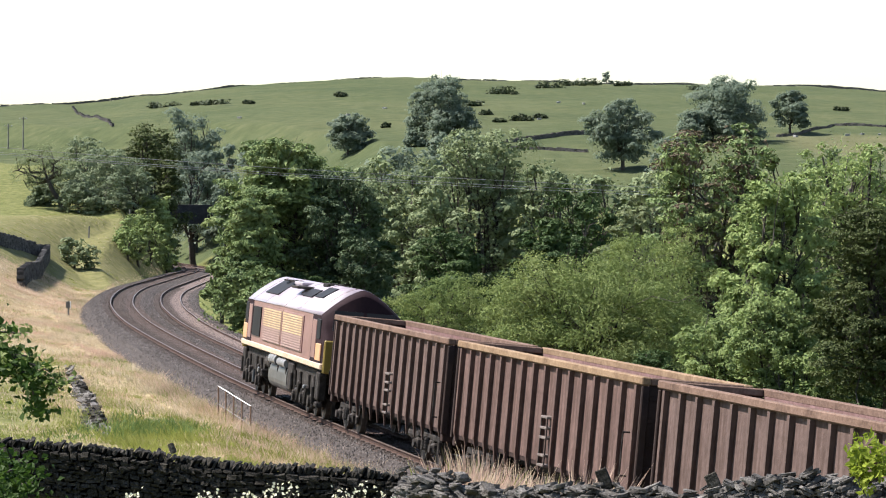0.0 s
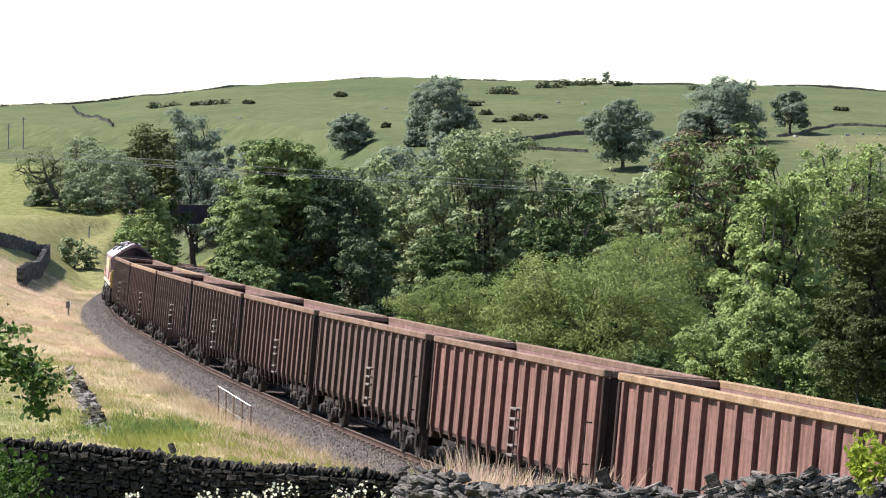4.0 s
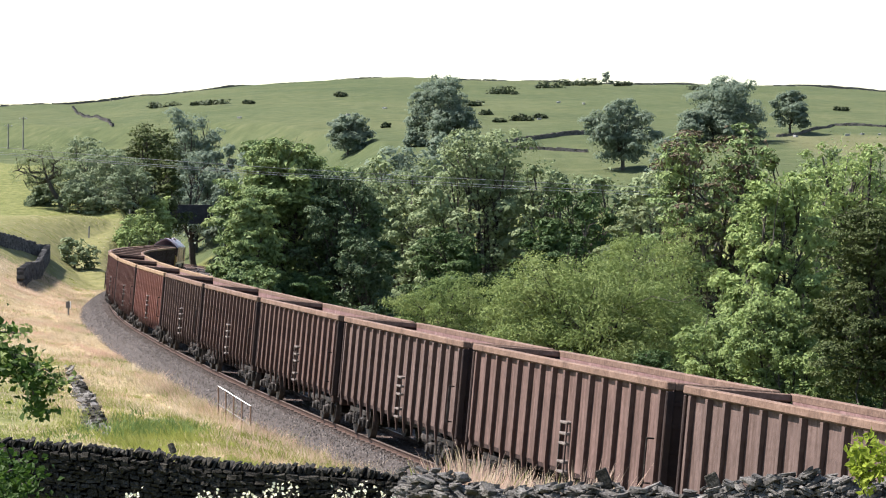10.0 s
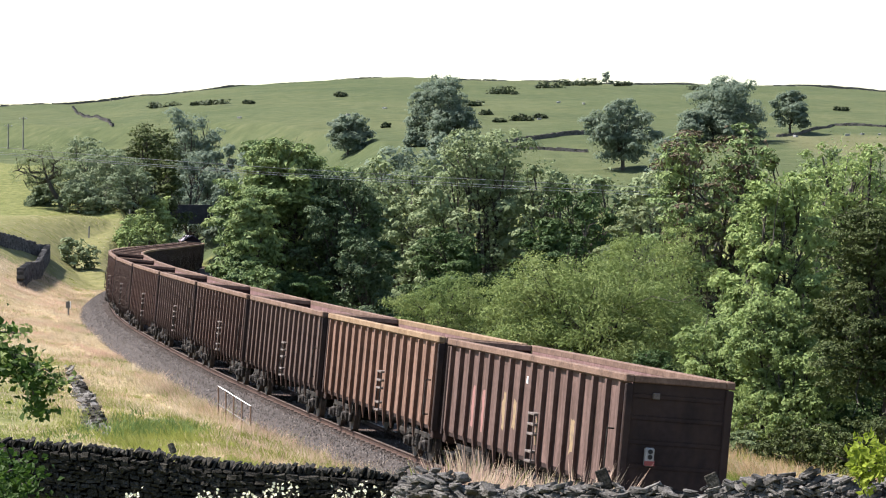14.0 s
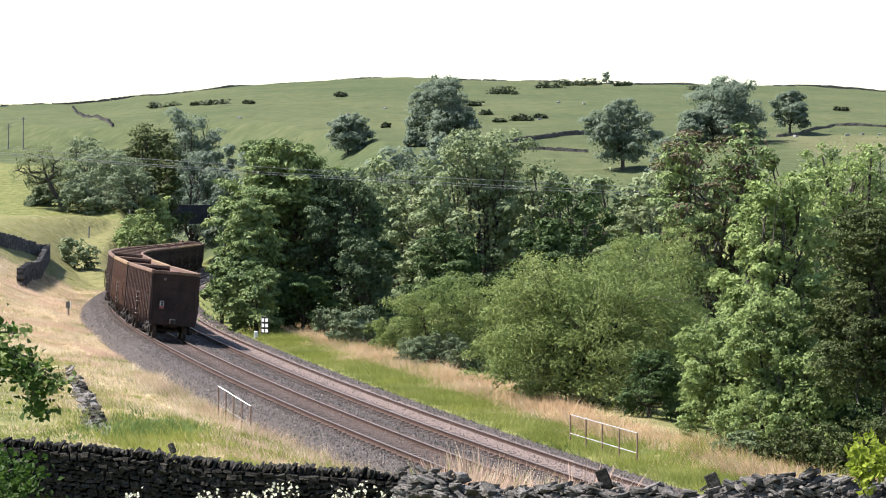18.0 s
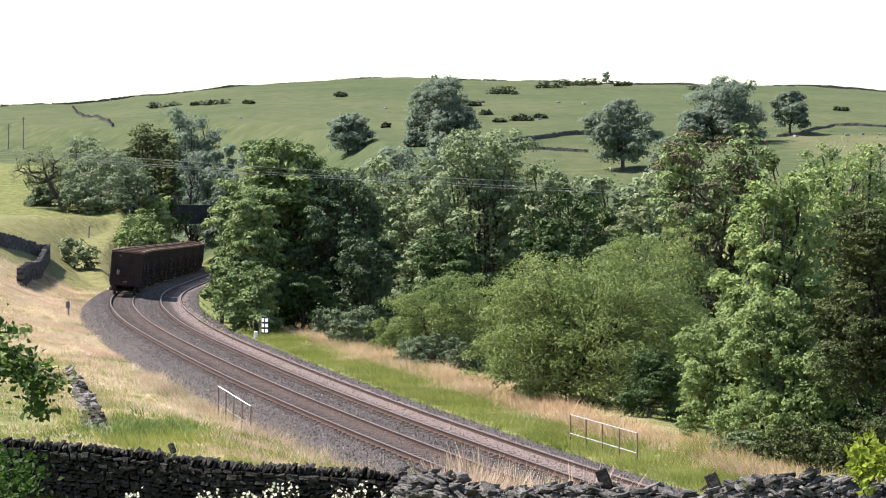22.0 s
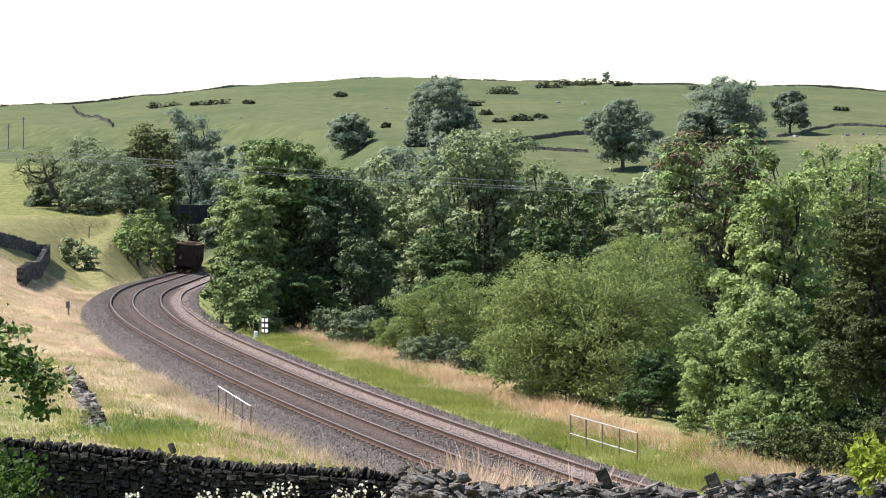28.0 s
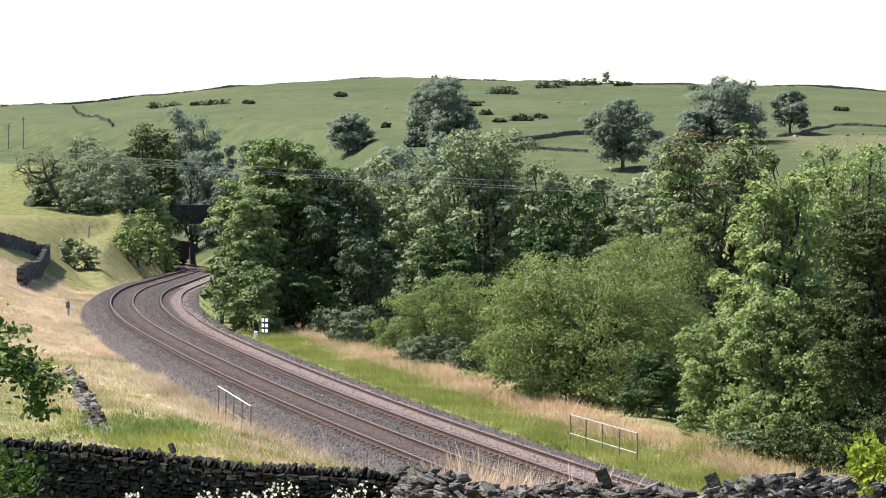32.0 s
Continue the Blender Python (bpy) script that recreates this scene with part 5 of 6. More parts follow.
M_MAROON_SHADE = material("shaded_maroon_paint", ((0.011, 0.0045, 0.006), (0.017, 0.007, 0.009), (0.028, 0.013, 0.015)), scale=1.2, rough=0.8, bump=0.08, fine=0.4)
# maroon roof lifted to pale lavender: the sun's glare is in the colour
M_ROOF = material("glare_pale_roof", ((0.19, 0.155, 0.175), (0.29, 0.25, 0.275), (0.4, 0.36, 0.38)), scale=1.6, rough=0.35, bump=0.12, fine=0.4)
M_GOLD = material("faded_gold_paint", ((0.36, 0.26, 0.14), (0.45, 0.33, 0.19), (0.53, 0.41, 0.26)), scale=1.4, rough=0.5, bump=0.08, fine=0.4)
M_SOLE = material("faded_sole_bar_paint", ((0.36, 0.27, 0.18), (0.45, 0.345, 0.24), (0.53, 0.42, 0.31)), scale=1.4, rough=0.5, bump=0.08, fine=0.4)
M_FADED = material("faded_maroon_slats", ((0.26, 0.17, 0.15), (0.34, 0.23, 0.2)), scale=1.4, rough=0.5, bump=0.08)
M_ORANGE = material("orange_gold_paint", ((0.44, 0.22, 0.10), (0.52, 0.28, 0.15)), scale=1.4, rough=0.5, bump=0.08)
M_YELLOW = material("warning_yellow", ((0.16, 0.11, 0.015), (0.22, 0.155, 0.022)), scale=2, rough=0.5, bump=0.05)
M_GLASS = material("dark_window", ((0.008, 0.008, 0.009), (0.014, 0.014, 0.015)), scale=1, rough=0.6, bump=0)
M_GALV_GRIME = material("grime_streaked_grey_metal", ((0.05, 0.05, 0.048), (0.13, 0.13, 0.125), (0.3, 0.3, 0.29)), scale=5, rough=0.5, bump=0.2, vary=0.3)
M_TANK = material("dusty_grey_tank", ((0.04, 0.042, 0.042), (0.075, 0.077, 0.075), (0.13, 0.132, 0.128)), scale=2, rough=0.42, bump=0.15)


def extruded(y0, y1, prof):
    """A closed (x, z) outline drawn out from y0 to y1."""
    bm = bmesh.new()
    a, b = ([bm.verts.new((x, y, z)) for x, z in prof] for y in (y0, y1))
    k = len(prof)
    for i in range(k):
        bm.faces.new((a[i], a[(i + 1) % k], b[(i + 1) % k], b[i]))
    bm.faces.new(a[::-1])
    bm.faces.new(b)
    bmesh.ops.recalc_face_normals(bm, faces=bm.faces)
    return bm


def build_loco():
    lo = thing("locomotive", "maroon and gold freight diesel locomotive with glare in its roof colour", "locomotive")
    W2, H = 1.32, 3.98
    side_top = 2.98
    def dome(w, h):
        """The roof line from side to side: two bowed slopes that meet in a blunt ridge."""
        return [(w * u, side_top + (h - side_top) * (1 - abs(u) ** 1.45)) for u in (k / 9 - 1 for k in range(19))]

    def roof_at(x):
        return side_top + (H - side_top) * (1 - (abs(x) / W2) ** 1.45)

    part("body", extruded(-7.6, 7.6, [(-W2 * 0.985, 1.32)] + dome(W2 * 0.985, H - 0.03) + [(W2 * 0.985, 1.32)]), M_MAROON, lo)
    rf = part("roof", extruded(-9.28, 9.28, dome(W2, H) + [(W2 - 0.05, side_top - 0.03), (-W2 + 0.05, side_top - 0.03)]), M_ROOF, lo, "maroon roof with sun glare in its pale colour")
    for f in rf.data.polygons:
        f.use_smooth = abs(f.normal.y) < 0.5 and f.normal.z > 0
    for y0 in (-8.0, -3.9, -0.52, 4.3, 7.7):
        part("roof_seam", extruded(y0 - 0.035, y0 + 0.035, dome(W2 + 0.006, H + 0.012) + [(W2 - 0.04, side_top - 0.02), (-W2 + 0.04, side_top - 0.02)]), M_MAROON, rf)
    part("sole_bar", boxed(-W2 - 0.02, W2 + 0.02, -10.1, 10.1, 1.12, 1.33, bevel=0.03), M_SOLE, lo, "faded gold sole bar")
    for sx in (-1, 1):
        for y0, y1 in ((-5.6, -0.6), (-0.45, 4.4)):
            p = part("side_door", boxed(min(sx * (W2 - 0.03), sx * (W2 + 0.015)), max(sx * (W2 - 0.03), sx * (W2 + 0.015)), y0, y1, 1.5, 2.84, bevel=0.01), M_MAROON, lo, "gold side panel with louvres")
            for k in range(14):
                zz = 1.55 + k * 0.09
                part("louvre", boxed(min(sx * (W2 + 0.01), sx * (W2 + 0.04)), max(sx * (W2 + 0.01), sx * (W2 + 0.04)), y0 + 0.15, y1 - 0.15, zz, zz + 0.05), M_GOLD if k > 5 else M_FADED, p)
        part("side_grille", boxed(min(sx * (W2 - 0.03), sx * (W2 + 0.02)), max(sx * (W2 - 0.03), sx * (W2 + 0.02)), 5.2, 7.3, 1.6, 2.75), M_GLASS, lo, "dark radiator grille")
    for sy in (-1, 1):
        bm = bmesh.new()
        rings = []
        for y, h, w in ((7.6, 3.965, W2 * 0.997), (9.3, 3.965, W2 * 0.997), (9.58, 3.76, 1.3), (9.75, 3.2, 1.28), (9.98, 2.7, 1.26), (10.2, 2.3, 1.24), (10.25, 2.1, 1.22)):
            g = min(1.0, (h - 1.32) / (H - 1.32))
            rings.append([bm.verts.new((x, sy * y, 1.32 + (z - 1.32) * g)) for x, z in [(-w, 1.32)] + [(x * w / W2, z) for x, z in dome(W2, H)] + [(w, 1.32)]])
        k = len(rings[0])
        for p, q in zip(rings[:-1], rings[1:]):
            for i in range(k):
                bm.faces.new((p[i], p[(i + 1) % k], q[(i + 1) % k], q[i]))
        bm.faces.new(rings[0][::-1])
        bm.faces.new(rings[-1])
        bmesh.ops.recalc_face_normals(bm, faces=bm.faces)
        for f in bm.faces:
            f.smooth = abs(f.normal.y) < 0.9 and f.normal.z > 0.08
        cab = part("cab", bm, M_MAROON_SHADE, lo)
        part("nose", boxed(-W2 + 0.05, W2 - 0.05, min(sy * 10.15, sy * 10.3), max(sy * 10.15, sy * 10.3), 1.0, 2.15, bevel=0.04), M_YELLOW, cab, "yellow warning end")
        bm = bmesh.new()
        for x0, x1 in ((-1.05, -0.06), (0.06, 1.05)):
            c = [(x0, sy * 10.12, 2.5), (x1, sy * 10.12, 2.5), (x1 * 0.92, sy * 9.78, 3.2), (x0 * 0.92, sy * 9.78, 3.2)]
            vs = [bm.verts.new(q) for q in c] + [bm.verts.new((q[0], q[1] + sy * 0.03, q[2])) for q in c]
            for f in ((0, 1, 2, 3), (4, 5, 6, 7), (0, 1, 5, 4), (1, 2, 6, 5), (2, 3, 7, 6), (3, 0, 4, 7)):
                bm.faces.new([vs[i] for i in f])
        bmesh.ops.recalc_face_normals(bm, faces=bm.faces)
        part("windscreen", bm, M_GLASS, cab)
        for sx in (-1, 1):
            part("cab_window", boxed(min(sx * (W2 - 0.04), sx * (W2 + 0.015)), max(sx * (W2 - 0.04), sx * (W2 + 0.015)), min(sy * 8.75, sy * 9.5), max(sy * 8.75, sy * 9.5), 2.15, 2.85, bevel=0.02), M_GLASS, cab)
            part("cab_panel", boxed(min(sx * (W2 - 0.04), sx * (W2 + 0.012)), max(sx * (W2 - 0.04), sx * (W2 + 0.012)), min(sy * 7.75, sy * 8.6), max(sy * 7.75, sy * 8.6), 1.45, 2.8, bevel=0.02), M_MAROON, cab)
            part("cab_flash", boxed(min(sx * (W2 - 0.04), sx * (W2 + 0.012)), max(sx * (W2 - 0.04), sx * (W2 + 0.012)), min(sy * 8.75, sy * 9.8), max(sy * 8.75, sy * 9.8), 1.4, 2.0, bevel=0.02), M_ORANGE, cab)
            part("buffer", rod(rod(bmesh.new(), (sx * 0.87, sy * 10.25, 1.06), (sx * 0.87, sy * 10.6, 1.06), 0.1, sides=10), (sx * 0.87, sy * 10.58, 1.06), (sx * 0.87, sy * 10.64, 1.06), 0.24, sides=14), M_GEAR, lo)
        bogie(lo, sy * 6.6, (-1.8, 0, 1.8), 1.8, "grimy three-axle bogie")
    for sx in (-1, 1):
        for sy in (-1, 1):
            fr = [(sx * 1.05, 0.98), (sx * 1.2, 0.98), (sx * 1.2, 0.5), (sx * 1.05, 0.42)]
            part("bogie_frame", extruded(sy * 6.6 - 2.7, sy * 6.6 + 2.7, fr), M_GEAR, lo)
            for w in (-2.3, -1.0, 0.9, 2.2):
                part("damper", rod(bmesh.new(), (sx * 1.24, sy * 6.6 + w, 0.3), (sx * 1.24, sy * 6.6 + w + 0.2, 0.95), 0.05, sides=8), M_GEAR, lo)
            part("sandbox", boxed(min(sx * 1.0, sx * 1.28), max(sx * 1.0, sx * 1.28), sy * 9.4 - 0.35, sy * 9.4 + 0.35, 0.45, 1.1, bevel=0.04), M_GEAR, lo)
            part("guard_iron", boxed(min(sx * 0.7, sx * 0.8), max(sx * 0.7, sx * 0.8), sy * 9.9 - 0.05, sy * 9.9 + 0.05, 0.12, 1.0), M_GEAR, lo)
        gear = random.Random(41)
        for sy in (-1, 1):
            for k in range(11):
                y0 = sy * 6.6 - 2.9 + 0.56 * k + gear.uniform(-0.1, 0.1)
                z0, hh, ww = gear.uniform(0.2, 0.6), gear.uniform(0.1, 0.26), gear.uniform(0.07, 0.26)
                xa, xb = sx * 1.1, sx * gear.uniform(1.24, 1.36)
                if k % 3 == 1:
                    bm = rod(bmesh.new(), (sx * 1.3, y0, z0), (sx * 1.3, y0 + gear.uniform(-0.25, 0.25), z0 + hh + 0.15), 0.055, sides=8)
                else:
                    bm = boxed(min(xa, xb), max(xa, xb), y0 - ww, y0 + ww, z0, z0 + hh, bevel=0.03)
                part("brake_rigging", bm, (M_GEAR, M_GEAR, M_GEAR_PALE, M_GEAR, M_TANK)[gear.randrange(5)], lo)
            for k in (-1.8, 0, 1.8):
                part("axlebox_cover", rod(boxed(min(sx * 1.12, sx * 1.3), max(sx * 1.12, sx * 1.3), sy * 6.6 + k - 0.2, sy * 6.6 + k + 0.2, 0.22, 0.56, bevel=0.04),
                                          (sx * 1.28, sy * 6.6 + k, 0.38), (sx * 1.38, sy * 6.6 + k, 0.38), 0.13, sides=10), M_GEAR_PALE, lo)
        for y0, y1, zz, rr in ((-2.1, -0.2, 1.02, 0.1), (0.2, 1.9, 1.04, 0.12)):
            part("air_cylinder", rod(bmesh.new(), (sx * 1.27, y0, zz), (sx * 1.27, y1, zz), rr, sides=12), M_GALV_GRIME, lo)
        part("air_tank", rod(bmesh.new(), (sx * 1.08, 2.7, 0.92), (sx * 1.08, 3.7, 0.92), 0.17, sides=12), M_GEAR_PALE, lo)
        part("equipment_box", boxed(min(sx * 0.8, sx * 1.26), max(sx * 0.8, sx * 1.26), -3.6, -2.4, 0.4, 1.1, bevel=0.05), M_GEAR_PALE, lo)
    part("underframe", boxed(-1.15, 1.15, -9.6, 9.6, 0.85, 1.12, bevel=0.03), M_GEAR, lo)
    tank = [(1.26 * math.copysign(abs(math.cos(q)) ** 0.35, math.cos(q)), 0.68 + 0.38 * math.copysign(abs(math.sin(q)) ** 0.6, math.sin(q))) for q in (2 * math.pi * (k + 0.5) / 28 for k in range(28))]
    ft = part("fuel_tank", extruded(-2.2, 2.4, tank), M_TANK, lo, "dusty grey rounded fuel tank")
    for y0 in (-2.0, 0.1, 2.2):
        part("tank_strap", extruded(y0 - 0.05, y0 + 0.05, [(x * 1.012, 0.68 + (z - 0.68) * 1.03) for x, z in tank]), M_GEAR, ft)
    part("roof_fan", rod(bmesh.new(), (0, 5.2, 3.88), (0, 5.2, 3.93), 0.62, sides=20), M_GEAR, lo)
    part("roof_fan", rod(bmesh.new(), (0, 3.6, 3.88), (0, 3.6, 3.93), 0.62, sides=20), M_GEAR, lo)
    part("roof_grille", boxed(-1.02, -0.3, -1.2, 0.2, 3.7, 3.8, bevel=0.02), M_GEAR, lo)
    part("exhaust_stack", boxed(-0.3, 0.3, -3.2, -2.2, 3.86, 4.02, bevel=0.04), M_GEAR, lo)
    for y0, y1, x0, x1 in ((3.5, 6.8, -1.0, -0.3), (-5.9, -4.1, -0.8, -0.3), (-3.7, -1.5, -0.85, -0.5)):
        tilt = math.degrees(math.atan2(roof_at(x1) - roof_at(x0), x1 - x0))
        half = math.hypot(x1 - x0, roof_at(x1) - roof_at(x0)) / 2
        bm = boxed(-half, half, y0, y1, -0.03, 0.05, bevel=0.01)
        bmesh.ops.transform(bm, matrix=pose((x0 + x1) / 2, 0, (roof_at(x0) + roof_at(x1)) / 2, 0, -tilt, 0), verts=bm.verts)
        part("roof_panel", bm, M_GLASS, lo, "dark roof grille")
    part("roof_hatch", boxed(-0.6, 0.6, 0.7, 2.6, 3.8, 3.93, bevel=0.03), M_ROOF, lo)
    return lo


LOCO = build_loco()
for o in LOCO.children_recursive:  # a short-bodied type
    if o.name.startswith(("wheel", "axle.")) or o.name == "axle":
        o.location.y *= 0.775
    else:
        o.data.transform(Matrix.Diagonal((1, 0.775, 1, 1)))
        high = o.parent.name.startswith("bogie") or o.name.startswith(("bogie", "damper", "sandbox", "guard", "air_tank", "equipment", "underframe", "fuel_tank", "brake_rigging", "axlebox_cover", "air_cylinder"))
        for v in o.data.vertices:
            v.co.z = v.co.z * 1.38 if high else 1.6 + (v.co.z - 1.12) * 0.9

# the tail of the train along the line: steady, about 70 km/h
TAIL_T = [0, 14, 16.5, 17, 18, 19, 20, 21, 22, 23, 24, 25, 27.5, 30, 32]
TAIL_S = [0.64 - 19.71 * 14, 0.64, 50.45, 60.4, 80.2, 97.6, 115.9, 134.5, 153.5, 172.6, 191.8, 211.1, 258.4, 302.4, 333.0]


def tail(t):
    return float(np.interp(t, TAIL_T, TAIL_S))


def ride(mid, pivot):
    a, b = line(mid - pivot), line(mid + pivot)
    d = b - a
    yaw = -math.atan2(d[0], d[1])
    return Matrix.Translation((a + b) / 2) @ Euler((math.atan2(d[2], math.hypot(d[0], d[1])), 0, yaw), "XYZ").to_matrix().to_4x4() @ pose(0, 0, 0, 0, TILT, 0)


RUN = []
BEATS = [0.5 * k for k in range(65)]
for k, w in enumerate(WAGONS):
    RUN.append((w, [(t, ride(tail(t) + (k + 0.5) * L_WAGON, 5.0)) for t in BEATS]))
RUN.append((LOCO, [(t, ride(tail(t) + N_WAGONS * L_WAGON + 8.3, 5.0)) for t in BEATS]))


# ---- dry stone walls ----
def rough_stone(seed, jitter=0.16, mat=None):
    """A unit stone: a worn block with uneven corners."""
    rng = random.Random(seed)
    bm = bmesh.new()
    bmesh.ops.create_cube(bm, size=1)
    bmesh.ops.bevel(bm, geom=list(bm.edges), offset=0.13, segments=1, affect="EDGES")
    for v in bm.verts:
        v.co *= 1 + rng.uniform(-jitter, jitter)
    return mesh_of("stone", bm, mat or M_STONE)


STONES = [rough_stone(k) for k in range(9)]
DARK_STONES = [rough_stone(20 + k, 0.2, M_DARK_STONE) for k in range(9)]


LAID = {}


def lay(parent, p, size, turn, rng, lean=0.0, kinds=STONES):
    """Lays one stone: the first 300 of a wall are parts of their own, the rest are gathered."""
    data = rng.choice(kinds)
    m = Matrix.Translation(p) @ pose(0, 0, 0, 0, 0, math.degrees(turn)) @ pose(0, 0, 0, rng.uniform(-8, 8), lean + rng.uniform(-9, 9), rng.uniform(-10, 10)) @ Matrix.Diagonal((*size, 1))
    LAID.setdefault(parent.name, []).append((data, m))
    if len(LAID[parent.name]) <= 300:
        ob = new("stone", data)
        ob.parent = parent
        ob.matrix_basis = m


def gather(parent):
    """Joins the stones past the first 300 of a wall into one part."""
    rest = LAID[parent.name][300:]
    if not rest:
        return
    for mat in {d.materials[0].name: d.materials[0] for d, m in rest}.values():
        bm = bmesh.new()
        for data, m in rest:
            if data.materials[0] != mat:
                continue
            k = len(bm.verts)
            bm.from_mesh(data)
            bm.verts.ensure_lookup_table()
            for v in bm.verts[k:]:
                v.co = m @ v.co
        tagged(part("packed_stones", bm, mat, parent), kind="stuff")


def coped_wall(name, label, a, b, top_a, top_b, deep, seed, thick=0.45, course=0.056, length=0.105, cope=True, sag=0.05):
    """A coursed wall from a to b with upright cope stones; only the two outer skins and the cope are laid, round a core."""
    rng = random.Random(seed)
    a, b = Vector((*a, 0)), Vector((*b, 0))
    d = (b - a).normalized()
    L = (b - a).length
    nrm = Vector((d.y, -d.x, 0))
    turn = math.atan2(d.y, d.x)
    w = thing(name, label, "wall", kind="structure")
    bm = bmesh.new()
    cv = [bm.verts.new((a + d * s * L + nrm * n * (thick * 0.32) + Vector((0, 0, (top_a + (top_b - top_a) * s) - h)))) for s in (0, 1) for n, h in ((-1, 0.22), (1, 0.22), (1, deep), (-1, deep))]
    for f in ((0, 1, 2, 3), (7, 6, 5, 4), (0, 4, 5, 1), (1, 5, 6, 2), (2, 6, 7, 3), (3, 7, 4, 0)):
        bm.faces.new([cv[i] for i in f])
    bmesh.ops.recalc_face_normals(bm, faces=bm.faces)
    part("core", bm, M_STONE_FAR, w, "packed rubble core")
    top = lambda s: top_a + (top_b - top_a) * s / L + sag * math.sin(s * 1.7 + seed) * 0.5
    rows = int(0.62 / course)
    for skin in (1, -1):
        for r in range(rows if skin > 0 else 3):
            s = -rng.random() * length
            while s < L:
                l = length * rng.uniform(0.45, 1.7)
                hgt = course * rng.uniform(0.6, 1.45)
                p = a + d * (s + l / 2) + nrm * skin * (thick * 0.36 + rng.uniform(-0.02, 0.025) + r * 0.006)
                p.z = top(s + l / 2) - 0.2 - (r + 0.5) * course
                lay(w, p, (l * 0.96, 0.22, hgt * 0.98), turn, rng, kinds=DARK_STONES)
                s += l
    s = 0.0
    while cope and s < L:
        t = rng.uniform(0.03, 0.06)
        p = a + d * (s + t / 2)
        hgt = rng.uniform(0.075, 0.135)
        p.z = top(s) - 0.2 + hgt / 2
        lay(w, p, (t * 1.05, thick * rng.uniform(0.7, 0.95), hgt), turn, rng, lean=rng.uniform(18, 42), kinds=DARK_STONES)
        s += t * 1.3
    gather(w)
    return w


def rubble_wall(name, label, pts, seed, thick=0.5, deep=1.0, size=0.24, per=None, kinds=STONES):
    """A tumbled wall along points (x, y, top): irregular stones heaped on a core."""
    rng = random.Random(seed)
    w = thing(name, label, "wall", kind="structure")
    for (x0, y0, z0), (x1, y1, z1) in zip(pts[:-1], pts[1:]):
        a, b = Vector((x0, y0, 0)), Vector((x1, y1, 0))
        d = (b - a).normalized()
        L = (b - a).length
        nrm = Vector((d.y, -d.x, 0))
        turn = math.atan2(d.y, d.x)
        bm = bmesh.new()
        cv = [bm.verts.new((a + d * s * L + nrm * n * thick * 0.3 + Vector((0, 0, z0 + (z1 - z0) * s - h)))) for s in (0, 1) for n, h in ((-1, 0.12), (1, 0.12), (1, deep), (-1, deep))]
        for f in ((0, 1, 2, 3), (7, 6, 5, 4), (0, 4, 5, 1), (1, 5, 6, 2), (2, 6, 7, 3), (3, 7, 4, 0)):
            bm.faces.new([cv[i] for i in f])
        bmesh.ops.recalc_face_normals(bm, faces=bm.faces)
        part("core", bm, M_STONE_FAR, w, "packed rubble core")
        n = per or int(L * deep * 0.8 / (size * size * 0.55))
        for k in range(n):
            s = rng.random() * L
            u = rng.random() ** 1.3
            p = a + d * s + nrm * rng.uniform(-0.5, 0.55) * thick * (0.75 if u < 0.2 else 1) if u < 0.2 else a + d * s + nrm * thick * rng.uniform(0.32, 0.5) * (1 if rng.random() < 0.8 else -1)
            p.z = z0 + (z1 - z0) * s / L - u * deep * 0.8 + rng.uniform(-0.06, 0.05)
            e = size * rng.uniform(0.55, 1.35)
            lay(w, p, (e * 1.5, e * 0.95, e * rng.uniform(0.22, 0.48)), turn + rng.uniform(-0.8, 0.8), rng, lean=rng.uniform(-38, 30), kinds=kinds)
    gather(w)
    return w


def far_wall(name, label, pts, high=1.2, size=0.5, seed=0, thick=0.5):
    """A distant field wall that follows the ground: one joined run of small blocks."""
    rng = np.random.default_rng(seed)
    pts = np.array(pts, float)
    seg = np.hypot(*np.diff(pts, axis=0).T)
    cum = np.concatenate([[0], np.cumsum(seg)])
    n = max(6, int(cum[-1] / size * (high / (size * 0.6)) * 2.2))
    s = np.sort(rng.random(n)) * cum[-1]
    x, y = np.interp(s, cum, pts[:, 0]), np.interp(s, cum, pts[:, 1])
    h = rng.random(n) * high
    z = ground_z(x, y) + h - 0.1
    i = np.clip(np.searchsorted(cum, s) - 1, 0, len(seg) - 1)
    t = np.arctan2(*(np.diff(pts, axis=0)[i][:, ::-1]).T)
    cube = np.array([(a, b, c) for a in (-0.5, 0.5) for b in (-0.5, 0.5) for c in (-0.5, 0.5)])
    ext = np.stack([size * rng.uniform(0.9, 1.8, n), np.full(n, thick) * rng.uniform(0.8, 1.1, n), size * rng.uniform(0.5, 0.9, n)], -1)
    v = cube[None] * ext[:, None] * rng.uniform(0.8, 1.1, (n, 8, 1))
    v = np.stack([v[..., 0] * np.cos(t)[:, None] - v[..., 1] * np.sin(t)[:, None], v[..., 0] * np.sin(t)[:, None] + v[..., 1] * np.cos(t)[:, None], v[..., 2]], -1)
    v += np.stack([x, y, z], -1)[:, None]
    f = np.array([(0, 1, 3, 2), (4, 6, 7, 5), (0, 4, 5, 1), (2, 3, 7, 6), (0, 2, 6, 4), (1, 5, 7, 3)])
    q = (f[None] + 8 * np.arange(n)[:, None, None]).reshape(-1, 4)
    tagged(new(name, grid_mesh(name, v.reshape(-1, 3), q, M_STONE_FAR)), label, "wall", kind="structure")


# the field wall's shaded face is put into its darker stone colour
coped_wall("field_wall", "shaded dry stone wall with leaning slab cope stones", (-7.6, 37.0), (-0.56, 37.0), 4.04, 3.42, 1.3, 3)
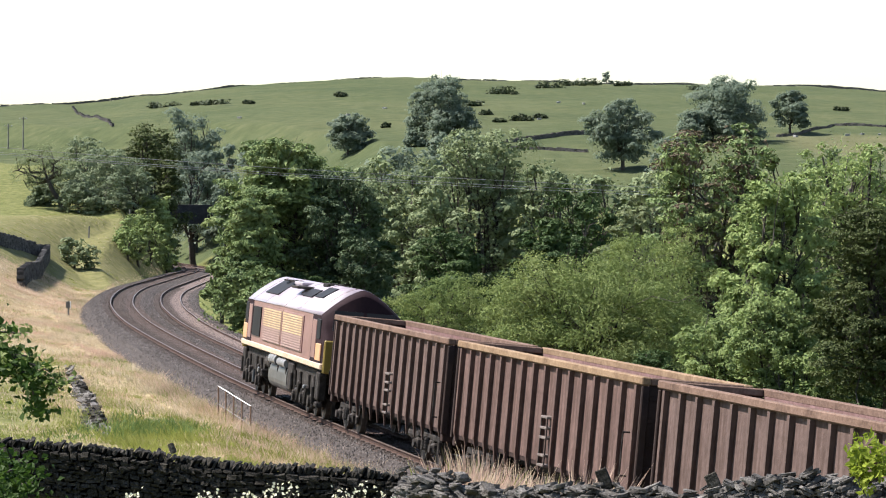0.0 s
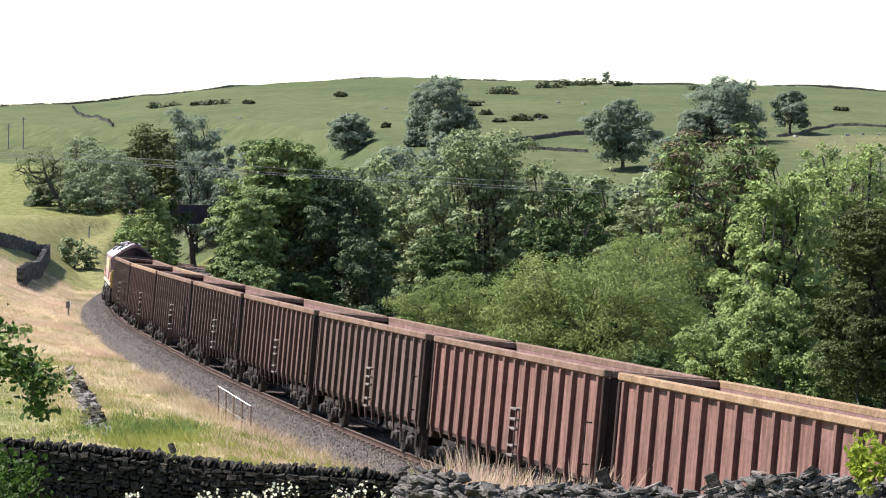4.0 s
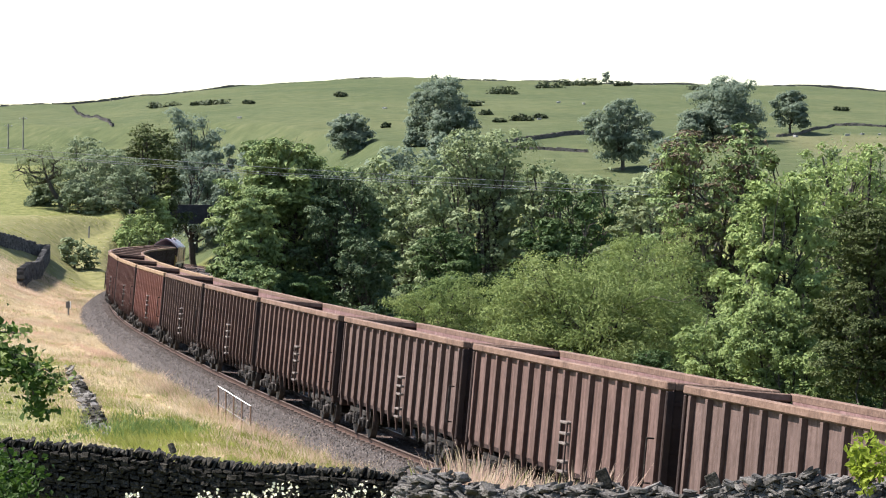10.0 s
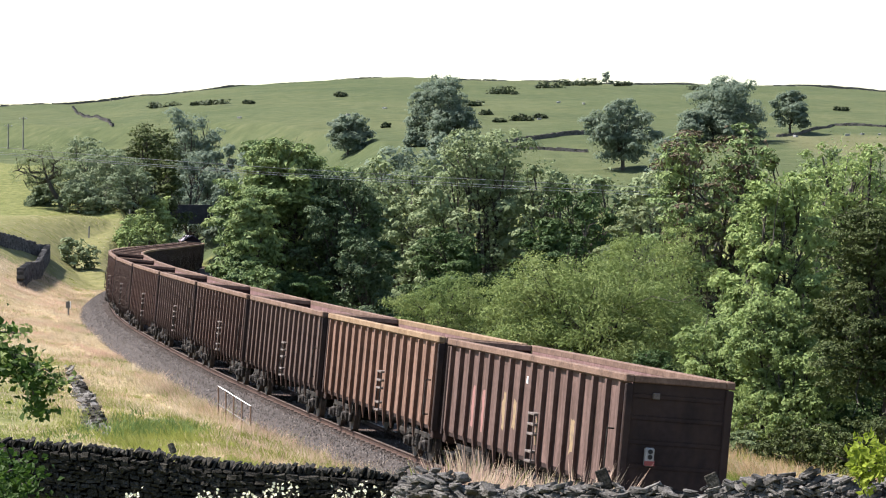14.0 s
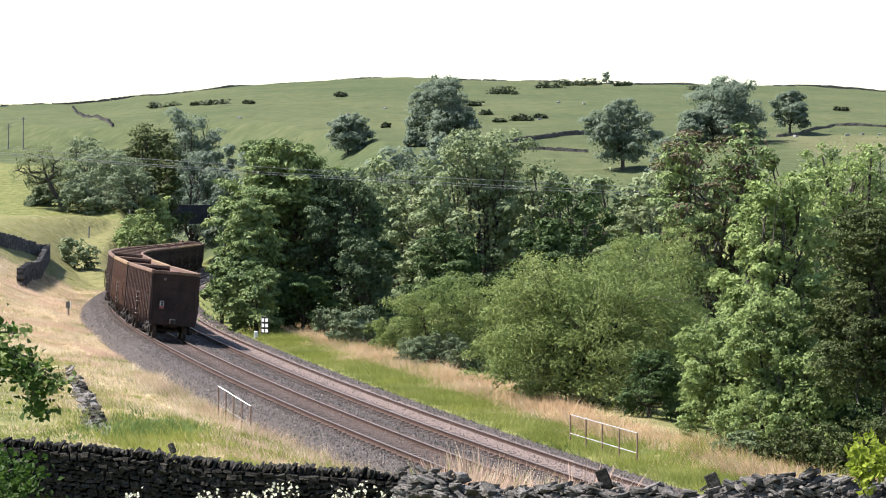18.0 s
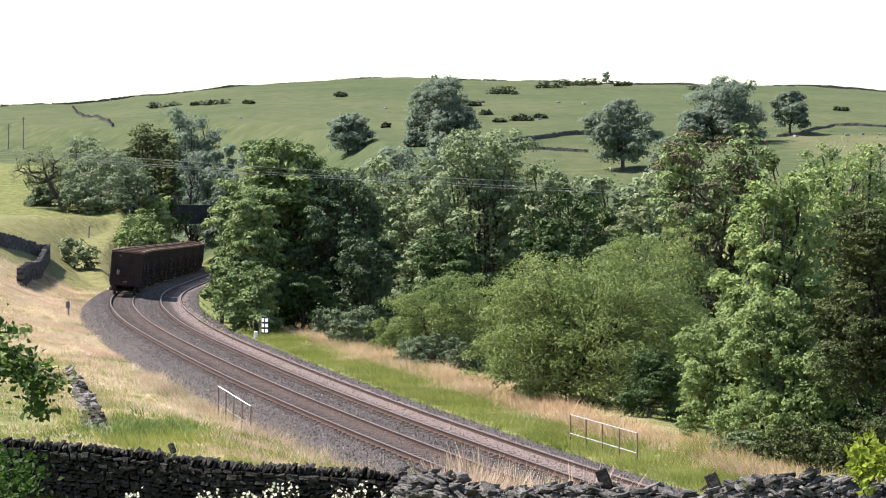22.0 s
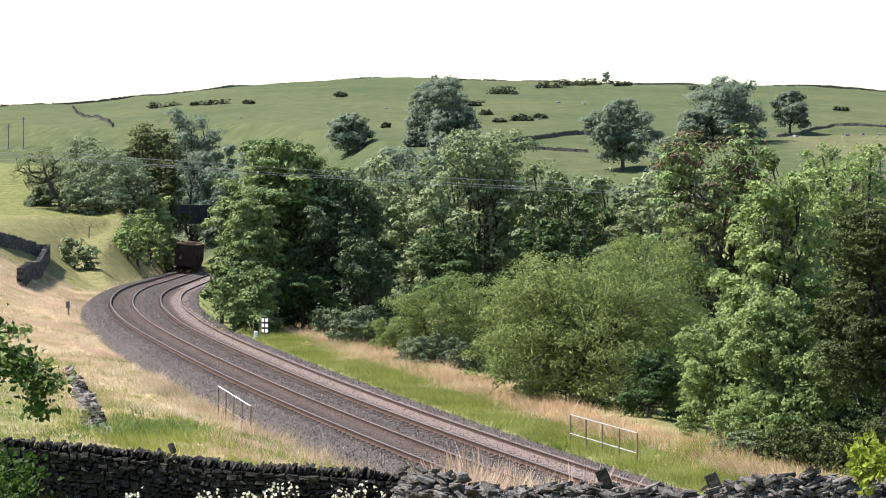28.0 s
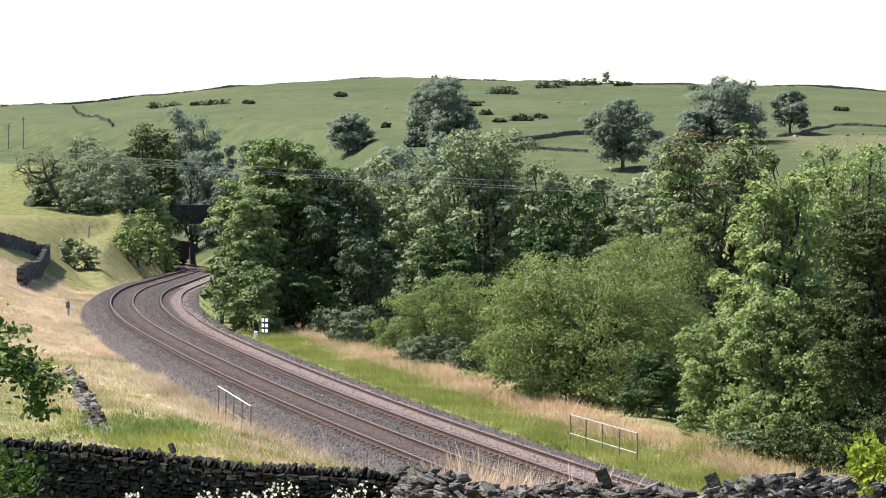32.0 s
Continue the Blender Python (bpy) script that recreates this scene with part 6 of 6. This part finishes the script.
rubble_wall("tumbled_wall", "tumbled grey limestone wall, partly fallen, in sunlight",
            [(-0.5, 36.6, 3.42), (0.9, 35.6, 3.27), (1.9, 34.8, 3.42), (3.2, 34.2, 3.40), (4.4, 33.8, 3.68), (5.6, 33.4, 3.55), (7.2, 33.2, 3.6)], 8, size=0.12, deep=0.7, per=300)
rubble_wall("boundary_wall", "low broken grey stone wall beside the lineside grass", [(-7.2, 69.2, 0.42), (-8.4, 70.2, 0.66), (-10.35, 82, 0.5), (-12.35, 95, 0.34), (-15.4, 113, 0.2)], 9, size=0.17, deep=0.7, thick=0.6, per=260, kinds=STONES[:5] + DARK_STONES[:5])
far_wall("pasture_wall", "dark stone field wall climbing the bank", [(-31.3, 204), (-33.6, 228), (-37.6, 262)], 1.35, 0.34, 1)
far_wall("pasture_wall", "dark stone field wall along the bank top", [(-37.6, 262), (-38.6, 240), (-45, 226)], 1.1, 0.34, 2)
far_wall("fell_wall", "dark stone wall across the fell", [(9.7, 429), (22.1, 450), (31, 462)], 0.65, 0.4, 3)
far_wall("fell_wall", "dark stone wall across the fell", [(10.2, 414), (21.3, 408)], 0.45, 0.35, 4)
far_wall("fell_wall", "dark stone wall across the fell", [(57, 470), (72.3, 511), (84, 505)], 0.4, 0.4, 5)
far_wall("fell_wall", "pale broken wall running down the fell", [(-103, 765), (-98, 734), (-68, 567)], 0.55, 0.5, 6)
far_wall("skyline_wall", "dark stone wall along the skyline", [(-4, 862), (20, 862), (50, 860), (95, 855), (140, 846)], 0.8, 0.4, 7)
far_wall("skyline_wall", "low stone wall along the skyline", [(-4, 862), (-30, 862), (-60, 858), (-100, 850), (-140, 840)], 0.75, 0.4, 8)
rng = random.Random(4)
for x, y, z, l in ((-3.62, 36.9, 3.72, 0.14), (2.05, 34.7, 3.55, 0.28), (3.38, 34.1, 3.55, 0.3)):
    ob = new("slate_slab", mesh_of("slate_slab", boxed(-0.27 * l, 0.27 * l, -0.035, 0.035, -l / 2, l / 2, bevel=0.012), M_DARK_STONE))
    ob.matrix_world = pose(x, y, z - 0.04, rng.uniform(-8, 8), -24, rng.uniform(-15, 15))
    tagged(ob, "dark slate slab leaning out of the wall top", "stone", "slabs on the wall")


# ---- railings, posts, sign ----
def railing(name, label, s0, s1, o, n, mat, low, high=1.0, dz=0.0, slope=0.0):
    r = thing(name, label, "railing", "culvert railings")
    pts = []
    for k in range(n):
        p = line(s0 + (s1 - s0) * k / (n - 1), o)
        p[2] = spot(p[0], p[1]) + dz + slope * k / (n - 1)
        pts.append(Vector(p))
        part("post", rod(bmesh.new(), pts[-1] + Vector((0, 0, -0.3)), pts[-1] + Vector((0, 0, high)), 0.026, sides=8), M_RUST_TUBE, r)
    for h, m in ((high, mat), (high * 0.42, low)):
        part("rail", rod(bmesh.new(), pts[0] + Vector((0, 0, h)), pts[-1] + Vector((0, 0, h)), 0.013, sides=8), m, r)
    return r


railing("railing", "low two-rail tubular railing with a white top rail", 32.8, 39.6, -3.0, 5, M_WHITE, M_POST, 1.05, dz=-0.14, slope=0.2)
railing("railing", "two-rail tubular railing with rusty posts and pale rails", 22.2, 29.0, 6.42, 5, M_GALV, M_GALV, 1.0, dz=-0.1)

sg = thing("chequered_sign", "black and white chequered board on a post in the verge", "sign", at=pose(-9.68, 150.0, spot(-9.68, 150.0) - 0.16, 0, 0, -32))
part("post", rod(bmesh.new(), (-0.22, 0, -0.3), (-0.22, 0, 1.2), 0.04, sides=8), M_POST, sg)
bd = part("board", boxed(-0.26, 0.26, -0.02, 0.02, 0.3, 1.22, bevel=0.01), M_BLACK, sg)
for i in range(2):
    for j in range(3):
        part("white_square", boxed(-0.215 + i * 0.255, -0.04 + i * 0.255, -0.03, -0.02, 0.36 + j * 0.29, 0.54 + j * 0.29), M_WHITE, bd)
mk = thing("marker_post", "small pale concrete marker in dry grass", "post", at=pose(-10.0, 147.5, spot(-10.0, 147.5)))
part("block", boxed(-0.1, 0.1, -0.1, 0.1, -0.2, 0.38, bevel=0.02), M_WHITE, mk)
mp_ = thing("marker_post", "short dark and white lineside marker post", "post", at=pose(-23.2, 170.7, spot(-23.2, 170.7)))
part("stake", boxed(-0.05, 0.05, -0.05, 0.05, -0.3, 0.95, bevel=0.01), M_POST, mp_)
part("plate", boxed(-0.15, 0.15, -0.07, -0.05, 0.5, 0.92, bevel=0.01), M_POST, mp_)
part("plate_edge", boxed(0.1, 0.16, -0.085, -0.072, 0.48, 0.94), M_WHITE, mp_)
for x, y, h in ((-37.6, 330, 1.9), (-36.2, 322, 1.5), (-35.6, 310, 1.4), (-38.6, 300, 1.3)):
    ob = new("fence_post", mesh_of("fence_post", rod(bmesh.new(), (0, 0, -0.3), (0.08, 0, h), 0.1, 0.08, sides=7), M_POST))
    ob.location = (x, y, spot(x, y))
    tagged(ob, "weathered grey timber fence post on the bank", "post", "fence posts")

# ---- overbridge ----
br = thing("overbridge", "dark iron girder bridge over the railway on stone abutments", "bridge")
bp = line(338)
bm4 = Matrix.Translation((bp[0], bp[1], 0)) @ pose(0, 0, 0, 0, 0, 4)
br.matrix_world = bm4
part("girder", boxed(-9, 12, -0.2, 0.2, 3.7, 6.4, bevel=0.03), M_BRIDGE, br)
part("girder", boxed(-9, 12, 4.2, 4.6, 3.7, 6.4, bevel=0.03), M_BRIDGE, br)
part("deck", boxed(-9, 12, 0.2, 4.2, 4.0, 4.5), M_BRIDGE, br)
for x in (-9, 12):
    part("abutment", boxed(x - (3 if x < 0 else 0.6), x + (0.6 if x < 0 else 3), -0.6, 5.0, -4.5, 3.7, bevel=0.05), M_STONE_FAR, br)
for k in range(13):
    part("stiffener", boxed(-8.6 + 1.65 * k, -8.5 + 1.65 * k, -0.32, -0.2, 3.75, 6.35), M_BRIDGE, br)

# ---- poles and wires ----
def pole(x, y, h, label):
    p = thing("telegraph_pole", label, "pole", "telegraph poles", at=pose(x, y, spot(x, y)))
    part("shaft", rod(bmesh.new(), (0, 0, -0.5), (0, 0, h), 0.16, 0.11, sides=9), M_POST, p)
    part("crossarm", boxed(-0.8, 0.8, -0.06, 0.06, h - 0.5, h - 0.38, bevel=0.01), M_POST, p)
    for k in (-0.7, 0, 0.7):
        part("insulator", rod(bmesh.new(), (k, 0, h - 0.4), (k, 0, h - 0.2), 0.05, sides=8), M_WHITE, p)
    return p


pole(-88.6, 581, 6.9, "weathered timber pole on the fell")
pole(-92.7, 587, 5.3, "weathered timber pole on the fell")
P0, P1 = Vector((-27.3, 158, 0)), Vector((14.2, 149, 0))
Z0, Z1 = 9.9, 7.5
pole(P0.x, P0.y, Z0 - spot(P0.x, P0.y) + 0.2, "timber pole standing on the grassy bank")
pole(P1.x, P1.y, Z1 - spot(P1.x, P1.y) + 0.2, "timber pole standing among the trees")
for k, (dx, dz) in enumerate(((-0.7, 0.0), (0, 0.24), (0.7, -0.2))):
    q = [P0.lerp(P1, i / 24) + Vector((dx, 0, Z0 + (Z1 - Z0) * i / 24 + dz - 0.25 * (1 - (2 * i / 24 - 1) ** 2))) for i in range(25)]
    v = [p + Vector((0, 0.012 * math.cos(a), 0.012 * math.sin(a))) for p in q for a in (0, 1.26, 2.51, 3.77, 5.03)]
    f = [(5 * i + a, 5 * i + (a + 1) % 5, 5 * i + 5 + (a + 1) % 5, 5 * i + 5 + a) for i in range(24) for a in range(5)]
    tagged(new("overhead_wire", grid_mesh("overhead_wire", [tuple(p) for p in v], f, M_WIRE)), "thin sagging overhead wire across the wood", "wire", "overhead wires")
# pale stones lying on the fell
BOULDER = rough_stone(77, 0.25)
BOULDER.materials[0] = M_PALE_STONE
for k, (x, y, l) in enumerate(((70.2, 480, 0.8), (73.5, 484, 0.6), (77, 487, 0.7), (60, 470, 0.8), (-12, 560, 0.9), (-18, 520, 0.7), (25, 600, 0.8), (30, 590, 0.7), (-40, 540, 0.8), (18, 520, 0.7))):
    ob = new("boulder", BOULDER)
    ob.matrix_world = Matrix.Translation((x, y, spot(x, y) + 0.15 * l)) @ pose(0, 0, 0, 0, 0, 40 * k) @ Matrix.Diagonal((l, l * 0.7, l * 0.55, 1))
    tagged(ob, "pale limestone boulder lying on the pasture", "boulder", "boulders on the fell")


# ---- grasses ----
def patch(x, y, scale, seed):
    """Smooth random patches between 0 and 1, about scale metres across."""
    tab = np.random.default_rng(seed).random((64, 64))
    u, v = np.asarray(x) / scale, np.asarray(y) / scale
    i, j = np.floor(u).astype(int), np.floor(v).astype(int)
    a, b = soft(u - i), soft(v - j)
    t = lambda p, q: tab[p % 64, q % 64]
    return (t(i, j) * (1 - a) + t(i + 1, j) * a) * (1 - b) + (t(i, j + 1) * (1 - a) + t(i + 1, j + 1) * a) * b


def grass(name, label, x, y, high, mats, seed, spread=0.2, per=8, width=0.012, index=None, lean=0.4, plume=False):
    """Tufts of blades rooted on the ground at x, y, laid over by the wind in swathes."""
    rng = np.random.default_rng(seed)
    n = len(x) * per
    high = high * (0.55 + 0.9 * patch(x, y, 1.1, seed + 50))
    px = np.repeat(x, per) + rng.normal(0, spread, n)
    py = np.repeat(y, per) + rng.normal(0, spread, n)
    pz = ground_z(px, py) - 0.04
    hgt = np.repeat(high, per) * rng.uniform(0.45, 1.3, n)
    swathe = 6.3 * patch(px, py, 2.3, seed + 60)
    bend = rng.normal(0, lean, (n, 2)) + 0.45 * np.stack([np.cos(swathe), np.sin(swathe)], -1)
    root = np.stack([px, py, pz], -1)
    tip = root + np.stack([bend[:, 0] * hgt, bend[:, 1] * hgt, hgt * 0.9], -1)
    t = rng.uniform(-0.9, 0.9, n)
    side = np.stack([np.cos(t), np.sin(t), 0 * t], -1) * (width * rng.uniform(0.5, 1.5, n))[:, None]
    if plume:  # thin stalks that carry a seed head
        mid = root + (tip - root) * rng.uniform(0.7, 0.86, (n, 1))
        v = np.stack([root, mid + side, tip, mid - side], 1)
    else:
        v = np.stack([root - side, root + side, tip], 1)
    k = v.shape[1]
    ind = None if index is None else np.repeat(index, per)
    me = grid_mesh(name, v.reshape(-1, 3), np.arange(k * n).reshape(n, k), mats, index=ind)
    tagged(new(name, me), label, "grass", kind="stuff")


def strip(n, s0, s1, o0, o1, seed, bias=1.4):
    rng = np.random.default_rng(seed)
    s = s0 + (s1 - s0) * rng.random(n) ** bias
    o = rng.uniform(o0, o1, n)
    h = np.interp(s, S, HEAD)
    return np.interp(s, S, TX) + o * np.cos(h), np.interp(s, S, TY) - o * np.sin(h), o, rng


def greener(x, y, base, seed, rng):
    """Where green grows, in patches of two sizes, with a little scatter."""
    v = base + 1.0 * (patch(x, y, 4.0, seed) - 0.5) + 0.8 * (patch(x, y, 1.1, seed + 1) - 0.5) + 0.9 * (rng.random(len(x)) - 0.5)
    return v > 0.5


x, y, o, g = strip(17000, 4, 190, -9.5, -2.5, 1)
lush_here = (0.2 + 0.12 * (-o - 3.8) + 0.35 * soft((95 - y) / 20)) * (1 - 0.9 * soft((y - 108) / 30))
grass("bank_grass", "pale dry and green seeding grass on the near bank", x, y, 0.09 + 0.22 * g.random(len(x)), [M_DRY, M_GREEN, M_PINK], 2, width=0.008, per=11,
      index=np.where(greener(x, y, lush_here, 70, g), 1, np.where(patch(x, y, 3.0, 72) + 0.3 * g.random(len(x)) > 0.72, 2, 0)))
x, y, o, g = strip(5000, 4, 90, -17, -9.5, 17, 1.2)
grass("field_grass", "bright green and straw grass in the field corner", x, y, 0.08 + 0.16 * g.random(len(x)), [M_GREEN, M_DRY], 18, index=(~greener(x, y, 0.62, 74, g)).astype(int))
x, y, o, g = strip(5200, 2, 62, -3.4, -1.9, 3, 1.15)
ok = o < -2.6 + 0.75 * soft((34 - np.interp(y, TY, S)) / 14)
x, y, o = x[ok], y[ok], o[ok]
grass("lineside_grass", "tall tan seeding grass overhanging the ballast edge", x, y, 0.22 + 0.3 * g.random(len(x)), [M_DRY, M_PINK, M_GREEN], 4, width=0.006, per=10, index=g.choice(3, len(x), p=[0.35, 0.4, 0.25]))
x, y, o, g = strip(3000, -9, 30, -5.0, -2.3, 13, 1.0)
grass("tall_grass", "tall pinkish seeding grass behind the wall", x, y, 0.14 + 0.22 * g.random(len(x)), [M_PINK, M_DRY, M_GREEN], 14, width=0.006, per=13, plume=True, index=np.where(greener(x, y, 0.45, 76, g), 2, g.choice(2, len(x), p=[0.6, 0.4])))
x, y, o, g = strip(11000, 0, 105, 5.6, 9.6, 5, 1.2)
grass("verge_grass", "bright green rank grass along the far verge", x, y, 0.12 + 0.24 * g.random(len(x)), [M_GREEN, M_DRY, M_HAY], 6, width=0.008, per=10,
      index=np.where(greener(x, y, 1.25 - 0.3 * (o - 6.6), 78, g), 0, np.where(g.random(len(x)) < 0.75, 2, 1)))
x, y, o, g = strip(7500, 0, 115, 8.4, 10.9, 7, 1.2)
grass("verge_hay", "tall tan seeding grass along the wood edge", x, y, 0.22 + 0.34 * g.random(len(x)), [M_HAY, M_DRY, M_GREEN], 8, width=0.009, index=np.where(greener(x, y, 0.1, 80, g), 2, g.choice(2, len(x), p=[0.78, 0.22])))
x, y, o, g = strip(8000, 120, 300, -15, -2.4, 9, 1.0)
grass("far_bank_grass", "dry pale grass on the curve's bank", x, y, (0.1 + 0.18 * g.random(len(x))) * np.where((y > 228) & (o < -3.5), 0.4, 1), [M_DRY, M_GREEN, M_PINK], 10, width=0.02, per=6,
      index=np.where(o < np.where(y > 235, -3.5, -13.0 + 2 * ripple(x, y)), np.where(g.random(len(x)) < 0.85, 1, 0), np.where(patch(x, y, 4.0, 82) > 0.62, 2, 0)))

g = np.random.default_rng(33)
x, y = -8.6 + 1.1 * g.normal(size=420), 79.5 + 3.2 * g.normal(size=420)
grass("nettle_patch", "dark green nettles and docks in the field corner", x, y, 0.16 + 0.2 * g.random(420), [M_NETTLE, M_GREEN], 34, width=0.022, per=12, lean=0.6, index=g.choice(2, 420, p=[0.8, 0.2]))
x, y = 3.2 + 0.5 * g.normal(size=160), 78 + 9 * g.random(160)
grass("dock_patch", "broad-leaved weeds in the verge grass", x, y, 0.12 + 0.14 * g.random(160), [M_NETTLE, M_GREEN], 35, width=0.02, per=8, lean=0.6, index=g.choice(2, 160, p=[0.5, 0.5]))
g = np.random.default_rng(15)
n = 1500
y = 37.2 + 2.6 * g.random(n)
t = g.random(n)
x = y * (-0.008 + 0.056 * t)
crest = 2.9 + (0.16 + 0.3 * np.exp(-((t - 0.36) / 0.2) ** 2)) * g.random(n) ** 1.5
grass("wall_grass", "tall pinkish seed heads growing behind the tumbled wall", x, y, np.maximum(0.25, crest - ground_z(x, y)), [M_PINK, M_DRY, M_GREEN], 16, spread=0.06, per=10, width=0.005, lean=0.16, plume=True, index=g.choice(3, n, p=[0.6, 0.3, 0.1]))


# ---- leaves close to the camera, flowers by the wall ----
def spray(name, label, cx, cy, cz, ex, ez, leaf, n, size, seed, droop=0.0, stems=(), category="branch", slim=0.6):
    """A leafy spray: leaves gathered along crooked twigs."""
    rng = np.random.default_rng(seed)
    th = thing(name, label, category, at=pose(cx, cy, cz))
    vs, fs, pos = [], [], []
    for a, b in stems:
        a, b = np.array(a), np.array(b)
        pts = limb(vs, fs, a, b, 0.012 * size / 0.08, 0.004, rng, 0.1)
        m = max(6, n // len(stems))
        t = rng.random(m) ** 0.7
        for u in t:
            k = min(2, int(u * 3))
            f = u * 3 - k
            pos.append(pts[k] + (pts[k + 1] - pts[k]) * f + rng.normal(size=3) * np.array([ex, 0.15, ez]))
    pos = np.array(pos)
    nrm = rng.normal(size=pos.shape) * 0.7 + np.array([0, -0.5, 0.5])
    part("leaves", leaves_mesh("leaves", pos, nrm, size * rng.uniform(0.6, 1.3, len(pos)), [leaf], rng, slim=slim), None, th)
    part("twigs", grid_mesh("twigs", vs, fs, M_BARK), None, th)
    return th


spray("tree_branch", "overhanging leafy branch with dark green leaves", -2.2, 12.0, 6.34, 0.03, 0.026, M_NEAR, 1150, 0.036, 1, slim=0.7,
      stems=(((0, 0, 0.02), (0.40, 0, -0.02)), ((0.0, 0, 0.04), (0.46, 0, -0.12)), ((0.1, 0, 0.02), (0.53, 0.1, -0.17)), ((0.36, 0, -0.08), (0.47, 0, -0.26)), ((0.0, 0, 0.12), (0.3, 0, 0.12)), ((0.0, 0, -0.02), (0.36, 0, -0.06))))
spray("tree_branch", "low leafy branch with deep green leaves", -1.75, 8.4, 6.12, 0.03, 0.03, M_NEAR, 6000, 0.024, 2, slim=0.7,
      stems=(((0, 0, -0.2), (0.5, 0, 0.02)), ((0, 0, -0.1), (0.44, 0, 0.06)), ((0, 0, -0.25), (0.56, 0, -0.1)), ((0, 0, 0.0), (0.38, 0, 0.08)), ((0, 0, -0.3), (0.5, 0, -0.16))))
# paler leaves mixed into the branch paint its sunlit parts
spray("tree_branch", "outer twigs with sunlight put in their pale leaf colour", -2.2, 12.02, 6.36, 0.028, 0.026, M_WILLOW, 420, 0.034, 5, slim=0.7,
      stems=(((0, 0, 0.08), (0.36, 0, 0.06)), ((0.1, 0, 0.04), (0.48, 0, -0.1)), ((0.2, 0, -0.04), (0.52, 0.1, -0.16)), ((0.0, 0, 0.04), (0.28, 0, 0.02))))
spray("sapling", "sunlit yellow-green sapling rising over the wall", 4.8, 31.5, 3.85, 0.05, 0.05, M_BRIGHT, 420, 0.1, 3, category="sapling",
      stems=(((0, 0, -1.3), (0.03, 0, 0.55)), ((0.02, 0, 0.0), (0.2, 0, 0.4)), ((0.0, 0, 0.0), (-0.08, 0, 0.35)), ((0.02, 0, -0.1), (0.28, 0, 0.22))))
g = np.random.default_rng(12)
for k, x in enumerate((-3.1, -2.95, -2.55, -2.35, -2.15, -1.95, -1.35, -1.25, -1.05, -0.75, -4.0)):
    y = 35.2 + 0.3 * g.random()
    z0 = spot(x, y)
    top = 3.20 + 0.16 * g.random() - (0.12 if k in (0, 10) else 0)
    spray("cow_parsley", "cream-flowered hedge parsley in front of the wall", x, y, top, 0.05, 0.035, M_BLOSSOM, 34, 0.045, 20 + k, category="plant", slim=0.9,
          stems=(((0, 0, z0 - top), (0.0, 0, 0.0)), ((0, 0, -0.25), (0.1, 0, -0.02)), ((0, 0, -0.2), (-0.1, 0, -0.04)), ((0, 0, -0.1), (0.05, 0, 0.05))))


def motions():
    """The train runs away along the near track."""
    for ob, rows in RUN:
        walk(ob, rows)


motions()
